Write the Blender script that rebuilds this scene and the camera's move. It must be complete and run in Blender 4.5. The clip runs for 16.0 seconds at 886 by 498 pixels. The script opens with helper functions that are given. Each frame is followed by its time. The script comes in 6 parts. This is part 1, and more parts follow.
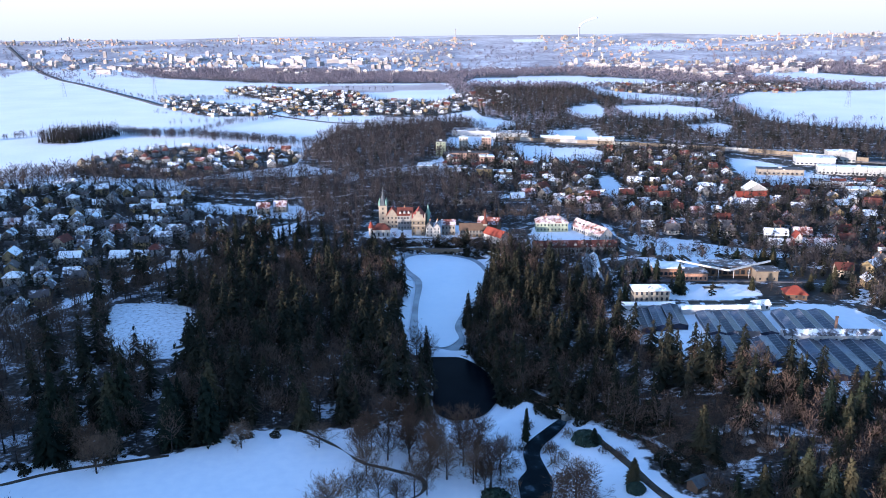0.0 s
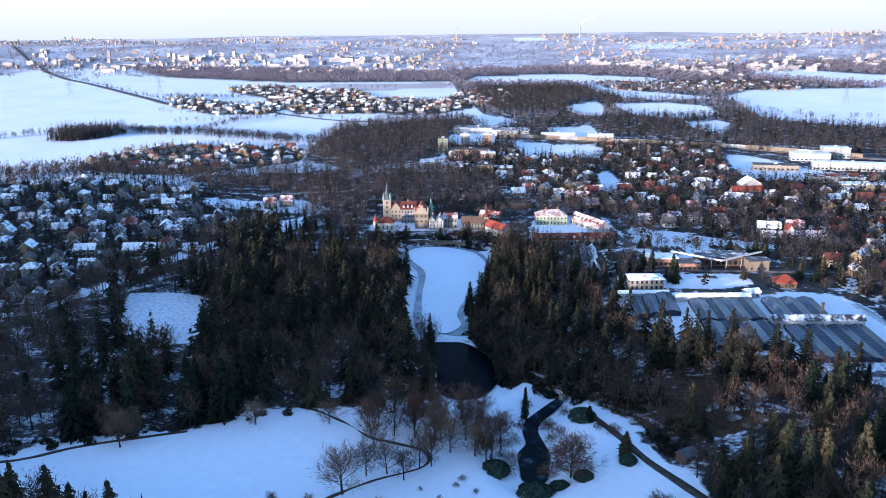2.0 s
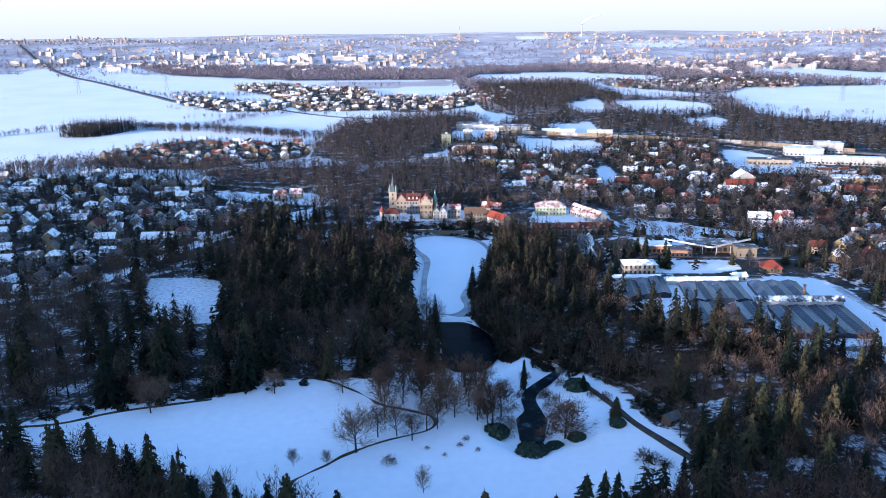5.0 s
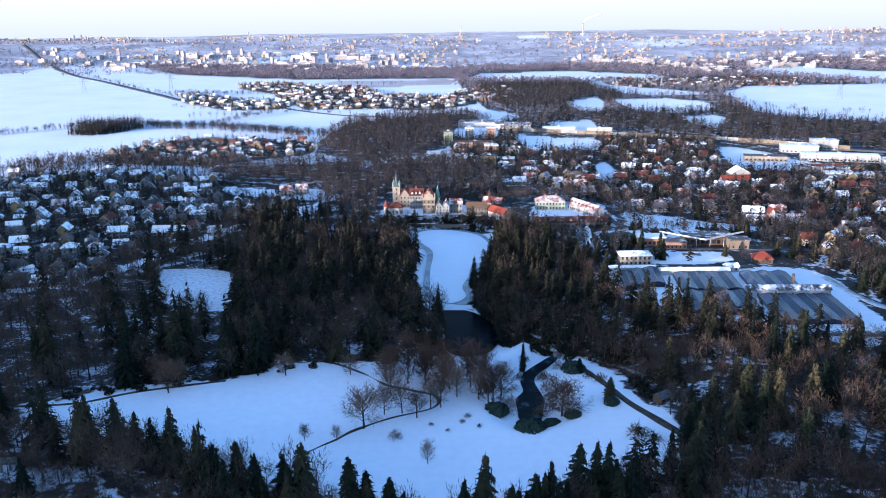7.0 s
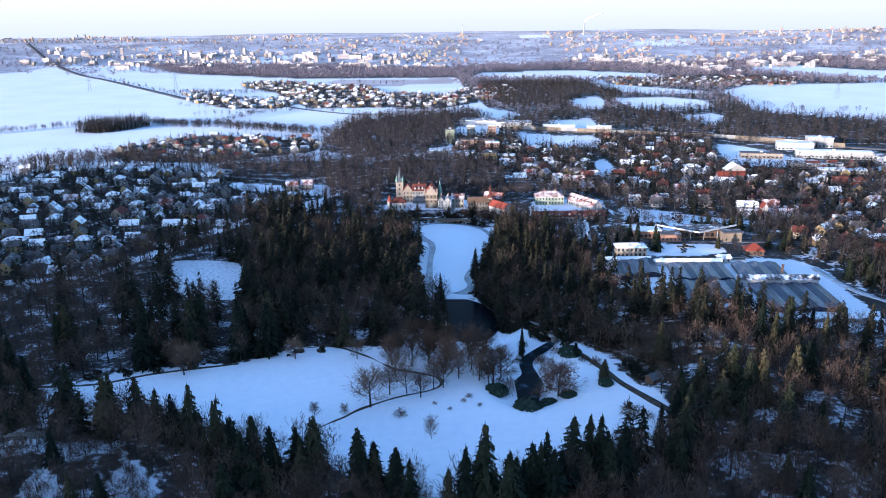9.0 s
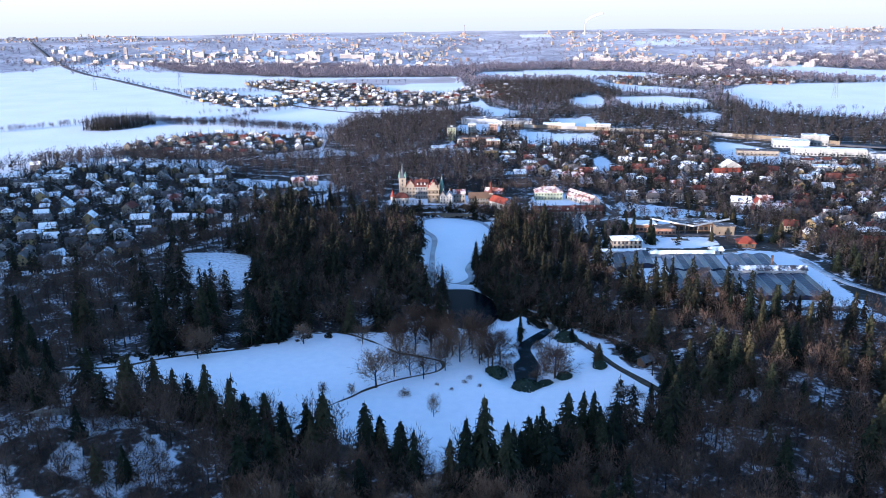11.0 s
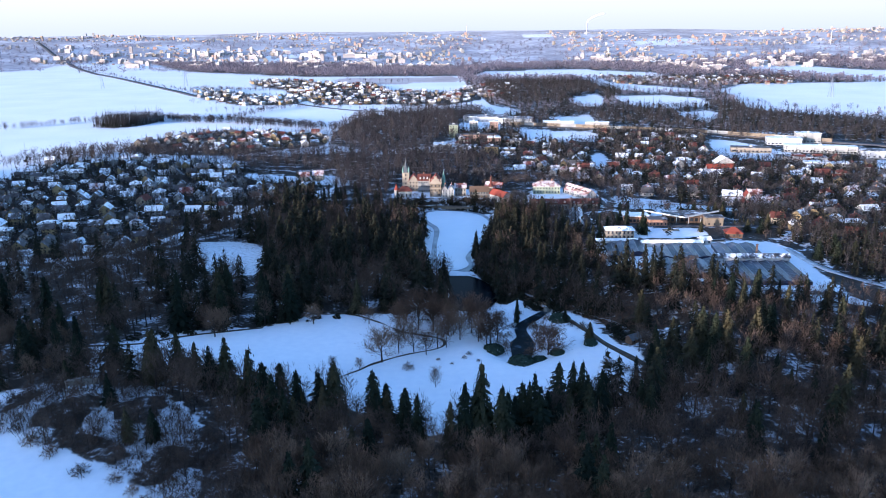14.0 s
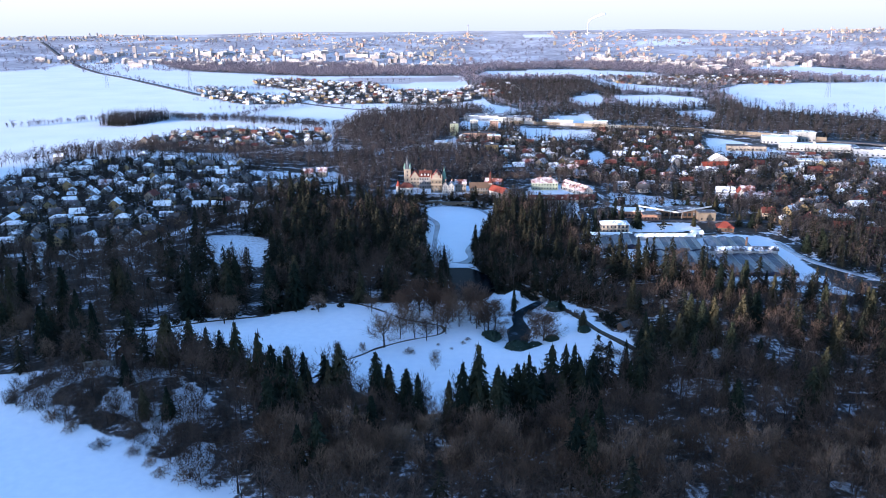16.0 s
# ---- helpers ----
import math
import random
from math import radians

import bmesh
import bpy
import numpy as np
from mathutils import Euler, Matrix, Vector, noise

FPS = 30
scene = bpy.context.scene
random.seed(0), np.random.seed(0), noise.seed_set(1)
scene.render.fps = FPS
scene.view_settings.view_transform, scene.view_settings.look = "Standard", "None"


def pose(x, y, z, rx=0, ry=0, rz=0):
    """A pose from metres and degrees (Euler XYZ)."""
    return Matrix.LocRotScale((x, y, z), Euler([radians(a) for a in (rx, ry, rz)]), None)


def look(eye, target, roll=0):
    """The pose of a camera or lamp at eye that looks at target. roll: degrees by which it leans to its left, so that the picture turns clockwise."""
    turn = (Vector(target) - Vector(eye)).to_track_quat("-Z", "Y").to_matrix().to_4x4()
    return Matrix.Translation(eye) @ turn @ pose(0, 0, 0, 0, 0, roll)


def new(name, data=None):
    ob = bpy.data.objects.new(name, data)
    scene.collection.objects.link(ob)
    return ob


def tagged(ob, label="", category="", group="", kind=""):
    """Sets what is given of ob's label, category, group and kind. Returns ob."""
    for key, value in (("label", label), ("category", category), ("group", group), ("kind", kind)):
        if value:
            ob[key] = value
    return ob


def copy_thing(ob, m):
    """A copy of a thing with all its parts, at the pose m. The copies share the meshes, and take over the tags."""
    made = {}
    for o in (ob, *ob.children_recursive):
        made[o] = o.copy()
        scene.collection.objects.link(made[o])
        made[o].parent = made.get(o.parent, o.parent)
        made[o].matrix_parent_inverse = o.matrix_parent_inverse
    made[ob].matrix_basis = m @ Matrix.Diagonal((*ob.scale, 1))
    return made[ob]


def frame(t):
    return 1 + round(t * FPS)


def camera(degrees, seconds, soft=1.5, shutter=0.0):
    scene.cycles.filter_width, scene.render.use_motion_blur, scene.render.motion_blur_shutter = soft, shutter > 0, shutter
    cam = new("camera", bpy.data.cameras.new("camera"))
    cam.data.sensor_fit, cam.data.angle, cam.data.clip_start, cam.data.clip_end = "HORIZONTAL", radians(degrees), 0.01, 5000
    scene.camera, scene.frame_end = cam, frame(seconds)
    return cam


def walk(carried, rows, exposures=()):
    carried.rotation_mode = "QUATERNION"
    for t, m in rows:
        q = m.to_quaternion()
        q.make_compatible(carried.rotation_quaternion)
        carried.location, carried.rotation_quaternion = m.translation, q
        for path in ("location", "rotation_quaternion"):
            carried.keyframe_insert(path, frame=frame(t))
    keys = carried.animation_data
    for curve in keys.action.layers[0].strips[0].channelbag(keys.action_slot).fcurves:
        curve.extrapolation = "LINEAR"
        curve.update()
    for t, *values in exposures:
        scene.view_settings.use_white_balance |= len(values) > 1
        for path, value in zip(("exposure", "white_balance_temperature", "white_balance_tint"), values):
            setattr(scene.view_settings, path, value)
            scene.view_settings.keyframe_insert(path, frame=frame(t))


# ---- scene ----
cam = camera(58.0, 16.0, soft=0.9)
# seconds, x, y, z, turn, pitch, roll: a drone drawing straight back from a park at even height
ROWS = [
    (0, -0.10, 1.22, 138.77, 1.465, -15.957, -0.512),
    (1, -0.19, -6.73, 138.86, 1.527, -15.997, -0.553),
    (2, -0.29, -14.70, 138.95, 1.589, -16.035, -0.588),
    (3, -0.40, -22.69, 139.05, 1.650, -16.069, -0.617),
    (4, -0.51, -30.68, 139.14, 1.710, -16.100, -0.641),
    (5, -0.60, -38.69, 139.24, 1.769, -16.128, -0.660),
    (6, -0.67, -46.71, 139.33, 1.828, -16.153, -0.673),
    (7, -0.70, -54.75, 139.43, 1.885, -16.175, -0.681),
    (8, -0.70, -62.80, 139.53, 1.941, -16.194, -0.684),
    (9, -0.64, -70.86, 139.64, 1.997, -16.209, -0.680),
    (10, -0.52, -78.94, 139.74, 2.051, -16.222, -0.672),
    (11, -0.33, -87.03, 139.85, 2.105, -16.231, -0.658),
    (12, -0.05, -95.13, 139.95, 2.158, -16.237, -0.639),
    (13, 0.31, -103.25, 140.06, 2.210, -16.241, -0.614),
    (14, 0.77, -111.38, 140.17, 2.261, -16.241, -0.584),
    (15, 1.34, -119.53, 140.28, 2.311, -16.238, -0.548),
    (16, 2.03, -127.68, 140.40, 2.360, -16.232, -0.507),
]
EXPOSURES = [(0.0, 2.04, 5450, 17)]
UNIT = 1.25     # metres to one unit of the plan below
walk(cam, [(t, pose(UNIT * x, UNIT * y, UNIT * z, 90 + pitch, 0, turn) @ pose(0, 0, 0, 0, 0, roll)) for t, x, y, z, turn, pitch, roll in ROWS], EXPOSURES)

# ---------------- world and sun ----------------
SUN_ELEVATION, SUN_AZIMUTH = 6.5, 227.0     # low winter sun, behind and to one side
world = bpy.data.worlds.new("winter_sky")
scene.world = world
world.use_nodes = True
wn = world.node_tree.nodes
sky = wn.new("ShaderNodeTexSky")
sky.sky_type = "NISHITA"
sky.sun_disc = False
sky.sun_elevation, sky.sun_rotation = radians(SUN_ELEVATION), radians(SUN_AZIMUTH)
sky.altitude, sky.air_density, sky.dust_density, sky.ozone_density = 300, 1.0, 1.0, 2.2
world.node_tree.links.new(sky.outputs[0], wn["Background"].inputs[0])
wn["Background"].inputs[1].default_value = 0.15
sun_data = bpy.data.lights.new("sun", "SUN")
sun_data.energy, sun_data.angle, sun_data.color = 2.9, radians(0.6), (1.0, 0.82, 0.64)
sun = new("sun", sun_data)
AZ, EL = radians(SUN_AZIMUTH), radians(SUN_ELEVATION)
TO_SUN = Vector((math.sin(AZ) * math.cos(EL), math.cos(AZ) * math.cos(EL), math.sin(EL)))
sun.matrix_world = look(TO_SUN * 1000, (0, 0, 0))

# ---------------- materials ----------------
MATS = {}


def material(name, ramp, scale=1.0, rough=0.8, bump=0.0, metal=0.0, random_amount=0.0, detail=5.0, fine=None, coords="Object", spec=0.3):
    """A surface whose colour wanders along a ramp by noise at two sizes, with bump."""
    m = bpy.data.materials.new(name)
    m.use_nodes = True
    n, l = m.node_tree.nodes, m.node_tree.links
    b = n["Principled BSDF"]
    b.inputs["Roughness"].default_value = rough
    b.inputs["Metallic"].default_value = metal
    b.inputs["Specular IOR Level"].default_value = spec
    tc = n.new("ShaderNodeTexCoord")
    nz = n.new("ShaderNodeTexNoise")
    nz.inputs["Scale"].default_value = scale
    nz.inputs["Detail"].default_value = detail
    l.new(tc.outputs[coords], nz.inputs["Vector"])
    cr = n.new("ShaderNodeValToRGB")
    els = cr.color_ramp.elements
    while len(els) < len(ramp):
        els.new(0.5)
    for e, (p, c) in zip(els, ramp):
        e.position, e.color = p, (*c, 1)
    fac = nz.outputs["Fac"]
    if fine:
        n2 = n.new("ShaderNodeTexNoise")
        n2.inputs["Scale"].default_value = fine
        n2.inputs["Detail"].default_value = 3
        l.new(tc.outputs[coords], n2.inputs["Vector"])
        mx = n.new("ShaderNodeMix")
        mx.inputs[0].default_value = 0.4
        l.new(fac, mx.inputs[2])
        l.new(n2.outputs["Fac"], mx.inputs[3])
        fac = mx.outputs[0]
    if random_amount:
        oi = n.new("ShaderNodeObjectInfo")
        ma = n.new("ShaderNodeMath")
        ma.operation = "MULTIPLY_ADD"
        l.new(oi.outputs["Random"], ma.inputs[0])
        ma.inputs[1].default_value = random_amount
        md = n.new("ShaderNodeMath")
        md.operation = "SUBTRACT"
        l.new(fac, md.inputs[0])
        md.inputs[1].default_value = random_amount / 2
        l.new(md.outputs[0], ma.inputs[2])
        fac = ma.outputs[0]
    l.new(fac, cr.inputs[0])
    l.new(cr.outputs[0], b.inputs["Base Color"])
    if bump:
        bp = n.new("ShaderNodeBump")
        bp.inputs["Strength"].default_value = bump
        bp.inputs["Distance"].default_value = 0.3
        l.new(fac, bp.inputs["Height"])
        l.new(bp.outputs[0], b.inputs["Normal"])
    MATS[name] = m
    return m


def grey(v, tint=(1, 1, 1)):
    return tuple(v * t for t in tint)


material("snow", [(0.3, (0.74, 0.77, 0.84)), (0.7, (0.86, 0.87, 0.9))], 0.02, 0.6, 0.25, fine=0.35)
material("stubble", [(0.35, (0.42, 0.37, 0.36)), (0.65, (0.62, 0.57, 0.57))], 0.01, 0.9, 0.1, fine=0.15)
material("ice_snow", [(0.3, (0.72, 0.78, 0.86)), (0.7, (0.80, 0.84, 0.90))], 0.03, 0.45, 0.05, fine=0.2)
material("grey_ice", [(0.35, (0.14, 0.17, 0.20)), (0.65, (0.30, 0.34, 0.40))], 0.12, 0.35, 0.05)
material("dark_water", [(0.3, (0.002, 0.003, 0.005)), (0.7, (0.004, 0.006, 0.009))], 0.1, 0.25, 0.0, spec=0.006)
material("thin_ice", [(0.44, (0.004, 0.008, 0.011)), (0.56, (0.010, 0.017, 0.022)), (0.64, (0.07, 0.10, 0.13)), (0.70, (0.55, 0.60, 0.66))], 0.13, 0.35, 0.03, spec=0.012)
material("bark", [(0.3, (0.026, 0.021, 0.018)), (0.7, (0.075, 0.062, 0.052))], 1.5, 0.95, 0.5, random_amount=0.5)
material("needles", [(0.2, (0.009, 0.014, 0.010)), (0.5, (0.021, 0.026, 0.016)), (0.85, (0.050, 0.043, 0.024))], 0.35, 0.9, 0.0, random_amount=0.9, fine=1.6, spec=0.08)
material("frosted_needles", [(0.3, (0.02, 0.03, 0.024)), (0.58, (0.05, 0.06, 0.05)), (0.72, (0.5, 0.53, 0.58))], 0.6, 0.8, 0.0, random_amount=0.3, fine=1.6)
material("forest_needles", [(0.3, (0.008, 0.011, 0.009)), (0.5, (0.018, 0.019, 0.013)), (0.7, (0.044, 0.034, 0.021))], 0.11, 0.9, 0.0, fine=0.7, spec=0.06)
material("evergreen_leaves", [(0.3, (0.016, 0.030, 0.022)), (0.6, (0.036, 0.058, 0.042)), (0.85, (0.08, 0.10, 0.08))], 0.8, 0.8, 0.0, fine=2.0, spec=0.15)
material("twigs", [(0.1, (0.052, 0.034, 0.024)), (0.5, (0.122, 0.080, 0.056)), (0.9, (0.205, 0.138, 0.097))], 0.2, 0.95, 0.0, random_amount=0.9, spec=0.1)
material("forest_twigs", [(0.3, (0.032, 0.022, 0.017)), (0.5, (0.070, 0.047, 0.035)), (0.7, (0.128, 0.086, 0.064))], 0.10, 0.95, 0.0, fine=0.4)
# forest_twigs greyed for trees farther off, some haze put into the colour
material("distant_twigs", [(0.3, (0.020, 0.017, 0.018)), (0.5, (0.036, 0.030, 0.031)), (0.7, (0.064, 0.053, 0.053))], 0.05, 0.95, 0.0, fine=0.2)
material("brown_twigs", [(0.2, (0.055, 0.034, 0.024)), (0.8, (0.13, 0.080, 0.056))], 0.4, 0.95, 0.0, random_amount=0.6, spec=0.1)
# far twigs, with distance haze put into a paler purple-grey
material("hazed_twigs", [(0.3, (0.095, 0.085, 0.11)), (0.7, (0.17, 0.15, 0.185))], 0.012, 0.95, 0.0, fine=0.1)
material("reed", [(0.3, (0.11, 0.075, 0.04)), (0.7, (0.30, 0.21, 0.12))], 1.0, 0.95, 0.3)
material("asphalt", [(0.3, (0.045, 0.045, 0.05)), (0.7, (0.10, 0.10, 0.11))], 0.3, 0.85, 0.1)
material("trodden_snow", [(0.35, (0.30, 0.29, 0.30)), (0.65, (0.66, 0.68, 0.73))], 0.25, 0.85, 0.3, fine=1.0)
material("damp_earth", [(0.3, (0.03, 0.025, 0.02)), (0.7, (0.085, 0.068, 0.05))], 0.5, 0.9, 0.4)
for nm, c in (("white_render", (0.54, 0.52, 0.49)), ("cream_render", (0.42, 0.35, 0.27)), ("ochre_render", (0.42, 0.31, 0.16)), ("grey_render", (0.34, 0.33, 0.32)),
              ("pink_render", (0.48, 0.32, 0.26)), ("green_render", (0.44, 0.48, 0.34)), ("brown_boards", (0.16, 0.10, 0.065)), ("stone_wall", (0.34, 0.31, 0.27)),
              ("ochre_stone", (0.28, 0.22, 0.16)), ("concrete", (0.50, 0.49, 0.47))):
    material(nm, [(0.3, grey(0.48, c)), (0.7, grey(0.74, c))], 0.35, 0.88, 0.1, random_amount=0.25, fine=1.5)
material("red_tiles", [(0.34, (0.075, 0.022, 0.016)), (0.58, (0.13, 0.038, 0.027)), (0.70, (0.56, 0.53, 0.56))], 0.18, 0.85, 0.3, random_amount=0.4, fine=0.9)
material("bright_red_tiles", [(0.3, (0.15, 0.026, 0.017)), (0.66, (0.24, 0.05, 0.028)), (0.80, (0.62, 0.55, 0.55))], 0.2, 0.85, 0.3, fine=0.9)
material("dark_tiles", [(0.34, (0.05, 0.045, 0.045)), (0.56, (0.11, 0.10, 0.10)), (0.68, (0.68, 0.70, 0.75))], 0.18, 0.85, 0.3, random_amount=0.25, fine=0.9)
material("snowy_roof", [(0.42, (0.07, 0.06, 0.06)), (0.48, (0.30, 0.30, 0.33)), (0.54, (0.82, 0.84, 0.88))], 0.2, 0.7, 0.2, random_amount=0.3, fine=0.7)
material("pinkish_roof", [(0.42, (0.20, 0.085, 0.062)), (0.52, (0.42, 0.34, 0.33)), (0.62, (0.66, 0.64, 0.66))], 0.25, 0.7, 0.2, fine=0.9)
material("slate", [(0.3, (0.045, 0.05, 0.055)), (0.7, (0.10, 0.11, 0.12))], 0.6, 0.6, 0.2)
material("copper_green", [(0.3, (0.10, 0.20, 0.16)), (0.7, (0.20, 0.32, 0.26))], 0.8, 0.6, 0.1)
material("window_glass", [(0.3, (0.015, 0.018, 0.022)), (0.7, (0.035, 0.04, 0.05))], 0.8, 0.12, 0.0, random_amount=0.5, spec=0.5)
material("greenhouse_glass", [(0.3, (0.010, 0.014, 0.028)), (0.6, (0.028, 0.036, 0.064)), (0.8, (0.10, 0.115, 0.16))], 0.14, 0.3, 0.03, random_amount=0.5, fine=0.8, spec=0.12)
material("metal_frame", [(0.3, (0.15, 0.15, 0.17)), (0.7, (0.26, 0.26, 0.29))], 1.0, 0.5, 0.0, metal=0.5)
material("white_metal", [(0.3, (0.28, 0.29, 0.31)), (0.7, (0.42, 0.43, 0.44))], 0.6, 0.5, 0.0)
material("brick", [(0.3, (0.22, 0.11, 0.07)), (0.7, (0.38, 0.21, 0.14))], 1.2, 0.9, 0.2, fine=4.0)
material("timber", [(0.3, (0.13, 0.085, 0.05)), (0.7, (0.26, 0.18, 0.11))], 1.2, 0.8, 0.1)
material("rock", [(0.3, (0.09, 0.075, 0.065)), (0.52, (0.22, 0.19, 0.17)), (0.62, (0.74, 0.74, 0.77))], 0.25, 0.9, 0.6, fine=0.9)


def panel_facade():
    """Prefabricated concrete panels with bands of small windows, seen from kilometres away."""
    m = material("panel_facade", [(0.2, (0.26, 0.22, 0.20)), (0.8, (0.46, 0.40, 0.36))], 0.02, 0.8, 0.0, random_amount=0.8)
    n, l = m.node_tree.nodes, m.node_tree.links
    br = n.new("ShaderNodeTexBrick")
    br.offset = 0.0
    br.inputs["Scale"].default_value = 1.0
    br.inputs["Brick Width"].default_value, br.inputs["Row Height"].default_value = 3.4, 2.9
    br.inputs["Mortar Size"].default_value = 0.8
    tc = n.new("ShaderNodeTexCoord")
    mp = n.new("ShaderNodeMapping")
    mp.inputs["Rotation"].default_value = (radians(90), 0, 0)
    l.new(tc.outputs["Object"], mp.inputs[0])
    l.new(mp.outputs[0], br.inputs["Vector"])
    mx = n.new("ShaderNodeMix")
    mx.data_type = "RGBA"
    cr = [x for x in n if x.bl_idname == "ShaderNodeValToRGB"][0]
    l.new(br.outputs["Fac"], mx.inputs[0])
    mx.inputs[6].default_value = (0.22, 0.22, 0.24, 1)
    l.new(cr.outputs[0], mx.inputs[7])
    l.new(mx.outputs[2], n["Principled BSDF"].inputs["Base Color"])
    return m


panel_facade()


def ground_cover():
    """Snow over everything; leaf litter, gardens, stubble and rough grass show through where the land's own masks say so, with ragged edges."""
    m = bpy.data.materials.new("ground_cover")
    m.use_nodes = True
    n, l = m.node_tree.nodes, m.node_tree.links
    b = n["Principled BSDF"]
    b.inputs["Roughness"].default_value = 0.75
    b.inputs["Specular IOR Level"].default_value = 0.15
    tc = n.new("ShaderNodeTexCoord")

    def noise_value(scale, detail=4.0):
        nz = n.new("ShaderNodeTexNoise")
        nz.inputs["Scale"].default_value, nz.inputs["Detail"].default_value = scale, detail
        l.new(tc.outputs["Object"], nz.inputs["Vector"])
        return nz.outputs["Fac"]

    def blend(a, c, share):
        mx = n.new("ShaderNodeMix")
        mx.inputs[0].default_value = share
        l.new(a, mx.inputs[2])
        l.new(c, mx.inputs[3])
        return mx.outputs[0]

    def ramp(fac, stops):
        cr = n.new("ShaderNodeValToRGB")
        e = cr.color_ramp.elements
        while len(e) < len(stops):
            e.new(0.5)
        for q, (p, c) in zip(e, stops):
            q.position, q.color = p, (*c, 1)
        l.new(fac, cr.inputs[0])
        return cr.outputs[0]

    colour = ramp(blend(noise_value(0.012), noise_value(0.3), 0.4), [(0.3, (0.72, 0.75, 0.82)), (0.7, (0.86, 0.87, 0.90))])
    ragged = noise_value(0.22, 5.0)
    for mask, stops, coarse, fine in (("litter", [(0.46, (0.024, 0.020, 0.017)), (0.53, (0.075, 0.066, 0.064)), (0.60, (0.62, 0.64, 0.70))], 0.09, 0.6),
                                      ("floor", [(0.455, (0.035, 0.028, 0.022)), (0.54, (0.10, 0.088, 0.085)), (0.61, (0.66, 0.68, 0.74))], 0.08, 0.5),
                                      ("garden", [(0.48, (0.03, 0.026, 0.022)), (0.56, (0.075, 0.07, 0.07)), (0.605, (0.72, 0.74, 0.80))], 0.07, 0.35),
                                      ("brush", [(0.42, (0.026, 0.019, 0.014)), (0.58, (0.065, 0.044, 0.030)), (0.64, (0.12, 0.10, 0.09)), (0.70, (0.66, 0.66, 0.70))], 0.07, 0.5),
                                      ("stubble", [(0.35, (0.40, 0.34, 0.33)), (0.65, (0.58, 0.52, 0.52))], 0.01, 0.15),
                                      ("rough", [(0.36, (0.30, 0.27, 0.25)), (0.44, (0.66, 0.68, 0.72)), (0.6, (0.82, 0.84, 0.88))], 0.5, 1.6),
                                      # the city plain's pale lavender grey carries painted distance haze
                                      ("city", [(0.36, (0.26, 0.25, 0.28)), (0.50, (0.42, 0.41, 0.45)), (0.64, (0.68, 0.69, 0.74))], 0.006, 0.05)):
        at = n.new("ShaderNodeAttribute")
        at.attribute_name = mask
        ad = n.new("ShaderNodeMath")
        ad.operation = "ADD"
        l.new(at.outputs["Fac"], ad.inputs[0])
        l.new(ragged, ad.inputs[1])
        mr = n.new("ShaderNodeMapRange")
        mr.inputs["From Min"].default_value, mr.inputs["From Max"].default_value = 0.93, 1.07
        l.new(ad.outputs[0], mr.inputs["Value"])
        mx = n.new("ShaderNodeMix")
        mx.data_type = "RGBA"
        l.new(mr.outputs[0], mx.inputs[0])
        l.new(colour, mx.inputs[6])
        l.new(ramp(blend(noise_value(coarse), noise_value(fine, 3.0), 0.4), stops), mx.inputs[7])
        colour = mx.outputs[2]
    l.new(colour, b.inputs["Base Color"])
    bp = n.new("ShaderNodeBump")
    bp.inputs["Strength"].default_value, bp.inputs["Distance"].default_value = 0.3, 0.3
    l.new(blend(noise_value(0.15), noise_value(0.8), 0.5), bp.inputs["Height"])
    l.new(bp.outputs[0], b.inputs["Normal"])
    MATS["ground_cover"] = m


ground_cover()

# ---------------- mesh helpers ----------------


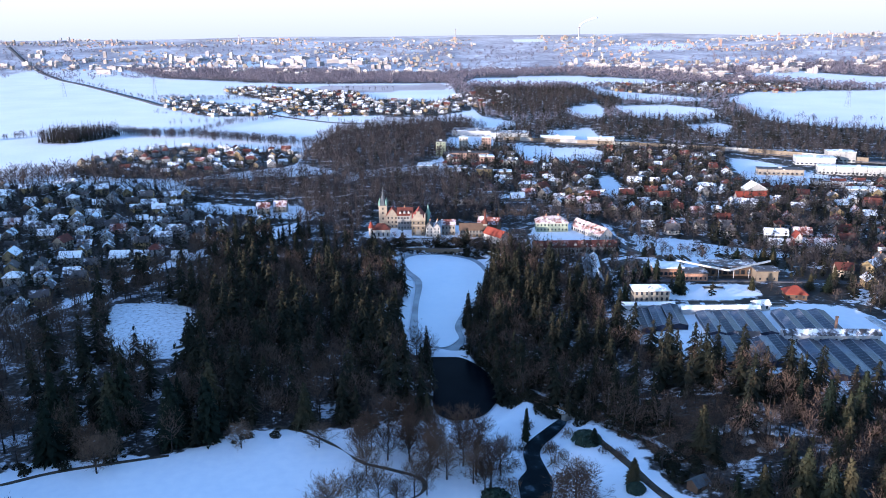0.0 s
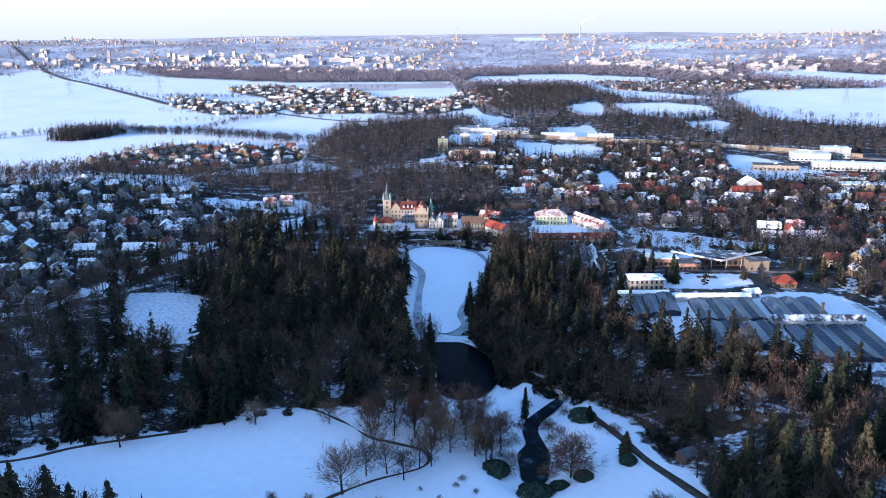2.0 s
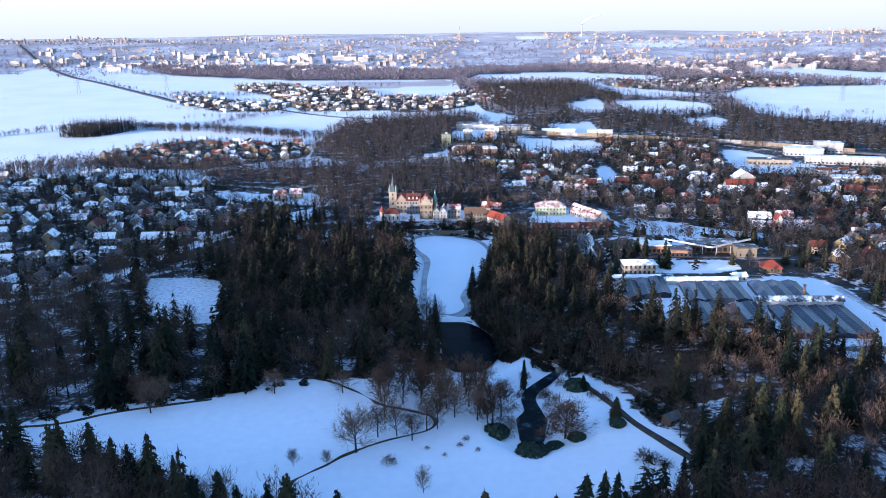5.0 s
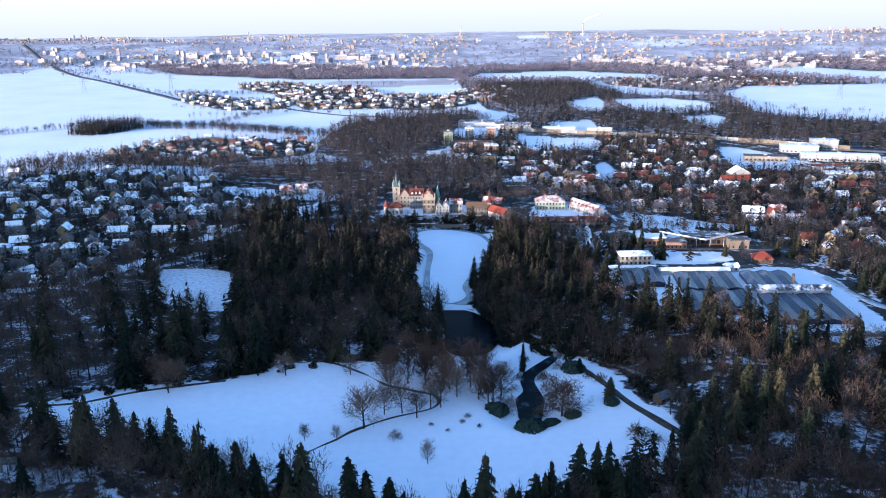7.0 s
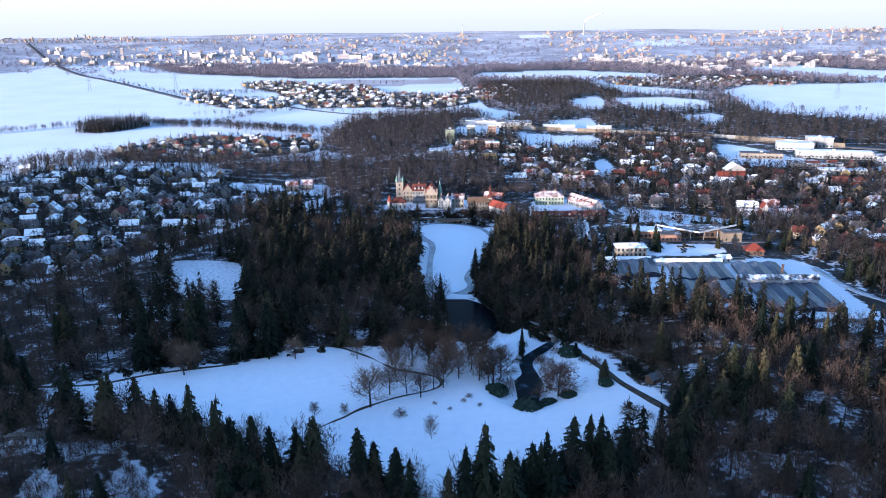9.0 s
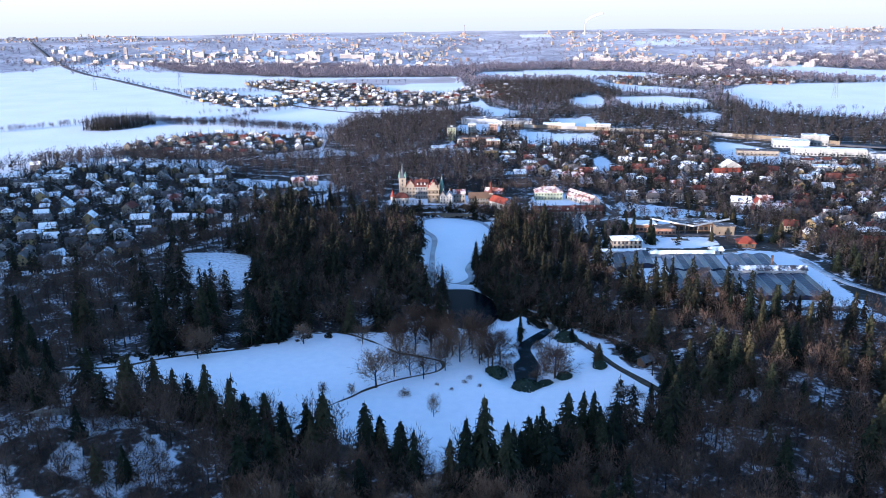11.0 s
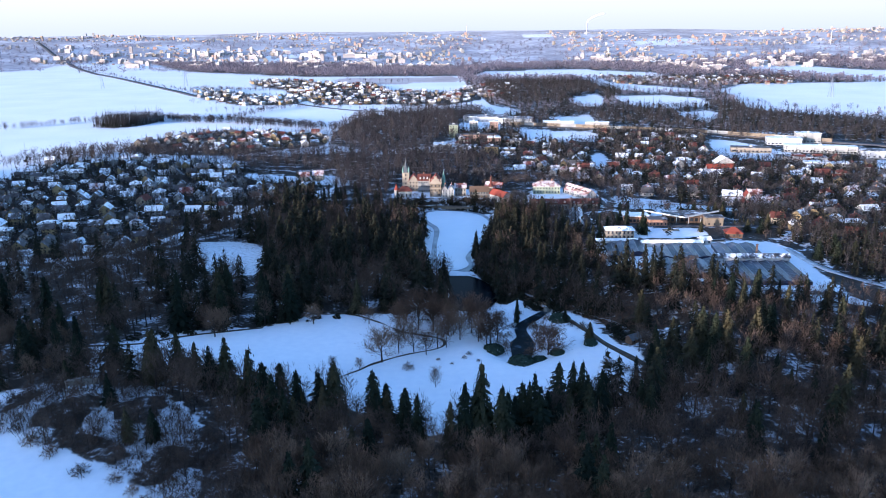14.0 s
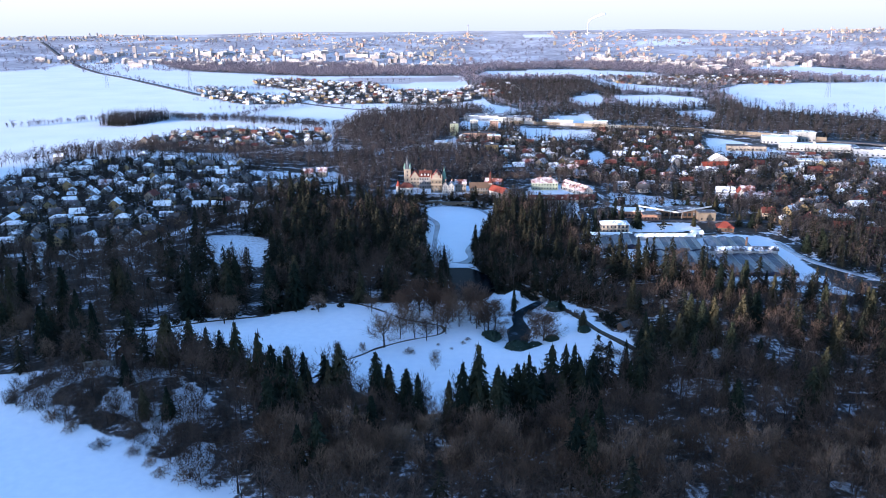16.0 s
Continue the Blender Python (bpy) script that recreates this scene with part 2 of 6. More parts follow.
class Shape:
    """Collects vertices and faces, and becomes one mesh."""

    def __init__(self):
        self.v, self.f = [], []

    def add(self, verts, faces):
        k = len(self.v)
        self.v.extend(verts)
        self.f.extend(tuple(i + k for i in q) for q in faces)
        return self

    def box(self, x0, y0, z0, x1, y1, z1):
        return self.add([(x0, y0, z0), (x1, y0, z0), (x1, y1, z0), (x0, y1, z0), (x0, y0, z1), (x1, y0, z1), (x1, y1, z1), (x0, y1, z1)],
                        [(3, 2, 1, 0), (4, 5, 6, 7), (0, 1, 5, 4), (1, 2, 6, 5), (2, 3, 7, 6), (3, 0, 4, 7)])

    def gabled(self, x0, y0, z0, x1, y1, z1, ridge):
        """A house body whose gables face the x ends; the ridge runs along x."""
        ym = (y0 + y1) / 2
        return self.add([(x0, y0, z0), (x1, y0, z0), (x1, y1, z0), (x0, y1, z0), (x0, y0, z1), (x1, y0, z1), (x1, y1, z1), (x0, y1, z1), (x0, ym, ridge), (x1, ym, ridge)],
                        [(3, 2, 1, 0), (0, 1, 5, 4), (2, 3, 7, 6), (1, 2, 6, 9, 5), (3, 0, 4, 8, 7), (4, 5, 9, 8), (6, 7, 8, 9)])

    def saddle(self, x0, y0, x1, y1, z1, ridge, over=0.5, thick=0.25):
        """Two sloped roof slabs with a ridge along x."""
        ym = (y0 + y1) / 2
        slope = (ridge - z1) / (ym - y0)
        for s, ye in ((-1, y0 - over), (1, y1 + over)):
            ze = z1 - slope * over
            a = [(x0 - over, ye, ze), (x1 + over, ye, ze), (x1 + over, ym, ridge), (x0 - over, ym, ridge)]
            top = [(p[0], p[1], p[2] + thick) for p in a]
            q = [(0, 1, 2, 3), (7, 6, 5, 4), (4, 5, 1, 0), (5, 6, 2, 1), (6, 7, 3, 2), (7, 4, 0, 3)]
            if s < 0:
                q = [tuple(reversed(c)) for c in q]
            self.add(a + top, q)
        return self

    def hipped(self, x0, y0, x1, y1, z1, ridge, over=0.5, inset=None):
        x0, y0, x1, y1 = x0 - over, y0 - over, x1 + over, y1 + over
        ym = (y0 + y1) / 2
        d = (y1 - y0) / 2 if inset is None else inset
        return self.add([(x0, y0, z1), (x1, y0, z1), (x1, y1, z1), (x0, y1, z1), (x0 + d, ym, ridge), (x1 - d, ym, ridge),
                         (x0, y0, z1 - 0.25), (x1, y0, z1 - 0.25), (x1, y1, z1 - 0.25), (x0, y1, z1 - 0.25)],
                        [(0, 1, 5, 4), (1, 2, 5), (2, 3, 4, 5), (3, 0, 4), (9, 8, 7, 6), (6, 7, 1, 0), (7, 8, 2, 1), (8, 9, 3, 2), (9, 6, 0, 3)])

    def tapered(self, x, y, levels, sides=8, turn=0.0):
        """A turned body: levels of (z, radius)."""
        ring = []
        for z, r in levels:
            ring.append([(x + r * math.cos(turn + 2 * math.pi * i / sides), y + r * math.sin(turn + 2 * math.pi * i / sides), z) for i in range(sides)])
        faces = []
        for a in range(len(levels) - 1):
            for i in range(sides):
                j = (i + 1) % sides
                faces.append((a * sides + i, a * sides + j, (a + 1) * sides + j, (a + 1) * sides + i))
        faces.append(tuple(reversed(range(sides))))
        faces.append(tuple((len(levels) - 1) * sides + i for i in range(sides)))
        return self.add([p for r in ring for p in r], faces)

    def bar(self, a, b, r, r2=None, sides=4):
        """A straight bar between two places."""
        a, b = Vector(a), Vector(b)
        w = (b - a).normalized()
        u = w.orthogonal().normalized()
        s = w.cross(u)
        r2 = r if r2 is None else r2
        verts = []
        for c, q in ((a, r), (b, r2)):
            for i in range(sides):
                t = 2 * math.pi * i / sides
                verts.append(tuple(c + (u * math.cos(t) + s * math.sin(t)) * q))
        return self.add(verts, [(i, (i + 1) % sides, sides + (i + 1) % sides, sides + i) for i in range(sides)] + [tuple(reversed(range(sides))), tuple(range(sides, 2 * sides))])

    def mesh(self, name, mat, smooth=False):
        me = bpy.data.meshes.new(name)
        me.from_pydata(self.v, [], self.f)
        me.materials.append(MATS[mat])
        if smooth:
            me.shade_smooth()
        return me


def part(name, shape, mat, parent, label="", smooth=False):
    me = shape if isinstance(shape, bpy.types.Mesh) else shape.mesh(name, mat, smooth)
    ob = new(name, me)
    ob.parent = parent
    if label:
        tagged(ob, label)
    return ob


def thing(name, m, label, category, group="", kind=""):
    ob = new(name)
    ob.empty_display_size = 0.5
    ob.matrix_basis = m
    return tagged(ob, label, category, group, kind)


def box_shape(*a):
    return Shape().box(*a)


BOUNDS = {}


def inside(x, y, poly):
    if id(poly) not in BOUNDS:
        BOUNDS[id(poly)] = (min(p[0] for p in poly), min(p[1] for p in poly), max(p[0] for p in poly), max(p[1] for p in poly), poly)
    x0, y0, x1, y1, _ = BOUNDS[id(poly)]
    if not (x0 <= x <= x1 and y0 <= y <= y1):
        return False
    hit = False
    j = len(poly) - 1
    for i in range(len(poly)):
        (xi, yi), (xj, yj) = poly[i], poly[j]
        if (yi > y) != (yj > y) and x < (xj - xi) * (y - yi) / (yj - yi) + xi:
            hit = not hit
        j = i
    return hit


def edge_distance(x, y, poly):
    best = 1e9
    for i in range(len(poly)):
        (x0, y0), (x1, y1) = poly[i - 1], poly[i]
        dx, dy = x1 - x0, y1 - y0
        t = max(0, min(1, ((x - x0) * dx + (y - y0) * dy) / (dx * dx + dy * dy)))
        best = min(best, math.hypot(x - x0 - t * dx, y - y0 - t * dy))
    return best


def smooth_ring(poly, n=4):
    """A closed soft curve through the corners."""
    out, k = [], len(poly)
    for i in range(k):
        p0, p1, p2, p3 = (Vector(poly[(i + d) % k]) for d in (-1, 0, 1, 2))
        for s in range(n):
            t = s / n
            q = 0.5 * (2 * p1 + (p2 - p0) * t + (2 * p0 - 5 * p1 + 4 * p2 - p3) * t * t + (3 * p1 - p0 - 3 * p2 + p3) * t ** 3)
            out.append((q.x, q.y))
    return out


def smooth_line(pts, n=6):
    out = []
    for i in range(len(pts) - 1):
        p1, p2 = Vector(pts[i]), Vector(pts[i + 1])
        p0, p3 = Vector(pts[max(i - 1, 0)]), Vector(pts[min(i + 2, len(pts) - 1)])
        for s in range(n):
            t = s / n
            q = 0.5 * (2 * p1 + (p2 - p0) * t + (2 * p0 - 5 * p1 + 4 * p2 - p3) * t * t + (3 * p1 - p0 - 3 * p2 + p3) * t ** 3)
            out.append((q.x, q.y))
    return out + [tuple(pts[-1])]


def ramp01(a, b, v):
    t = max(0.0, min(1.0, (v - a) / (b - a)))
    return t * t * (3 - 2 * t)

# ---------------- the plan ----------------
POND = smooth_ring([(-36, 470), (-30, 482), (-14, 483), (5, 471), (13, 444), (10, 420), (8, 404), (1, 385), (-4, 362), (-2, 346), (-8, 336), (-16, 339), (-21, 356), (-23, 390), (-23, 429), (-31, 450)])
POND_BED = smooth_ring([(-40, 472), (-31, 487), (-13, 488), (8, 474), (15, 446), (12, 418), (10, 402), (4, 384), (-1, 362), (1, 344), (-4, 331), (-17, 330), (-25, 350), (-26, 390), (-27, 430), (-35, 450)])
POND_LOWER = smooth_ring([(-14, 324), (-6, 326), (2, 322), (10, 309), (14, 292), (12, 280), (6, 270), (-4, 268), (-11, 276), (-12, 296)])
STREAM = smooth_ring([(35.5, 268.4), (28.4, 259.9), (22.0, 250.6), (20.3, 243.1), (20.8, 234.2), (17.7, 227.5), (17.7, 217.4), (18.2, 211.4), (22.4, 208.4), (26.1, 211.5), (27.1, 217.5), (28.7, 226.0), (27.4, 234.3), (26.0, 242.8), (27.8, 249.5), (33.2, 257.5), (37.8, 265.8)])
MEADOW = [(-166, 212), (-159, 213), (-137, 229), (-99, 233), (-77, 250), (-43, 250), (-25, 232), (-10, 262), (14, 274), (33, 262), (52, 244), (58, 212), (70, 197), (66, 184), (64, 172),
          (46, 162), (26, 148), (6, 146), (-13, 138), (-27, 150), (-57, 164), (-90, 172), (-118, 189), (-163, 190)]
GLADE = [(-180, 386), (-141, 383), (-128, 360), (-117, 318), (-140, 314), (-164, 338)]
GAP = [(-136, 340), (-126, 340), (-101, 236), (-108, 234)]
WOOD_WEST = [(-330, 250), (-250, 222), (-200, 214), (-159, 217), (-137, 231), (-99, 236), (-77, 253), (-43, 253), (-28, 262), (-15, 268), (-15, 312), (-24, 328), (-31, 345), (-31, 390),
             (-31, 430), (-40, 452), (-46, 482), (-66, 496), (-110, 520), (-145, 492), (-178, 440), (-190, 402), (-215, 352), (-330, 318)]
WOOD_EAST = [(19, 452), (16, 412), (13, 380), (12, 330), (17, 308), (26, 290), (46, 276), (56, 250), (62, 215), (73, 198), (67, 178), (80, 160), (130, 150), (230, 160), (270, 210), (232, 246),
             (200, 256), (150, 262), (128, 284), (100, 296), (98, 318), (76, 330), (70, 366), (62, 410), (40, 456)]
WOOD_FRONT = [(-170, 184), (-118, 186), (-90, 169), (-57, 161), (-27, 147), (-13, 135), (6, 143), (26, 145), (46, 159), (64, 169), (80, 166), (130, 152), (230, 162), (280, 140), (262, 66), (-62, 66), (-72, 78), (-66, 105), (-84, 128), (-110, 156), (-170, 170)]
WOOD_END = [(-290, 235), (-200, 214), (-166, 212), (-163, 190), (-172, 168), (-230, 160), (-290, 165)]
SLOPE = [(-172, 168), (-118, 168), (-110, 150), (-84, 128), (-66, 105), (-78, 84), (-96, 98), (-123, 117), (-157, 129), (-178, 138)]
WOOD_MID = [(-165, 797), (-177, 909), (-163, 1055), (-94, 1123), (1, 1151), (30, 1030), (-20, 981), (-23, 827), (-60, 770), (-108, 755)]
WOOD_STRIP = [(-1014, 2407), (-485, 2342), (-27, 2120), (-24, 1868), (-389, 1869), (-758, 2094)]
WOOD_NORTH = [(25, 1679), (230, 1733), (294, 1507), (260, 1329), (137, 1144), (62, 1085), (37, 1030), (40, 932), (158, 974), (185, 1142), (150, 1190), (60, 1200), (20, 1420)]
WOOD_NORTHEAST = [(185, 1142), (329, 1241), (426, 1198), (433, 1068), (540, 1000), (620, 900), (450, 856), (302, 893), (158, 974)]
WOOD_CASTLE = [(-138, 741), (-60, 740), (-20, 728), (19, 650), (34, 588), (10, 545), (-40, 560), (-70, 575), (-98, 660)]
WOOD_VILLAGE = [(-253, 716), (-138, 741), (-94, 652), (-120, 600), (-155, 631), (-232, 654)]
COPSE = [(-512, 950), (-474, 943), (-437, 1011), (-450, 1040), (-520, 1015)]
TOWN_WEST = [(-430, 690), (-300, 690), (-232, 654), (-150, 628), (-110, 560), (-150, 520), (-184, 448), (-200, 405), (-217, 358), (-330, 330), (-420, 420)]
VILLAGE_WEST = [(-385, 758), (-392, 827), (-368, 900), (-340, 918), (-268, 915), (-181, 882), (-165, 797), (-253, 726), (-320, 722)]
VILLAGE_MID = [(-516, 1742), (-426, 1795), (-329, 1690), (-212, 1635), (-160, 1480), (-48, 1445), (12, 1597), (96, 1562), (87, 1399), (20, 1307), (-40, 1210), (-159, 1215), (-258, 1225), (-317, 1354), (-387, 1523), (-470, 1621)]
VILLAGE_ROAD = [(-563, 1481), (-486, 1335), (-385, 1225), (-300, 1225), (-297, 1305), (-342, 1375), (-424, 1413), (-550, 1538)]
TOWN_EAST = [(-25, 892), (52, 901), (282, 870), (235, 700), (380, 690), (360, 420), (300, 330), (205, 380), (185, 450), (120, 470), (118, 540), (37, 638), (-10, 698)]
VILLAGE_EAST = [(289, 1805), (729, 1764), (647, 1562), (310, 1589)]
FAR_LAND = [(30, 1200), (240, 890), (476, 865), (600, 1090), (505, 1105), (455, 1190), (470, 1370), (540, 1580), (700, 1620), (815, 1550), (1300, 2400), (1000, 2500), (560, 2300), (330, 2400), (-60, 2300), (-30, 2070), (-20, 1700)]
FAR_FIELDS = [[(-10, 1820), (30, 2014), (256, 2114), (475, 1930), (492, 1872), (282, 1714), (214, 1780), (88, 1790)], [(248, 1641), (277, 1690), (356, 1560), (459, 1440), (525, 1530), (470, 1410), (390, 1415), (290, 1440)],
              [(160, 1300), (231, 1400), (228, 1308), (204, 1170), (170, 1165)], [(246, 1335), (330, 1360), (400, 1290), (375, 1180), (301, 1150), (253, 1175)], [(751, 2200), (888, 2250), (940, 2079), (824, 1860), (690, 1930)],
              [(720, 1916), (863, 1640), (1060, 1894), (937, 2075)], [(290, 1084), (358, 1120), (364, 1079), (312, 965)], [(100, 1045), (173, 1070), (162, 945), (116, 930)], [(440, 1259), (425, 1140), (474, 1075), (559, 1030), (900, 1600), (643, 1600), (501, 1520)]]
STUBBLE = [(-330, 1800), (-50, 1860), (-10, 1720), (-200, 1640), (-380, 1760)]
GLASS_AREA = [(80, 318), (76, 366), (104, 366), (168, 372), (186, 345), (190, 290), (194, 262), (144, 262), (130, 286), (100, 296)]
CLEARINGS = [[(53, 925), (116, 900), (153, 875), (140, 802), (55, 806), (63, 830)], [(269, 812), (286, 827), (309, 787), (332, 702), (297, 680), (266, 681), (252, 712)], [(122, 719), (138, 738), (138, 662), (130, 628), (115, 632)],
             [(111, 515), (144, 505), (194, 465), (190, 450), (136, 448), (106, 458)], [(-117, 719), (-78, 777), (-53, 787), (-52, 765), (-104, 700)], [(42, 472), (96, 472), (96, 545), (46, 530)], [(96, 418), (96, 470), (190, 478), (196, 440), (168, 420)], [(76, 366), (78, 418), (190, 418), (190, 372), (168, 372)],
             [(-66, 495), (30, 483), (34, 520), (-66, 545)], [(60, 400), (82, 400), (82, 460), (60, 460)],
             [(-215, 625), (-110, 590), (-104, 555), (-200, 590)], [(-250, 690), (-120, 640), (-112, 606), (-160, 606)]]
KNOLL = [(60, 238), (48, 256), (42, 270), (66, 277), (90, 272), (106, 266), (106, 246), (100, 230), (84, 224), (68, 228)]
HUT_PLOT = [(66, 205), (74, 205), (74, 217), (66, 217)]
TREES_OUT = [POND_BED, POND_LOWER, STREAM, GLADE, GAP, HUT_PLOT]


BANKS = [[(-52, 482), (-30, 490), (0, 486), (20, 474), (24, 440), (34, 455), (30, 480), (0, 500), (-50, 498)], [(14, 445), (10, 402), (4, 384), (1, 362), (3, 344), (1, 330), (10, 308), (24, 310), (22, 400), (26, 450)],
         [(-18, 262), (-18, 330), (-13, 326), (-12, 270)], [(10, 309), (14, 292), (12, 280), (20, 276), (28, 290), (20, 312), (12, 324), (6, 326)], [(26, 272), (40, 268), (58, 244), (74, 250), (60, 280), (30, 300), (16, 300)]]


def height(x, y):
    """The lie of the land: a flat park valley, low knolls, an unseen ridge added behind to shade the park, a rise
    towards the horizon.
    """
    z = 0.9 * noise.noise((x / 160, y / 160, 0.3))
    z += 7 * math.exp(-(((x - 118) / 55) ** 2 + ((y - 205) / 45) ** 2))
    z += 6 * math.exp(-(((x + 138) / 40) ** 2 + ((y - 152) / 22) ** 2))
    if -60 < x < 60 and 190 < y < 500:
        d = 99.0
        for p in (POND_BED, POND_LOWER, STREAM):
            if inside(x, y, p):
                d = 0.0
                break
            d = min(d, edge_distance(x, y, p))
        z = z + (-3.7 - z) * (1 - ramp01(1.0, 15.0, d))
        if -18 < x < 8 and 326 < y < 332:
            z = max(z, -2.2)
    z += 6 * ramp01(58, 100, x) * ramp01(215, 275, y) * (1 - ramp01(430, 500, y))
    z += 2.5 * ramp01(478, 505, y) * (1 - ramp01(650, 800, y)) * (1 - ramp01(60, 160, abs(x)))
    r = math.hypot(x, y)
    z += 70 * ramp01(2300, 3900, r)
    z += 10 * ramp01(2000, 3600, r) * noise.noise((x / 700, y / 500, 1.7))
    # unseen shading ridge, its height and ends shaped to place the shadow edge
    back = 0.73 * x + 0.68 * y
    z += (98 + 3.5 * ramp01(-320, -240, 0.68 * x - 0.73 * y)) * ramp01(-300, -520, back) * (1 - ramp01(-900, -1400, back)) * ramp01(-980, -680, 0.68 * x - 0.73 * y)
    return z


def strips(lo, hi, near_lo, near_hi, fine, growth):
    """Grid lines: fine steps in the near stretch, growing steps outside it."""
    out = list(np.arange(near_lo, near_hi + 0.01, fine))
    step, v = fine, near_hi
    while v < hi:
        step *= growth
        v = min(hi, v + step)
        out.append(v)
    step, v = fine, near_lo
    while v > lo:
        step *= growth
        v = max(lo, v - step)
        out.insert(0, v)
    return out


FLOOR = [WOOD_FRONT, SLOPE, WOOD_END, [(-330, 250), (-250, 222), (-200, 214), (-159, 217), (-140, 231), (-150, 300), (-215, 352), (-330, 318)]]
LITTER = [WOOD_WEST, WOOD_EAST, WOOD_MID, WOOD_STRIP, WOOD_NORTH, WOOD_NORTHEAST, WOOD_CASTLE, WOOD_VILLAGE, COPSE,
          [(-70, 484), (36, 474), (36, 504), (-66, 506)], [(-112, 520), (-66, 498), (-60, 545), (40, 536), (40, 600), (-98, 660), (-122, 602)], [(14, 500), (44, 490), (46, 545), (14, 545)],
          [(196, 300), (200, 345), (194, 372), (230, 392), (310, 372), (300, 300), (250, 256), (236, 262)], [(46, 452), (60, 380), (84, 372), (84, 455), (104, 470), (60, 468)], [(100, 545), (122, 545), (122, 474), (104, 474)], [(30, 530), (125, 545), (125, 600), (30, 625)], [(28, 452), (98, 458), (98, 476), (40, 476), (28, 492)]]
GARDENS = [VILLAGE_ROAD, [(188, 300), (190, 345), (184, 372), (204, 384), (240, 300), (216, 286), (236, 248), (200, 256), (186, 264)], [(60, 366), (190, 366), (230, 400), (200, 480), (96, 480), (60, 460)], TOWN_WEST, VILLAGE_WEST, VILLAGE_MID, TOWN_EAST, VILLAGE_EAST, [(282, 870), (640, 880), (620, 640), (380, 690), (235, 700)], [(30, 905), (282, 872), (300, 893), (158, 974), (40, 965)]]
LAWNS = CLEARINGS[:5] + [[(182, 264), (150, 262), (132, 284), (100, 296), (78, 326), (78, 366), (170, 368), (184, 345), (186, 300)], [(100, 372), (104, 398), (150, 398), (150, 376)], [(104, 428), (140, 424), (165, 440), (104, 447)], [(104, 446), (140, 442), (165, 450), (182, 468), (104, 466)], [(44, 486), (76, 486), (74, 514), (46, 514)], [(-215, 625), (-110, 590), (-104, 555), (-200, 590)], [(60, 880), (190, 830), (180, 855), (70, 905)], [(285, 705), (330, 690), (345, 720), (300, 760)]]


def build_ground():
    """One sheet to the horizon, with masks that say where snow gives way to something else."""
    xs = strips(-3945, 3945, -240, 240, 3.0, 1.045)
    ys = strips(-1500, 3945, 60, 500, 3.0, 1.035)
    nx, ny = len(xs), len(ys)
    verts = [(x, y, height(x, y)) for y in ys for x in xs]
    faces = [(j * nx + i, j * nx + i + 1, (j + 1) * nx + i + 1, (j + 1) * nx + i) for j in range(ny - 1) for i in range(nx - 1)]
    masks = {k: [0.0] * len(verts) for k in ("litter", "floor", "garden", "stubble", "rough", "city", "brush")}
    for q, (x, y, z) in enumerate(verts):
        if any(inside(x, y, p) for p in BANKS):
            masks["litter"][q] = 1.0
        elif inside(x, y, MEADOW) or any(inside(x, y, p) for p in LAWNS):
            pass
        elif inside(x, y, KNOLL):
            masks["brush"][q] = 1.0
        elif inside(x, y, GLADE):
            masks["rough"][q] = 1.0
        elif inside(x, y, STUBBLE):
            masks["stubble"][q] = 1.0
        elif y > 900 and any(inside(x, y, p) for p in FAR_FIELDS):
            pass
        elif inside(x, y, SLOPE):
            masks["floor"][q] = 1.0 if noise.noise((x / 10, y / 10, 2.5)) > -0.1 else 0.0
        elif any(inside(x, y, p) for p in FLOOR):
            masks["floor"][q] = 1.0
        elif any(inside(x, y, p) for p in LITTER) or inside(x, y, FAR_LAND):
            masks["litter"][q] = 1.0
        elif any(inside(x, y, p) for p in GARDENS):
            masks["garden"][q] = 1.0
        # city plain out to the horizon, ground colour paled as by haze
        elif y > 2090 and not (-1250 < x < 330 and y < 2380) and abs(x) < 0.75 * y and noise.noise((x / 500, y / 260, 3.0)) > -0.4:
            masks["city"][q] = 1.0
    me = bpy.data.meshes.new("ground")
    me.from_pydata(verts, [], faces)
    for k, values in masks.items():
        grid = np.array(values).reshape(ny, nx)
        for _ in range(2):
            wide = np.pad(grid, 1, mode="edge")
            grid = (wide[1:-1, :-2] + 2 * wide[1:-1, 1:-1] + wide[1:-1, 2:]) / 4
            wide = np.pad(grid, 1, mode="edge")
            grid = (wide[:-2, 1:-1] + 2 * wide[1:-1, 1:-1] + wide[2:, 1:-1]) / 4
        values = grid.ravel().tolist()
        me.attributes.new(k, "FLOAT", "POINT").data.foreach_set("value", values)
    me.materials.append(MATS["ground_cover"])
    me.shade_smooth()
    tagged(new("ground", me), "snow-covered winter ground with leaf litter under the woods", "ground", kind="structure")


def sheet(name, ring, z, mat, label, category, kind="structure"):
    me = Shape().add([(x, y, z) for x, y in ring] + [(x, y, z - 0.15) for x, y in ring],
                     [tuple(range(len(ring)))] + [(i, i + len(ring), (i + 1) % len(ring) + len(ring), (i + 1) % len(ring)) for i in range(len(ring))]).mesh(name, mat)
    return tagged(new(name, me), label, category, kind=kind)


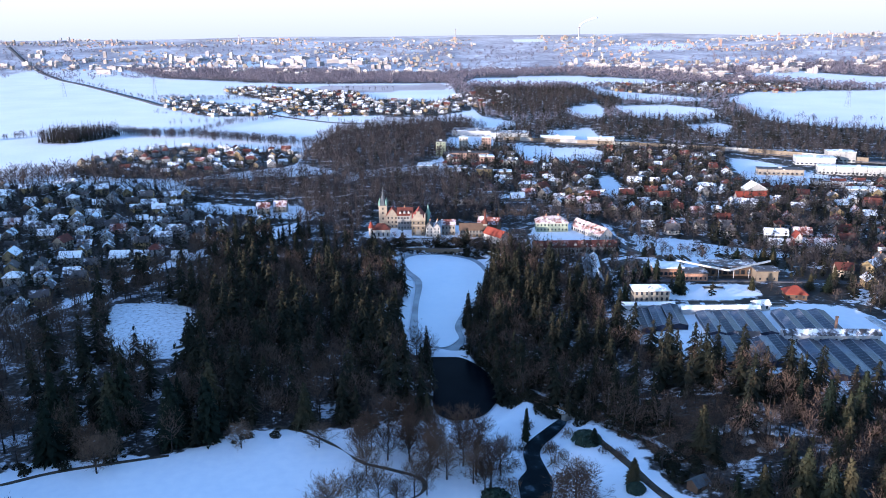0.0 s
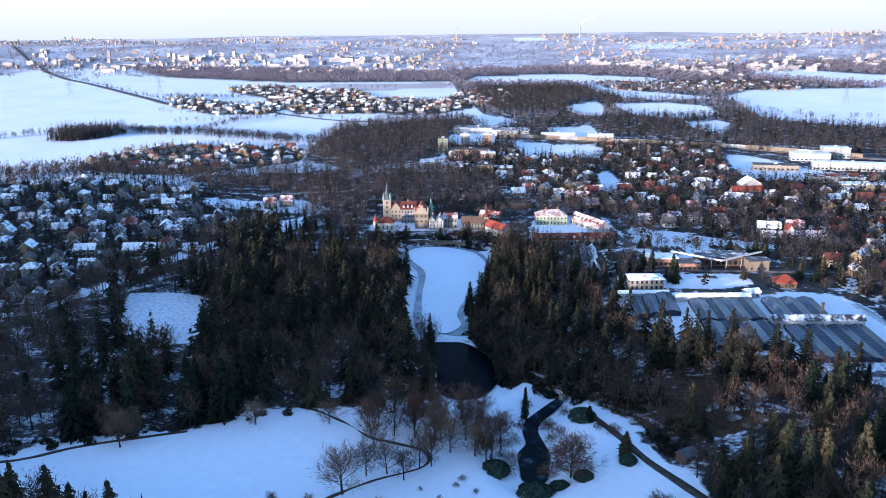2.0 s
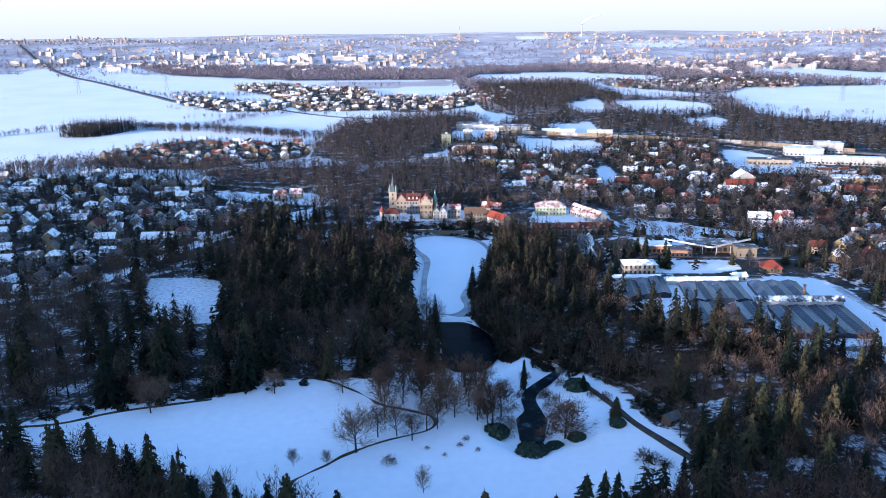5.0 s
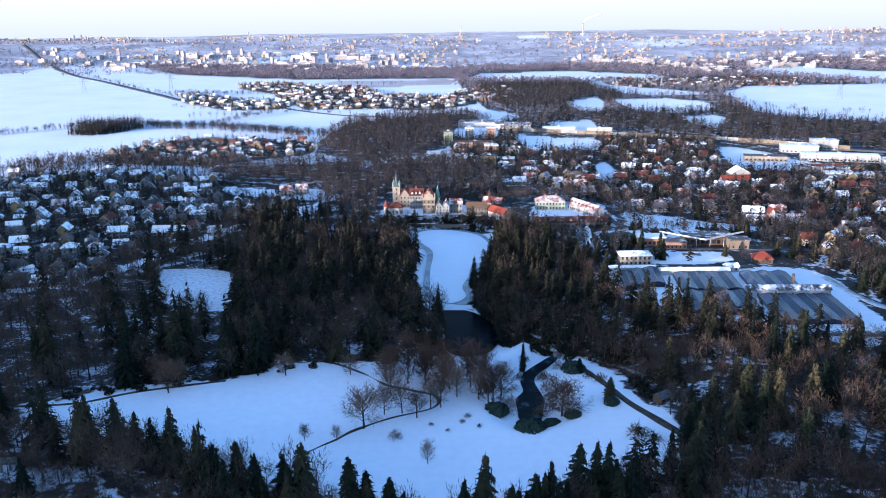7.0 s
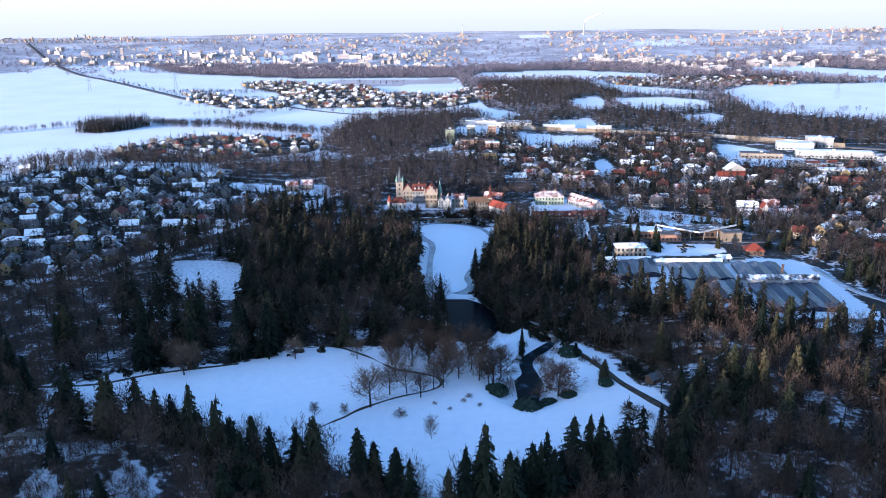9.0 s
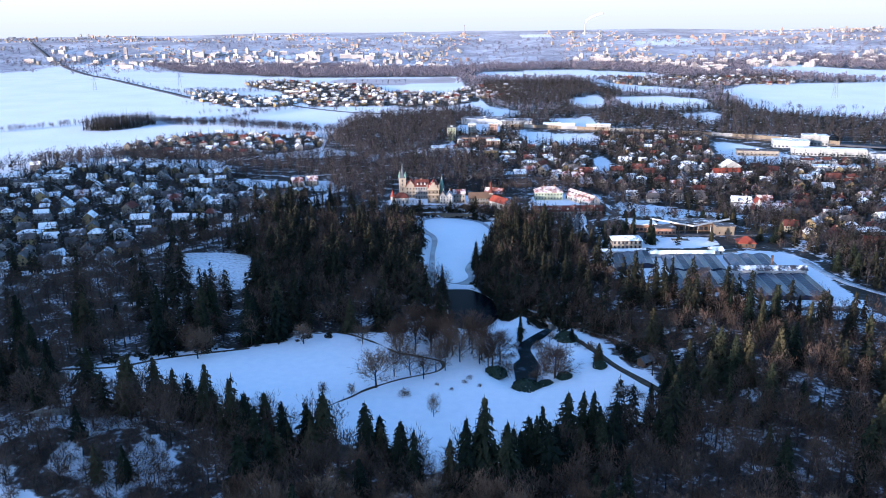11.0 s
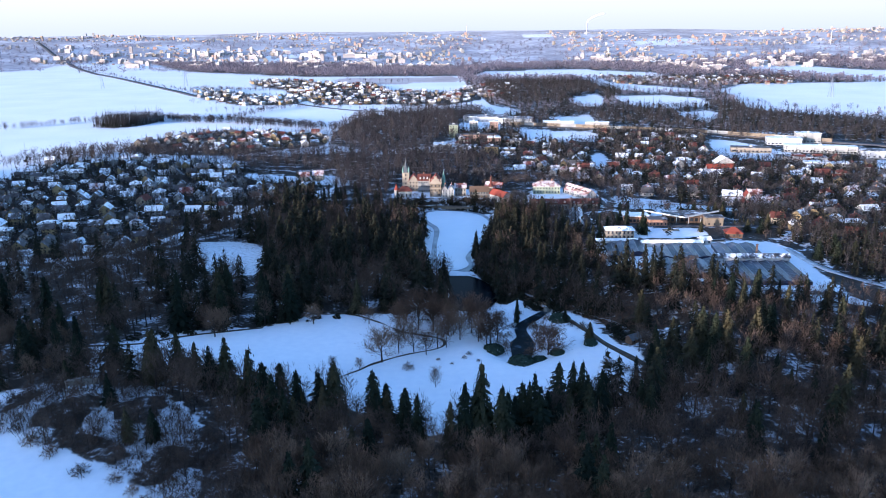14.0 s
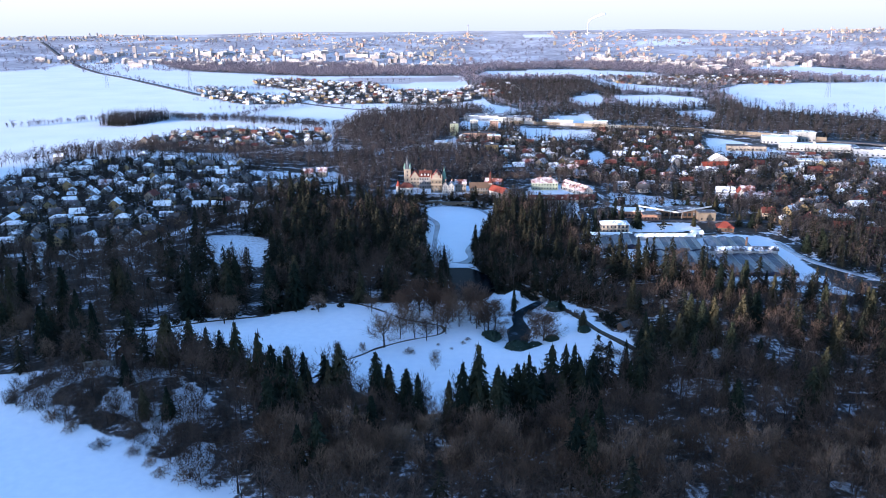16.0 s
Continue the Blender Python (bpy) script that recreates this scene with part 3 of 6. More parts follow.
def ribbon(name, line, width, mat, label, category, lift=0.12, n=8, kind="structure", wobble=0.0):
    """A strip laid over the land along a soft curve, with a little thickness."""
    pts = smooth_line(line, n)
    s = Shape()
    verts, faces = [], []
    for i, (x, y) in enumerate(pts):
        a, b = pts[max(i - 1, 0)], pts[min(i + 1, len(pts) - 1)]
        d = Vector((b[0] - a[0], b[1] - a[1])).normalized()
        w = width * (1 + wobble * noise.noise((x / 9, y / 9, 4.0))) / 2
        l, r = (x - d.y * w, y + d.x * w), (x + d.y * w, y - d.x * w)
        zl, zr = height(*l) + lift, height(*r) + lift
        verts += [(*l, zl), (*r, zr), (*l, zl - 0.8), (*r, zr - 0.8)]
    for i in range(len(pts) - 1):
        k = 4 * i
        faces += [(k, k + 1, k + 5, k + 4), (k + 2, k, k + 4, k + 6), (k + 1, k + 3, k + 7, k + 5)]
    s.add(verts, faces)
    return tagged(new(name, s.mesh(name, mat, True)), label, category, kind=kind)


build_ground()
sheet("pond_edge_ice", POND_BED, -3.25, "grey_ice", "bare grey ice along the pond's shore", "ice")
sheet("pond_ice", POND, -2.95, "ice_snow", "frozen pond covered in smooth snow", "pond")
sheet("lower_pond_water", POND_LOWER, -3.1, "dark_water", "dark open water of the lower pond", "pond")
sheet("stream_water", STREAM, -3.1, "thin_ice", "dark stream pool under thin grey ice", "water")
ribbon("creek", [(-60, 160), (-56, 178), (-52, 184), (-46, 190), (-41, 196), (-29, 205), (-14, 213), (-13, 222), (-24, 228), (-33, 232), (-44, 243), (-60, 254), (-82, 258), (-104, 250)], 1.2, "damp_earth",
       "narrow dark creek winding through the snowy meadow", "creek", 0.1, wobble=1.4)
ribbon("park_path", [(-230, 165), (-203, 185), (-198, 202), (-180, 212), (-150, 216), (-130, 226), (-98, 236)], 1.6, "damp_earth", "dark trodden path along the meadow's edge", "path", 0.08, wobble=0.4)
ribbon("park_path", [(62, 150), (75, 168), (72, 186), (66, 198), (58, 214), (52, 232), (46, 246)], 2.8, "damp_earth", "dark park path along the wood's edge", "path", 0.12, wobble=0.3)
ribbon("park_path", [(4, 322), (10, 313), (17, 300), (24, 288), (36, 277), (46, 262), (56, 252), (64, 244), (70, 230)], 2.0, "trodden_snow", "snowy path along the stream", "path", 0.2, wobble=0.3)
ribbon("park_path", [(-48, 492), (-30, 500), (-14, 498), (4, 490), (14, 478), (26, 462), (34, 452)], 3.0, "trodden_snow", "snowy path on the bank below the castle", "path", 0.3)
ribbon("motorway", [(-1692, 3036), (-1350, 2520), (-1071, 2127), (-820, 1800), (-602, 1505), (-503, 1377), (-384, 1340)], 14, "asphalt", "dark motorway between snowy fields", "road", 0.6)
ribbon("country_road", [(-384, 1340), (-330, 1290), (-274, 1222), (-184, 1141), (-120, 1120)], 7, "asphalt", "country road past snowy fields", "road", 0.4)
ribbon("motorway", [(40, 965), (68, 954), (170, 915), (282, 870), (400, 800), (520, 730)], 20, "asphalt", "motorway on a low embankment behind the town", "road", 1.5)
ribbon("town_road", [(92, 560), (98, 500), (108, 460), (122, 440)], 5, "asphalt", "cleared road past the manor", "road", 0.25)
ribbon("town_road", [(60, 404), (110, 404), (160, 402), (210, 398), (280, 380)], 5, "asphalt", "cleared road beside the glasshouses", "road", 0.25)
ribbon("town_road", [(186, 350), (190, 318), (200, 296), (226, 262), (240, 240)], 4, "trodden_snow", "snowy lane beside the glasshouses", "road", 0.25, wobble=0.3)
ribbon("town_road", [(20, 700), (40, 760), (30, 830), (34, 900)], 6, "asphalt", "main road through the town", "road", 0.25)
ribbon("town_road", [(-330, 395), (-270, 470), (-245, 560), (-250, 640)], 5, "trodden_snow", "snowy street in the garden suburb", "road", 0.25)
ribbon("town_road", [(-420, 520), (-330, 545), (-245, 560), (-180, 560)], 5, "trodden_snow", "snowy street in the garden suburb", "road", 0.25)
ribbon("town_road", [(-340, 440), (-290, 436), (-230, 430), (-195, 420)], 5, "trodden_snow", "snowy street in the garden suburb", "road", 0.25)

# far haze along the horizon, painted on a plain glowing sheet of pale distance
def build_backdrop():
    me = bpy.data.meshes.new("backdrop")
    rows, n = (-60, 40, 70, 100, 140, 190, 260, 420), 48
    verts = [(3948 * math.sin(radians(-60 + 120 * i / n)), 3948 * math.cos(radians(-60 + 120 * i / n)), z) for z in rows for i in range(n + 1)]
    faces = [(j * (n + 1) + i, j * (n + 1) + i + 1, (j + 1) * (n + 1) + i + 1, (j + 1) * (n + 1) + i) for j in range(len(rows) - 1) for i in range(n)]
    me.from_pydata(verts, [], faces)
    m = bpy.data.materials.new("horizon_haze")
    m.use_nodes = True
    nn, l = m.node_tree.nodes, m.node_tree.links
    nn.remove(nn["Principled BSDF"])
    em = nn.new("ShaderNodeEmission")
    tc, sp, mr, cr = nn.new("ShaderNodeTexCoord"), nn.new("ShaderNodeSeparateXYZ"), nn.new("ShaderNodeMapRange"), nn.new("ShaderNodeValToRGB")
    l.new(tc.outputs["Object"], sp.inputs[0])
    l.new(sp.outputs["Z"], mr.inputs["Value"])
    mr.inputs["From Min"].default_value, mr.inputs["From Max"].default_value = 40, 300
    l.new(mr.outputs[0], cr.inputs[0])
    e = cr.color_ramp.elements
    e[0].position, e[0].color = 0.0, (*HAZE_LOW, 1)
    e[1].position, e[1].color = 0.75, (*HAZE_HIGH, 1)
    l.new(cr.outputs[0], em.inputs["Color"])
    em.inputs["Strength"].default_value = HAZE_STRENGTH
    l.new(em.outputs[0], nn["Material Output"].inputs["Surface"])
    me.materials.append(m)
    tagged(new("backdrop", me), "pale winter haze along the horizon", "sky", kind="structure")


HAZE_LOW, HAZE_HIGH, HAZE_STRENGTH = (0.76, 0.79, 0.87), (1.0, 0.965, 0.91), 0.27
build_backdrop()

# ---------------- trees ----------------
rng = np.random.default_rng(7)


def tri_mesh(name, v, f, mats, index=None):
    v, f = np.asarray(v, dtype=np.float32), np.asarray(f, dtype=np.int32)
    me = bpy.data.meshes.new(name)
    me.vertices.add(len(v))
    me.vertices.foreach_set("co", v.ravel())
    me.loops.add(f.size)
    me.loops.foreach_set("vertex_index", f.ravel())
    me.polygons.add(len(f))
    me.polygons.foreach_set("loop_start", np.arange(0, f.size, 3, dtype=np.int32))
    for m in mats:
        me.materials.append(MATS[m])
    if index is not None:
        me.polygons.foreach_set("material_index", np.asarray(index, dtype=np.int32))
    me.update(calc_edges=True)
    return me


def tris(shape):
    """The faces of a Shape as triangles."""
    f = []
    for q in shape.f:
        for i in range(1, len(q) - 1):
            f.append((q[0], q[i], q[i + 1]))
    return np.array(shape.v, dtype=float), np.array(f, dtype=int)


def conifer_crown(r, whorls, branches, h=22.0, wide=4.2, base=0.08, shape=0.85, fringe=2, broad=0.2):
    """Whorls of drooping sprays round the stem; ragged, with gaps."""
    v, f = [], []
    for i in range(whorls):
        t = (i + r.uniform(-0.4, 0.4)) / whorls
        t = min(max(t, 0.0), 0.985)
        z = h * (base + (1 - base) * t)
        reach = wide * (1 - t) ** shape * (0.7 if t < 0.08 else 1) * r.uniform(0.82, 1.12)
        k = max(4, int(branches * (1 - 0.45 * t)))
        a0 = r.uniform(0, 6.28)
        for b in range(k):
            a = a0 + 6.283 * (b + r.uniform(-0.45, 0.45)) / k
            L = reach * r.uniform(0.5, 1.22) + 0.25
            droop = L * r.uniform(0.2, 0.75)
            zz = z + r.uniform(-0.6, 0.6) * h / whorls
            ca, sa = math.cos(a), math.sin(a)
            w = L * broad * r.uniform(0.7, 1.3) + 0.1
            m = r.uniform(0.45, 0.65) * L
            n = len(v)
            v += [(0, 0, zz + 0.15 * L), (m * ca - w * sa, m * sa + w * ca, zz - droop * r.uniform(0.2, 0.5)), (L * ca, L * sa, zz - droop * 0.8),
                  (m * ca + w * sa, m * sa - w * ca, zz - droop * r.uniform(0.2, 0.5))]
            f += [(n, n + 2, n + 1), (n, n + 3, n + 2)]
            for q in range(fringe):
                p = r.uniform(0.3, 1.0) * L
                u = r.uniform(-0.8, 0.8) * w
                n = len(v)
                x, y, d = p * ca - u * sa, p * sa + u * ca, zz - droop * p / L
                e = r.uniform(0.25, 0.55)
                v += [(x - e * sa, y + e * ca, d), (x + e * sa, y - e * ca, d), (x * 1.06, y * 1.06, d - r.uniform(0.6, 1.8))]
                f += [(n, n + 1, n + 2)]
    n = len(v)
    v += [(0.18, 0, h * 0.95), (-0.1, 0.16, h * 0.95), (-0.1, -0.16, h * 0.95), (0, 0, h * 1.03)]
    f += [(n, n + 1, n + 3), (n + 1, n + 2, n + 3), (n + 2, n, n + 3)]
    return np.array(v), np.array(f)


def conifer_trunk(h=22.0, sides=6):
    if sides == 3:
        return tris(Shape().tapered(0, 0, [(-0.6, 0.36), (h * 0.9, 0.05)], 3))
    return tris(Shape().tapered(0, 0, [(-0.6, 0.42), (h * 0.08, 0.32), (h * 0.55, 0.18), (h * 0.96, 0.04)], sides))


def bare_tree(r, h=17.0, limbs=8, subs=5, sprays=6, spread=0.42, fork=0.28, twig=0.07, sides=4, bars=True, fuzz=0, fine=0.05, fuzz_len=0.085):
    """Trunk and limbs as one mesh, the fine branching as another."""
    wood = Shape()
    lean = Vector((r.uniform(-0.05, 0.05), r.uniform(-0.05, 0.05), 1))
    top = lean * h * 0.62
    knee = lean * h * fork
    wood.bar((0, 0, -0.6), knee, h * 0.022, h * 0.016, sides + 1)
    wood.bar(knee, top, h * 0.016, h * 0.006, sides)
    v, f, anchors = [], [], []

    def spray(a, d, length, w):
        side = d.cross(Vector((r.uniform(-1, 1), r.uniform(-1, 1), r.uniform(-1, 1)))).normalized() * w
        n = len(v)
        e = a + d * length
        v.extend([tuple(a - side), tuple(a + side), tuple(e)])
        f.append((n, n + 1, n + 2))
        return e

    for i in range(limbs):
        t = (i + 0.5) / limbs
        start = knee.lerp(top, min(1, t * 1.05))
        a = 2.4 * i + r.uniform(-0.5, 0.5)
        up = 0.5 + 1.3 * t + r.uniform(-0.15, 0.3)
        d = Vector((math.cos(a), math.sin(a), up)).normalized()
        L = h * spread * (1.0 - 0.30 * t) * r.uniform(0.8, 1.15)
        mid = start + d * L * 0.5
        end = mid + (d + Vector((r.uniform(-.2, .2), r.uniform(-.2, .2), 0.3))).normalized() * L * 0.5
        anchors.append((start, end))
        if bars:
            wood.bar(start, mid, h * 0.0065, h * 0.0042, 3)
            wood.bar(mid, end, h * 0.0042, h * 0.0012, 3)
        else:
            spray(start, d, L, twig * 1.2)
        for s in range(subs):
            q = r.uniform(0.25, 1.0)
            p = start.lerp(mid, q * 2) if q < 0.5 else mid.lerp(end, q * 2 - 1)
            dd = (d * 0.8 + Vector((r.uniform(-1, 1), r.uniform(-1, 1), r.uniform(-0.2, 0.9)))).normalized()
            l2 = L * r.uniform(0.25, 0.5)
            e = spray(p, dd, l2, twig * 1.5)
            for k in range(sprays):
                o = p.lerp(e, r.uniform(0.15, 0.85))
                d3 = (dd * 0.7 + Vector((r.uniform(-1, 1), r.uniform(-1, 1), r.uniform(-0.35, 0.9)))).normalized()
                spray(o, d3, l2 * r.uniform(0.35, 0.75), twig)
    middle = Vector((0, 0, h * (fork + 0.2)))
    for k in range(fuzz):
        a, c = anchors[k % len(anchors)]
        o = a.lerp(c, r.uniform(0.25, 1.08)) + Vector((r.normal(), r.normal(), r.normal())) * h * 0.055
        d3 = ((o - middle).normalized() + Vector((r.uniform(-1, 1), r.uniform(-1, 1), r.uniform(-0.5, 1.1))) * 0.8).normalized()
        spray(o, d3, h * fuzz_len * r.uniform(0.5, 1.4), fine)
    return tris(wood), (np.array(v), np.array(f))


def shrub_parts(r, n=260, wide=2.2, h=2.4, w=0.09):
    v, f = [], []
    for i in range(n):
        a, e = r.uniform(0, 6.28), math.asin(r.uniform(0.05, 1.0))
        d = Vector((math.cos(a) * math.cos(e) * wide, math.sin(a) * math.cos(e) * wide, math.sin(e) * h))
        p = d * r.uniform(0.3, 0.95)
        q = p + (d.normalized() * 0.5 + Vector((r.normal(), r.normal(), r.normal())) * 0.6) * r.uniform(0.4, 1.0)
        s = Vector((r.uniform(-1, 1), r.uniform(-1, 1), r.uniform(-0.5, 0.5))).normalized() * w
        k = len(v)
        v += [tuple(p - s), tuple(p + s), tuple(q)]
        f += [(k, k + 1, k + 2)]
    return np.array(v), np.array(f)


def scatter(poly, gap, r, jitter=0.42, out=()):
    xs, ys = [p[0] for p in poly], [p[1] for p in poly]
    found = []
    y = min(ys)
    row = 0
    while y < max(ys):
        x = min(xs) + (gap / 2 if row % 2 else 0)
        while x < max(xs):
            px, py = x + r.uniform(-jitter, jitter) * gap, y + r.uniform(-jitter, jitter) * gap
            if inside(px, py, poly) and not any(inside(px, py, o) for o in out):
                found.append((px, py))
            x += gap
        y += gap * 0.87
        row += 1
    return found


def forest(name, spots, templates, mats, label, category, r, sink=0.3):
    """Many trees joined into one mesh. spots: (x, y, template index, height scale, width scale)."""
    vs, fs, ms, k = [], [], [], 0
    for x, y, ti, sh, sw in spots:
        a = r.uniform(0, 6.283)
        c, s = math.cos(a) * sw, math.sin(a) * sw
        z0 = height(x, y) - sink
        for (v, f), mi in templates[ti]:
            p = np.empty_like(v)
            p[:, 0] = x + c * v[:, 0] - s * v[:, 1]
            p[:, 1] = y + s * v[:, 0] + c * v[:, 1]
            p[:, 2] = z0 + v[:, 2] * sh
            vs.append(p)
            fs.append(f + k)
            ms.append(np.full(len(f), mi))
            k += len(v)
    if not vs:
        return None
    me = tri_mesh(name, np.concatenate(vs), np.concatenate(fs), mats, np.concatenate(ms))
    return tagged(new(name, me), label, category, kind="stuff")


CONIFERS = [(conifer_trunk(), conifer_crown(np.random.default_rng(20 + i), 25, 14, wide=w, shape=s, base=b, fringe=2, broad=0.14)) for i, (w, s, b) in enumerate(((6.0, 0.74, 0.05), (5.2, 0.6, 0.08), (6.4, 0.8, 0.05), (4.0, 0.68, 0.1)))]
LIGHT_CONIFERS = [(conifer_trunk(sides=3), conifer_crown(np.random.default_rng(40 + i), 17, 9, wide=w, shape=s, base=b, fringe=1, broad=0.19)) for i, (w, s, b) in enumerate(((5.8, 0.82, 0.05), (5.2, 0.66, 0.1), (4.7, 0.55, 0.16)))]
FAR_CONIFERS = [(conifer_trunk(sides=3), conifer_crown(np.random.default_rng(50 + i), 7, 6, wide=4.6, fringe=0, broad=0.42)) for i in range(2)]
BARE = [bare_tree(np.random.default_rng(60 + i), limbs=12, subs=6, sprays=6, spread=s, fork=k, twig=0.05, fuzz=860, fine=0.078, fuzz_len=0.08) for i, (s, k) in enumerate(((0.46, 0.16), (0.38, 0.2), (0.5, 0.13), (0.36, 0.24), (0.43, 0.18)))]
LIGHT_BARE = [bare_tree(np.random.default_rng(70 + i), limbs=9, subs=3, sprays=3, spread=s, fork=k, twig=0.08, sides=3, bars=False, fuzz=230, fine=0.1) for i, (s, k) in enumerate(((0.46, 0.17), (0.38, 0.26), (0.43, 0.2)))]
ROUND = [bare_tree(np.random.default_rng(160 + i), limbs=18, subs=6, sprays=5, spread=s, fork=k, twig=0.05, fuzz=1800, fine=0.055, fuzz_len=0.07) for i, (s, k) in enumerate(((0.47, 0.15), (0.42, 0.17), (0.5, 0.12)))]
FAR_BARE = [bare_tree(np.random.default_rng(80 + i), limbs=6, subs=0, sprays=0, spread=0.40, fork=0.14, twig=0.25, sides=3, bars=False, fuzz=34, fine=0.38, fuzz_len=0.14) for i in range(3)]
MID_BARE = [bare_tree(np.random.default_rng(88 + i), limbs=8, subs=0, sprays=0, spread=0.42, fork=0.14, twig=0.14, sides=3, bars=False, fuzz=110, fine=0.2, fuzz_len=0.11) for i in range(3)]
TINY_BARE = [bare_tree(np.random.default_rng(85 + i), limbs=4, subs=0, sprays=0, spread=0.38, fork=0.12, twig=0.5, sides=3, bars=False, fuzz=15, fine=0.9, fuzz_len=0.2) for i in range(3)]
SHRUBS = [shrub_parts(np.random.default_rng(90 + i)) for i in range(3)]


def plant_things(kind, models, trunk_mat, crown_mat, label, category, group, spots):
    """Trees one can count: each an object with its trunk and crown. spots: (x, y, model, height scale, width scale)."""
    originals = {}
    for x, y, mi, sh, sw in spots:
        m = Matrix.Translation((x, y, height(x, y) - 0.25)) @ Matrix.Rotation(rng.uniform(0, 6.283), 4, "Z") @ Matrix.Diagonal((sw, sw, sh, 1))
        if mi not in originals:
            ob = thing(kind, m, label, category, group)
            part("trunk", tri_mesh("trunk", *models[mi][0], [trunk_mat]), None, ob)
            part("crown", tri_mesh("crown", *models[mi][1], [crown_mat]), None, ob)
            ob.scale = (1, 1, 1)
            ob.matrix_basis = Matrix.Identity(4)
            originals[mi] = (ob, m)
        else:
            copy_thing(originals[mi][0], m)
    for ob, m in originals.values():
        ob.matrix_basis = m


def cone_template(i, lib):
    return [(lib[i][0], 0), (lib[i][1], 1)]


# woods: the countable nearest trees singly, the rest joined
def near_band(x, y):
    return 85 < y < 262 and (y < 150 or x * 7 % 3 < 1.6)


spruces, bares, woods_conifer, woods_bare = [], [], [], []


def plant_wood(poly, gap, conifer_share, seed, out=(), tall=(0.75, 1.2), keep=1.0):
    r = np.random.default_rng(seed)
    for x, y in scatter(poly, gap, r, out=list(out) + TREES_OUT):
        if r.uniform() > (keep(x, y) if callable(keep) else keep):
            continue
        share = conifer_share(x, y) if callable(conifer_share) else conifer_share
        s = r.uniform(*tall)
        if r.uniform() < share:
            (spruces if near_band(x, y) and len(spruces) < 290 else woods_conifer).append((x, y, int(r.integers(0, 3)), s, s * r.uniform(0.85, 1.25)))
        else:
            (bares if near_band(x, y) and len(bares) < 290 else woods_bare).append((x, y, int(r.integers(0, 3)), s, s * r.uniform(0.8, 1.1)))


def front_share(x, y):
    edge = edge_distance(x, y, MEADOW)
    clump = noise.noise((x / 17, y / 17, 2.0))
    if edge < 22:
        return 0.65 if clump > 0.02 else 0.1
    return 0.14 if clump > 0.2 else 0.02


def west_share(x, y):
    return (0.58 if noise.noise((x / 24, y / 24, 6.0)) > -0.02 else 0.2) if x > -150 else (0.42 if noise.noise((x / 20, y / 20, 6.0)) > 0.12 else 0.06)


for x, y, s, w in ((-118, 176, 1.0, 1.15), (-128, 180, 0.8, 0.8), (-160, 184, 0.9, 0.9), (-170, 186, 0.95, 0.9), (-148, 186, 1.05, 1.0), (-180, 190, 1.0, 1.0), (-84, 154, 1.08, 0.8), (-79, 156, 1.0, 0.8), (-70, 148, 1.0, 1.0),
                   (-64, 146, 0.85, 0.8), (-56, 153, 0.8, 0.85), (-50, 150, 0.9, 0.9), (-33, 145, 0.9, 0.75), (-30, 140, 0.7, 0.7), (-16, 128, 1.0, 0.9), (-9, 126, 0.9, 0.8), (1.6, 124, 1.38, 1.2), (8, 120, 1.42, 1.25), (-4, 122, 1.15, 1.0),
                   (19.4, 136, 1.05, 0.8), (24, 134, 1.1, 0.9), (44, 152, 0.8, 0.8), (64, 164, 0.75, 0.55), (70, 170, 0.8, 0.6), (-100, 168, 0.75, 0.9), (-190, 196, 0.9, 0.9), (-205, 186, 0.8, 0.9)):
    spruces.append((x + rng.uniform(-2.5, 2.5), y + rng.uniform(-4, 4), int(rng.choice([0, 0, 2, 1])), s * rng.uniform(0.85, 1.15), w * rng.uniform(0.95, 1.25)))
plant_wood(WOOD_END, 8.0, lambda x, y: 0.7 if noise.noise((x / 15, y / 15, 2.0)) > 0.1 else 0.15, 6, tall=(0.5, 1.0), keep=0.8)
plant_wood(WOOD_FRONT, 5.8, front_share, 1, tall=(0.6, 1.1), keep=lambda x, y: 0.95 if noise.noise((x / 26, y / 26, 8.0)) > -0.25 else 0.55)
plant_wood(WOOD_EAST, 6.8, lambda x, y: (0.75 if y > 262 else 0.42) if noise.noise((x / 28, y / 28, 4.0)) > -0.1 else 0.25, 2, out=[GLASS_AREA, MEADOW], tall=(0.5, 1.02), keep=lambda x, y: 0.36 if inside(x, y, KNOLL) else (0.5 if edge_distance(x, y, KNOLL) < 14 and y < 245 else 0.95))
CASTLE_FOOT = [(-130, 440), (-30, 420), (-40, 500), (-120, 525)]
plant_wood(WOOD_WEST, 6.5, west_share, 3, out=[MEADOW, CASTLE_FOOT], tall=(0.55, 1.2), keep=lambda x, y: 1.0 if x > -140 else 0.62)
plant_wood([(-128, 441), (-32, 424), (-40, 456), (-46, 484), (-66, 496), (-110, 518), (-145, 492)], 7.2, 0.5, 5, tall=(0.4, 0.75))
plant_wood(SLOPE, 5.2, 0.01, 4, tall=(0.3, 0.7), keep=0.9)
plant_things("spruce_tree", CONIFERS, "bark", "needles", "tall dark green spruce standing in the snowy park", "tree", "spruces in the park", spruces)
plant_things("bare_tree", BARE, "bark", "twigs", "leafless brown deciduous tree in the park wood", "tree", "bare trees in the park", bares)
forest("conifer_woods", woods_conifer, [cone_template(i, LIGHT_CONIFERS) for i in range(3)], ["bark", "forest_needles"], "dense dark conifer woods round the pond", "trees", rng)
forest("bare_woods", woods_bare, [cone_template(i, LIGHT_BARE) for i in range(3)], ["bark", "forest_twigs"], "leafless brown deciduous woods", "trees", rng)


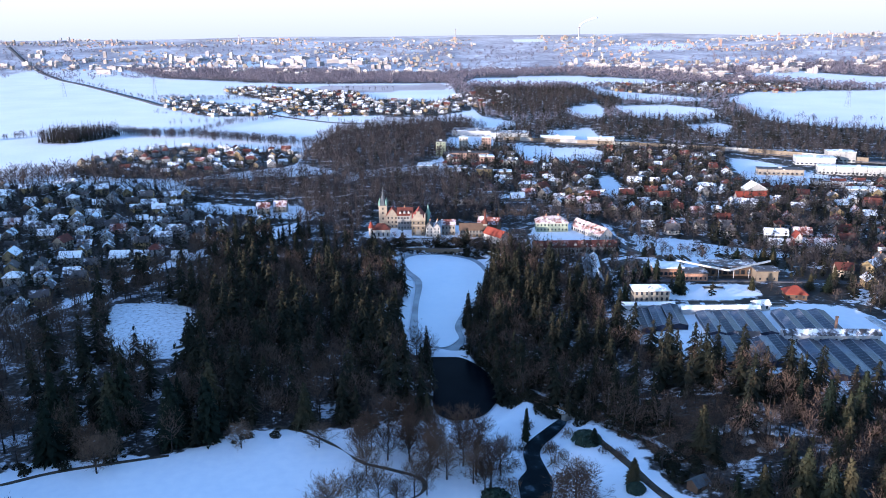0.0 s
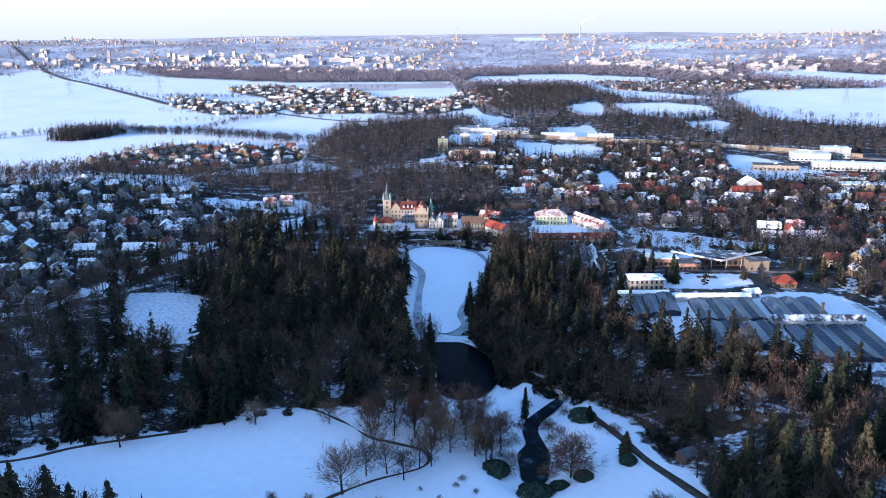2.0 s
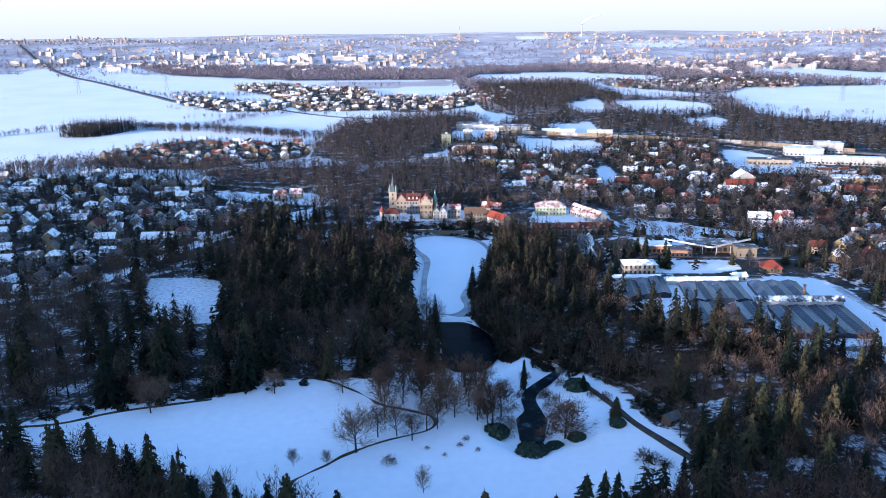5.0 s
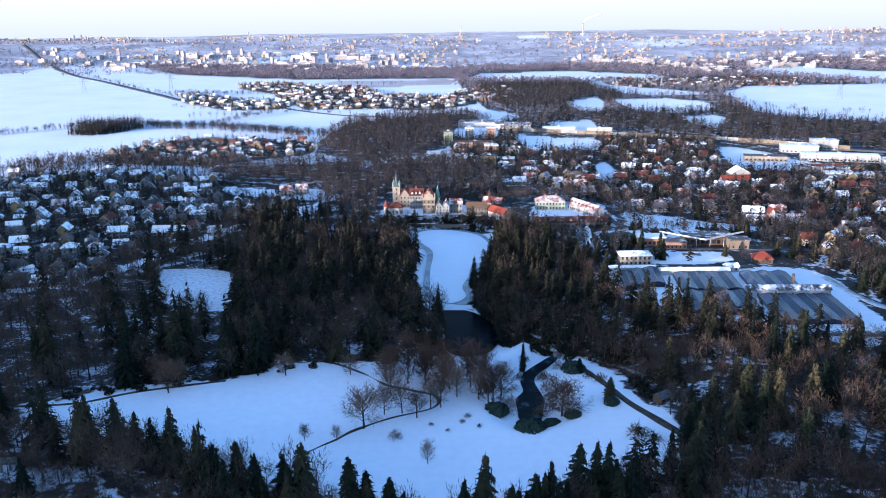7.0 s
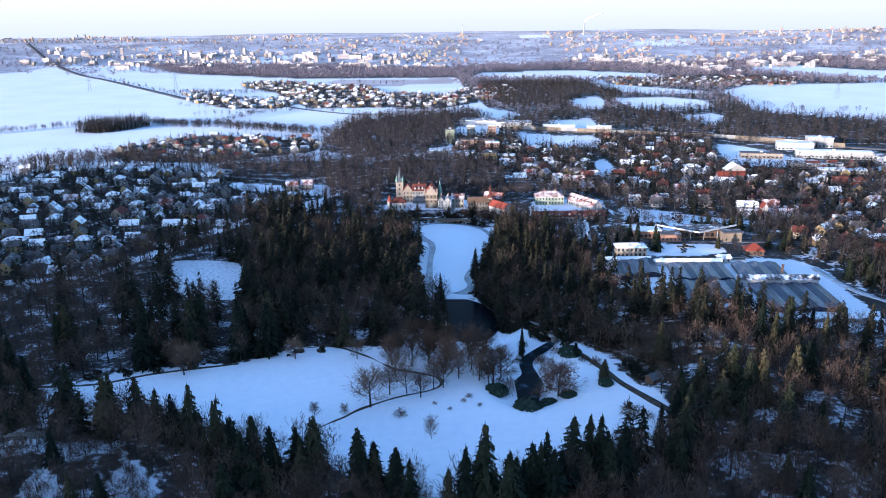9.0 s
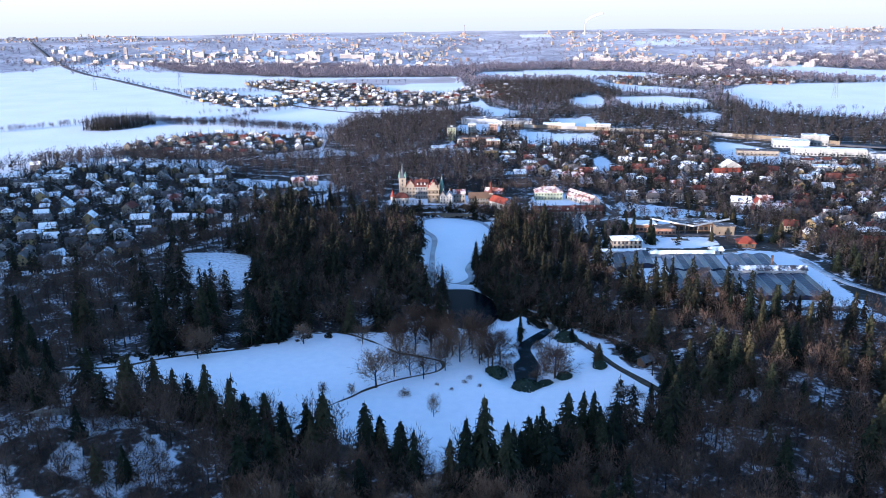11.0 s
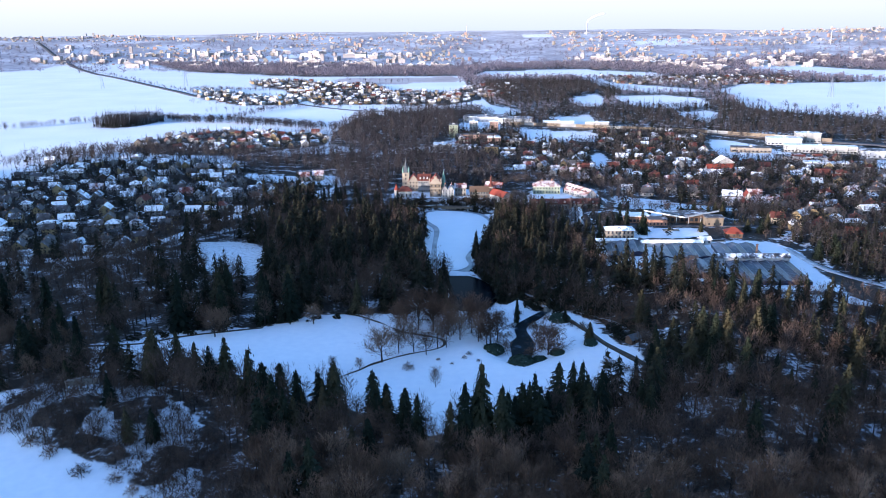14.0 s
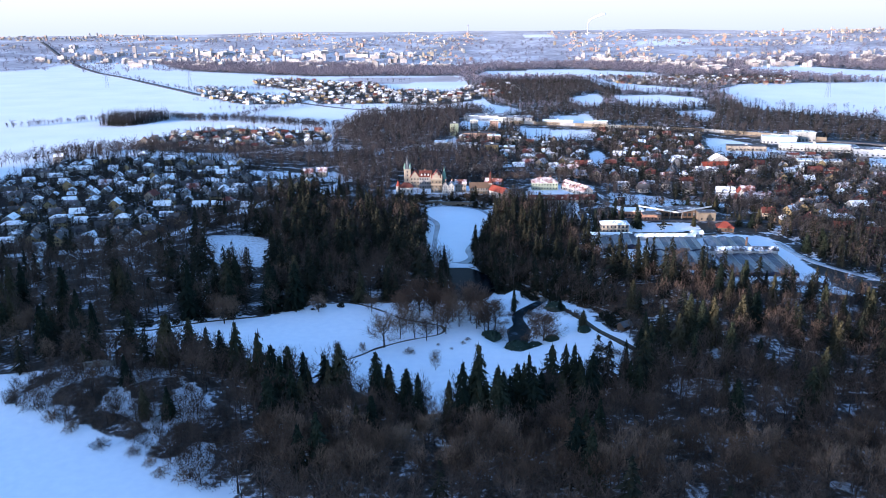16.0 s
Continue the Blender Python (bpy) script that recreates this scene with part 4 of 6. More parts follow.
def far_wood(name, poly, gap, seed, label, scale=(0.7, 1.0), conifers=0.0, mats=None, keep=1.0, lib=None, out=()):
    r = np.random.default_rng(seed)
    spots, firs = [], []
    for x, y in scatter(poly, gap, r, out=TREES_OUT + list(out)):
        if r.uniform() > keep:
            continue
        s = r.uniform(*scale)
        (firs if r.uniform() < conifers else spots).append((x, y, int(r.integers(0, 2)), s, s * gap / 8.0 * r.uniform(0.85, 1.1)))
    mats = mats or ("bark", "distant_twigs")
    lib = lib or (MID_BARE if max(p[1] for p in poly) < 760 else FAR_BARE)
    forest(name, spots, [cone_template(i, lib) for i in range(3)], list(mats), label, "trees", r)
    forest(name, firs, [cone_template(i, FAR_CONIFERS) for i in range(2)], ["bark", "forest_needles"], "dark conifers among the far woods", "trees", r)


WOOD_LEFT = [(-480, 650), (-440, 735), (-380, 765), (-253, 722), (-232, 662), (-300, 692), (-400, 690)]
WOOD_EDGE = [(300, 893), (450, 856), (640, 880), (620, 760), (480, 770), (400, 810), (290, 850)]
NURSERY_TREES = [(60, 404), (60, 380), (74, 366), (80, 380), (98, 395), (98, 412), (84, 455), (100, 466), (98, 474), (80, 468), (82, 420), (60, 462), (50, 468), (46, 452)]
far_wood("far_woods", [(24, 452), (45, 455), (60, 468), (42, 482), (31, 500), (36, 520), (28, 482), (20, 470)], 6, 24, "trees beside the castle bank", conifers=0.35, scale=(0.5, 0.85))
far_wood("far_woods", [(-112, 520), (-66, 498), (-63, 560), (-72, 576), (-98, 660), (-122, 602)], 7, 25, "bare wood beside the castle", conifers=0.1, scale=(0.6, 0.9))
far_wood("far_woods", [(-50, 545), (-20, 540), (30, 535), (44, 540), (118, 545), (118, 560), (34, 590), (-40, 562)], 7, 26, "bare trees behind the castle", conifers=0.1, scale=(0.5, 0.85))
far_wood("far_woods", [(100, 545), (122, 545), (122, 474), (104, 474)], 7, 27, "bare trees beside the riding hall", conifers=0.2, scale=(0.45, 0.8))
far_wood("far_woods", [(28, 455), (60, 462), (96, 464), (96, 472), (42, 474), (34, 496), (24, 484)], 5.5, 28, "dark trees in front of the stable wing", conifers=0.5, scale=(0.4, 0.75))
far_wood("far_woods", [(200, 340), (196, 372), (206, 396), (320, 400), (330, 330), (262, 300)], 6.5, 29, "dark trees beside the nursery", conifers=0.6, scale=(0.45, 0.8))
far_wood("far_woods", [(170, 405), (182, 440), (200, 470), (220, 440), (205, 402)], 6.5, 30, "trees between institute and town", conifers=0.3, scale=(0.4, 0.7))
far_wood("far_woods", WOOD_LEFT, 9, 18, "leafless trees above the garden suburb", conifers=0.06)
far_wood("far_woods", WOOD_EDGE, 10, 19, "leafless trees beside the motorway", conifers=0.2, out=CLEARINGS[:2])
far_wood("far_woods", NURSERY_TREES, 7, 20, "trees beside the institute", conifers=0.45, scale=(0.45, 0.85))
far_wood("far_woods", [(196, 300), (200, 345), (194, 372), (230, 392), (310, 372), (300, 300), (250, 256), (236, 262)], 7.0, 22, "dark trees beside the nursery", conifers=0.65, scale=(0.5, 0.85))
far_wood("far_woods", [(214, 286), (240, 252), (264, 258), (300, 300), (208, 334), (202, 310)], 6.5, 33, "dark trees beside the nursery lane", conifers=0.6, scale=(0.45, 0.8))
far_wood("far_woods", [(152, 420), (176, 424), (200, 470), (170, 466), (160, 440)], 8, 23, "dark trees beside the institute", conifers=0.5, scale=(0.35, 0.7))
far_wood("far_woods", WOOD_CASTLE, 8, 11, "bare brown wood on the slope behind the castle", conifers=0.08)
far_wood("far_woods", WOOD_VILLAGE, 9, 12, "bare wood beside the village", conifers=0.05)
far_wood("far_woods", WOOD_MID, 7.5, 13, "large leafless brown wood beyond the castle", conifers=0.1, scale=(0.6, 1.0))
far_wood("far_woods", WOOD_NORTH, 9, 14, "leafless wood along the far road with dark conifers", conifers=0.35, scale=(0.5, 0.85), out=FAR_FIELDS)
far_wood("far_woods", WOOD_NORTHEAST, 9, 15, "leafless wood beyond the town with dark conifers", conifers=0.35, scale=(0.5, 0.85), out=FAR_FIELDS + CLEARINGS[:2])
far_wood("far_woods", COPSE, 4.2, 16, "dark copse in the snowy fields", conifers=0.5, scale=(0.75, 1.0), lib=MID_BARE)
# the farthest woods take the twig colour that has haze in it
far_wood("far_woods", [(p[0], min(p[1], 1640)) for p in FAR_LAND], 10.5, 31, "dark woods between the far fields", conifers=0.3, scale=(0.4, 0.7), mats=("bark", "hazed_twigs"), keep=0.85, lib=FAR_BARE, out=FAR_FIELDS + [WOOD_NORTH, WOOD_NORTHEAST])
far_wood("far_woods", [(-30, 1650), (560, 1650), (700, 1640), (840, 1600), (1250, 2350), (1000, 2450), (560, 2280), (330, 2350), (-60, 2280), (-30, 2070)], 16, 32, "far bare woods before the city", mats=("bark", "hazed_twigs"), lib=TINY_BARE, keep=0.8, out=FAR_FIELDS + [VILLAGE_EAST])
far_wood("far_woods", WOOD_STRIP, 11, 17, "long wood in front of the city", mats=("bark", "hazed_twigs"), lib=TINY_BARE)
# ---------------- houses ----------------
def house_model(w, d, wall_h, roof_h, wall, roof, hip=False, chimney=True, label="", group="", rows=1):
    """A small house: walls, roof, chimney, windows and a door as parts. Origin at the ground's centre."""
    ob = thing("house", Matrix.Identity(4), label, "house", group)
    s = Shape()
    if hip:
        s.box(-w / 2, -d / 2, -1.5, w / 2, d / 2, wall_h)
        part("wall", s, wall, ob)
        part("roof", Shape().hipped(-w / 2, -d / 2, w / 2, d / 2, wall_h + 0.02, wall_h + roof_h, 0.5), roof, ob)
    else:
        s.gabled(-w / 2, -d / 2, -1.5, w / 2, d / 2, wall_h, wall_h + roof_h)
        part("wall", s, wall, ob)
        part("roof", Shape().saddle(-w / 2, -d / 2, w / 2, d / 2, wall_h + 0.03, wall_h + roof_h + 0.03, 0.5, 0.22), roof, ob)
    if chimney:
        part("chimney", box_shape(w * 0.18, 0.3, wall_h + roof_h * 0.5, w * 0.18 + 0.7, 1.0, wall_h + roof_h + 0.9), "brick", ob)
    pane = box_shape(-0.55, -0.06, 0, 0.55, 0.06, 1.3).mesh("window", "window_glass")
    side = box_shape(-0.06, -0.55, 0, 0.06, 0.55, 1.3).mesh("window", "window_glass")
    for lev in range(rows):
        z = 1.0 + 2.8 * lev
        for k in range(2 if w < 10 else 3):
            x = (k + 0.5) / (2 if w < 10 else 3) * w - w / 2
            part("window", pane, None, ob).location = (x, -d / 2 - 0.02, z)
        for x in (-w / 2 - 0.02,):
            part("window", side, None, ob).location = (x, -d * 0.2, z)
    part("door", box_shape(-0.5, d / 2 - 0.02, 0, 0.5, d / 2 + 0.06, 2.05), "timber", ob)
    return ob


HOUSE_KINDS = [
    (10, 8, 3.2, 3.6, "white_render", "snowy_roof", False, "white house with a snow-covered gable roof"),
    (12, 8.5, 3.0, 3.8, "cream_render", "snowy_roof", False, "cream house with a snow-covered gable roof"),
    (9, 9, 5.8, 2.6, "white_render", "snowy_roof", True, "white two-storey house with a snowy hipped roof"),
    (11, 8, 5.6, 3.4, "ochre_render", "snowy_roof", False, "ochre two-storey house under a snowy roof"),
    (9, 7, 2.8, 2.6, "brown_boards", "snowy_roof", False, "brown boarded cabin with a snowy roof"),
    (14, 9, 5.8, 3.2, "grey_render", "snowy_roof", False, "long grey house with a snow-covered roof"),
    (11, 9, 5.6, 3.8, "cream_render", "red_tiles", False, "cream house with a red tiled roof"),
    (10, 9, 5.4, 3.0, "white_render", "red_tiles", True, "white villa with a red hipped roof"),
    (12, 9, 3.4, 4.0, "pink_render", "red_tiles", False, "pink house with a red roof"),
    (10, 8, 5.2, 3.4, "ochre_render", "dark_tiles", False, "ochre house with a dark tiled roof"),
    (9, 8, 3.2, 3.4, "white_render", "dark_tiles", False, "white house with a dark roof partly under snow"),
    (16, 9, 6.0, 2.2, "white_render", "snowy_roof", True, "broad white house with a flat snowy roof"),
]


class Streets:
    """Houses on a loose street grid, at a distance from one another."""

    def __init__(self):
        self.taken = []

    def free(self, x, y, gap):
        return all((x - a) ** 2 + (y - b) ** 2 > gap * gap for a, b in self.taken)

    def take(self, x, y):
        self.taken.append((x, y))


streets = Streets()


def settle(poly, gap, angle, seed, kinds, out=(), keep=0.85, keepout=9.0):
    r = np.random.default_rng(seed)
    c, s = math.cos(radians(angle)), math.sin(radians(angle))
    found = []
    for x, y in scatter(poly, gap, r, jitter=0.22, out=list(out) + TREES_OUT + [GLASS_AREA]):
        if r.uniform() > keep or not streets.free(x, y, keepout):
            continue
        streets.take(x, y)
        found.append((x, y, radians(angle + 90 * int(r.integers(0, 2)) + r.uniform(-8, 8)), int(r.choice(kinds)), r.uniform(0.72, 1.0) if y < 700 else r.uniform(0.6, 0.85)))
    return found

# ---------------- building with wings ----------------
def wing(owner, x0, y0, x1, y1, z0, eave, ridge, wall, roof, axis="x", kind="gable", rows=0, cols=0, over=0.5, win=(0.9, 1.3), name="wall", roof_label="", sides="s"):
    """One block of a building: a wall part with its windows, and a roof part. axis: the way its ridge runs. sides: which faces have windows (s, n, w, e)."""
    if axis == "y":
        turn = lambda p: (p[1], p[0], p[2])
        a0, b0, a1, b1 = y0, x0, y1, x1
    else:
        turn = lambda p: p
        a0, b0, a1, b1 = x0, y0, x1, y1
    body, top = Shape(), Shape()
    if kind == "gable":
        body.gabled(a0, b0, z0, a1, b1, eave, ridge)
        top.saddle(a0, b0, a1, b1, eave + 0.03, ridge + 0.03, over, 0.22)
    elif kind == "hip":
        body.box(a0, b0, z0, a1, b1, eave)
        top.hipped(a0, b0, a1, b1, eave + 0.02, ridge, over)
    else:
        body.box(a0, b0, z0, a1, b1, eave)
        top.box(a0 - over, b0 - over, eave + 0.004, a1 + over, b1 + over, ridge)
    for s in (body, top):
        s.v = [turn(p) for p in s.v]
        if axis == "y":
            s.f = [tuple(reversed(q)) for q in s.f]
    w = part(name, body, wall, owner)
    part("roof", top, roof, owner, roof_label)
    ww, wh = win
    pane_s = box_shape(-ww / 2, -0.05, 0, ww / 2, 0.05, wh).mesh("window", "window_glass")
    pane_w = box_shape(-0.05, -ww / 2, 0, 0.05, ww / 2, wh).mesh("window", "window_glass")
    base = max(z0, 0.0) if z0 < 0 else z0
    for lev in range(rows):
        z = base + 0.9 + lev * (eave - base - 0.3) / max(rows, 1)
        for side in sides:
            length = (x1 - x0) if side in "sn" else (y1 - y0)
            n = cols if side in "sn" else max(2, round(cols * length / max(x1 - x0, 1)))
            for k in range(n):
                t = (k + 0.5) / n
                if side in "sn":
                    part("window", pane_s, None, w).location = (x0 + t * length, y0 - 0.03 if side == "s" else y1 + 0.03, z)
                else:
                    part("window", pane_w, None, w).location = (x0 - 0.03 if side == "w" else x1 + 0.03, y0 + t * length, z)
    return w


def at_ground(x, y, turn=0.0, lift=0.0):
    return Matrix.Translation((x, y, height(x, y) + lift)) @ Matrix.Rotation(radians(turn), 4, "Z")


def dormer(owner, x, y, z, wall="white_render", roof="red_tiles", w=1.3, d=1.6, h=1.2):
    p = part("dormer", Shape().gabled(-d / 2, -w / 2, 0, d / 2, w / 2, h, h + 0.6), wall, owner)
    p.location = (x, y, z)
    p.rotation_euler = (0, 0, radians(90))
    part("dormer_roof", Shape().saddle(-d / 2, -w / 2, d / 2, w / 2, h + 0.02, h + 0.65, 0.15, 0.1), roof, p)


def build_castle():
    c = thing("castle", at_ground(-40, 520), "cream castle with tall bell tower and red roofs", "castle")
    # bell tower
    s = Shape()
    s.box(-17.6, 14.5, -2, -12.0, 20.1, 15.0)
    s.box(-17.9, 14.2, 14.2, -11.7, 20.4, 14.8)
    t = part("tower", s, "cream_render", c, "pale rendered bell tower")
    part("tower_roof", Shape().tapered(-14.8, 17.3, [(15, 3.9), (17.5, 2.6), (19.0, 1.5), (22.0, 0.7), (27.0, 0.08)], 8, 0.39), "slate", c, "dark steep tower roof with a green spire")
    for dx in (-2.3, 2.3):
        for dy in (-2.3, 2.3):
            part("corner_turret", Shape().tapered(-14.8 + dx, 17.3 + dy, [(14.4, 0.7), (16.2, 0.7), (16.3, 0.9), (19.6, 0.05)], 6), "copper_green", c, "small green pointed corner turret")
    for z in (5.0, 9.0, 12.0):
        part("window", box_shape(-15.3, 14.4, z, -14.3, 14.52, z + 1.5), "window_glass", t)
        part("window", box_shape(-17.68, 16.8, z, -17.56, 17.8, z + 1.5), "window_glass", t)
    # red-roofed range beside the tower
    wing(c, -12.0, 10.0, -4.2, 18.0, -2, 9.0, 14.0, "cream_render", "bright_red_tiles", "y", rows=3, cols=3)
    wing(c, -4.2, 6.0, 6.0, 15.0, -2, 10.2, 14.4, "grey_render", "red_tiles", "x", rows=3, cols=5)
    for x in (-2.2, 0.6, 3.4):
        dormer(c, x, 7.0, 11.0)
    # gabled palace block with an ornate attic
    p = wing(c, 6.3, -9.6, 15.2, 4.0, -3, 11.0, 16.6, "ochre_stone", "bright_red_tiles", "y", rows=3, cols=3, sides="sw")
    part("attic_gable", Shape().box(6.0, -10.0, 11.0, 15.5, -9.62, 12.2).box(7.6, -10.0, 12.2, 13.9, -9.62, 14.4).box(9.4, -10.0, 14.4, 12.1, -9.62, 16.6), "cream_render", c, "stepped pale attic gable")
    part("cornice", box_shape(5.9, -10.15, 6.6, 15.6, -9.62, 7.1), "cream_render", c)
    part("cornice", box_shape(5.9, -10.15, 10.4, 15.6, -9.62, 10.95), "cream_render", c)
    part("portal", box_shape(9.2, -10.1, -1, 12.3, -9.64, 4.2), "stone_wall", c)
    for x in (6.2, 15.3):
        part("pinnacle", Shape().tapered(x, -9.8, [(11.0, 0.5), (13.4, 0.45), (13.5, 0.65), (15.6, 0.05)], 6), "cream_render", c)
    part("green_turret", Shape().tapered(16.8, 2.0, [(-2, 1.3), (12.0, 1.3), (12.2, 1.7), (15.0, 0.9), (19.0, 0.05)], 8), "copper_green", c, "slim turret with a green pointed cap")
    # two-gabled house with sgraffito front
    wing(c, 16.0, -14.0, 20.6, -5.5, -3, 6.6, 9.4, "white_render", "dark_tiles", "y", rows=3, cols=2, sides="s", win=(0.7, 1.1))
    wing(c, 20.7, -14.0, 25.4, -5.5, -3, 6.6, 9.4, "white_render", "dark_tiles", "y", rows=3, cols=2, sides="s", win=(0.7, 1.1))
    wing(c, 26.0, -8.0, 35.0, 0.0, -3, 7.0, 9.6, "stone_wall", "red_tiles", "x", rows=2, cols=4)
    part("chimney", box_shape(0.0, 10.2, 13.0, 0.8, 11.0, 16.0), "brick", c)
    part("chimney", box_shape(18.0, -8.0, 8.0, 18.8, -7.2, 11.0), "brick", c)
    part("chimney", box_shape(23.0, -8.0, 8.0, 23.8, -7.2, 11.0), "brick", c)
    # chapel with a red cone turret
    k = thing("chapel", at_ground(-54, 510, 4), "low pale castle chapel with red roof and cone turret", "chapel")
    wing(k, -5.6, -3.5, 6.0, 3.6, -3, 5.2, 8.6, "white_render", "red_tiles", "x", kind="hip", rows=1, cols=4, win=(0.9, 2.2))
    part("turret", Shape().tapered(-6.2, -2.0, [(-3, 1.7), (6.2, 1.7)], 10), "white_render", k)
    part("turret_roof", Shape().tapered(-6.2, -2.0, [(6.2, 2.1), (11.0, 0.05)], 10), "bright_red_tiles", k)
    # long service wing with a slim spire
    r = thing("castle_wing", at_ground(5, 510), "long low castle wing with brown roof and slim red spire", "castle wing")
    wing(r, -7, -4.5, 9.5, 3.5, -3, 5.2, 8.6, "stone_wall", "brown_boards", "x", rows=2, cols=8)
    part("spire_tower", Shape().box(8.2, -2.2, -3, 11.0, 0.6, 8.5), "stone_wall", r)
    part("spire", Shape().tapered(9.6, -0.8, [(8.5, 2.1), (11.0, 1.1), (18.0, 0.05)], 8), "red_tiles", r)
    for x in (-4.5, -1, 2.5, 6):
        part("arch", box_shape(x - 0.9, -4.62, -0.5, x + 0.9, -4.5, 2.0), "timber", r)
    h = thing("gate_house", at_ground(21.5, 498, -53), "white gate house with a bright red roof", "house")
    wing(h, -8.5, -3.6, 8.5, 3.6, -3, 4.6, 8.0, "white_render", "bright_red_tiles", "x", rows=1, cols=7, win=(0.8, 1.2))
    b = thing("brown_barn", at_ground(18, 527, -20), "brown boarded barn behind the castle", "barn")
    wing(b, -7, -4, 7, 4, -2, 5.0, 8.5, "brown_boards", "red_tiles", "x")


def build_terrace():
    for (x0, y0, x1, y1), z in (((-48, 490, -24, 492), 2.0), ((-24, 489.5, 0, 487.5), 2.0), ((16, 482, 28, 466), 1.5)):
        a, b = Vector((x0, y0, 0)), Vector((x1, y1, 0))
        length = (b - a).length
        m = Matrix.Translation((*((a + b) / 2).xy, -1.6)) @ Matrix.Rotation(math.atan2(y1 - y0, x1 - x0), 4, "Z")
        ob = thing("terrace_wall", m, "old stone terrace wall with snow on its coping", "wall", "terrace walls")
        part("wall", box_shape(-length / 2, -0.5, -1.5, length / 2, 0.5, 1.3), "ochre_stone", ob)
        part("coping", box_shape(-length / 2 - 0.2, -0.75, 1.304, length / 2 + 0.2, 0.75, 1.55), "snowy_roof", ob, "snow-covered coping")


def build_manor():
    m = thing("manor_house", at_ground(59.5, 524), "pale green two-storey manor with a snowy hipped roof", "manor house")
    wing(m, -10.6, -5.2, 10.6, 5.2, -1.5, 6.3, 9.8, "green_render", "pinkish_roof", "x", kind="hip", rows=2, cols=9, sides="sew")
    part("cornice", box_shape(-10.9, -5.5, 5.7, 10.9, -5.22, 6.1), "white_render", m)
    for x in (-6, -2, 2, 6):
        dormer(m, x, -3.0, 7.0, w=1.2, d=1.4, h=0.8, roof="red_tiles")
    for x in (-4, 4):
        part("chimney", box_shape(x, -0.4, 8.6, x + 0.8, 0.4, 11.2), "brick", m)
    l = thing("riding_hall", at_ground(84.5, 512, -62), "long hall with a pale snowy roof showing red tiles", "hall")
    wing(l, -16, -4.4, 16, 4.4, -2, 3.8, 7.8, "white_render", "pinkish_roof", "x", rows=1, cols=14, sides="sn", roof_label="pale snowy roof with red tile edges")
    for k in range(7):
        part("skylight", box_shape(-14 + 4.2 * k, -3.0, 5.6, -12.6 + 4.2 * k, -1.8, 6.3), "window_glass", l)
    w = thing("stable_wing", at_ground(69, 478, 2), "very long low wing with dark red tiled roof and dormers", "stable")
    wing(w, -25.5, -3.4, 25.5, 3.4, -2, 4.2, 7.2, "white_render", "red_tiles", "x", rows=1, cols=22)
    for k in range(7):
        dormer(w, -21 + 7 * k, -2.3, 4.8, w=1.6, d=1.6, h=0.9)


def glasshouse(x, y, turn, width, length, eave=2.2, rise=2.0, label="glasshouse bay with dull grey panes", dirty="greenhouse_glass"):
    """One span of a glasshouse; its ridge runs along local y."""
    g = thing("glasshouse", at_ground(x, y, turn), label, "glasshouse", "glasshouses of the nursery")
    hw, hl, rise = width / 2, length / 2, rise * 0.42
    part("plinth", Shape().box(-hw, -hl, -1.5, -hw + 0.2, hl, 0.7).box(hw - 0.2, -hl, -1.5, hw, hl, 0.7), "concrete", g)
    for sx in (-1, 1):
        part("side_glass", box_shape(sx * hw - 0.05, -hl, 0.7, sx * hw + 0.05, hl, eave), dirty, g)
        a = Shape().add([(sx * hw, -hl, eave), (0, -hl, eave + rise), (0, hl, eave + rise), (sx * hw, hl, eave),
                         (sx * hw, -hl, eave + 0.08), (0, -hl, eave + rise + 0.08), (0, hl, eave + rise + 0.08), (sx * hw, hl, eave + 0.08)],
                        [(0, 1, 2, 3), (7, 6, 5, 4), (0, 4, 5, 1), (2, 6, 7, 3), (1, 5, 6, 2), (3, 7, 4, 0)])
        part("roof_glass", a, dirty, g)
        part("gutter", box_shape(sx * hw - 0.15, -hl, eave - 0.1, sx * hw + 0.15, hl, eave + 0.12), "metal_frame", g)
        bar = Shape().bar((sx * hw, 0, eave + 0.12), (0, 0, eave + rise + 0.12), 0.045).mesh("glazing_bar", "metal_frame")
        n = max(3, int(length / 2.4))
        for k in range(n + 1):
            part("glazing_bar", bar, None, g).location = (0, -hl + length * k / n, 0)
    for sy in (-1, 1):
        part("end_glass", Shape().add([(-hw, sy * hl, 0), (hw, sy * hl, 0), (hw, sy * hl, eave), (0, sy * hl, eave + rise), (-hw, sy * hl, eave),
                                       (-hw, sy * (hl - 0.06), 0), (hw, sy * (hl - 0.06), 0), (hw, sy * (hl - 0.06), eave), (0, sy * (hl - 0.06), eave + rise), (-hw, sy * (hl - 0.06), eave)],
                                      [(0, 1, 2, 3, 4), (9, 8, 7, 6, 5)]), dirty, g)
    part("ridge_beam", box_shape(-0.12, -hl, eave + rise + 0.02, 0.12, hl, eave + rise + 0.22), "metal_frame", g)
    return g


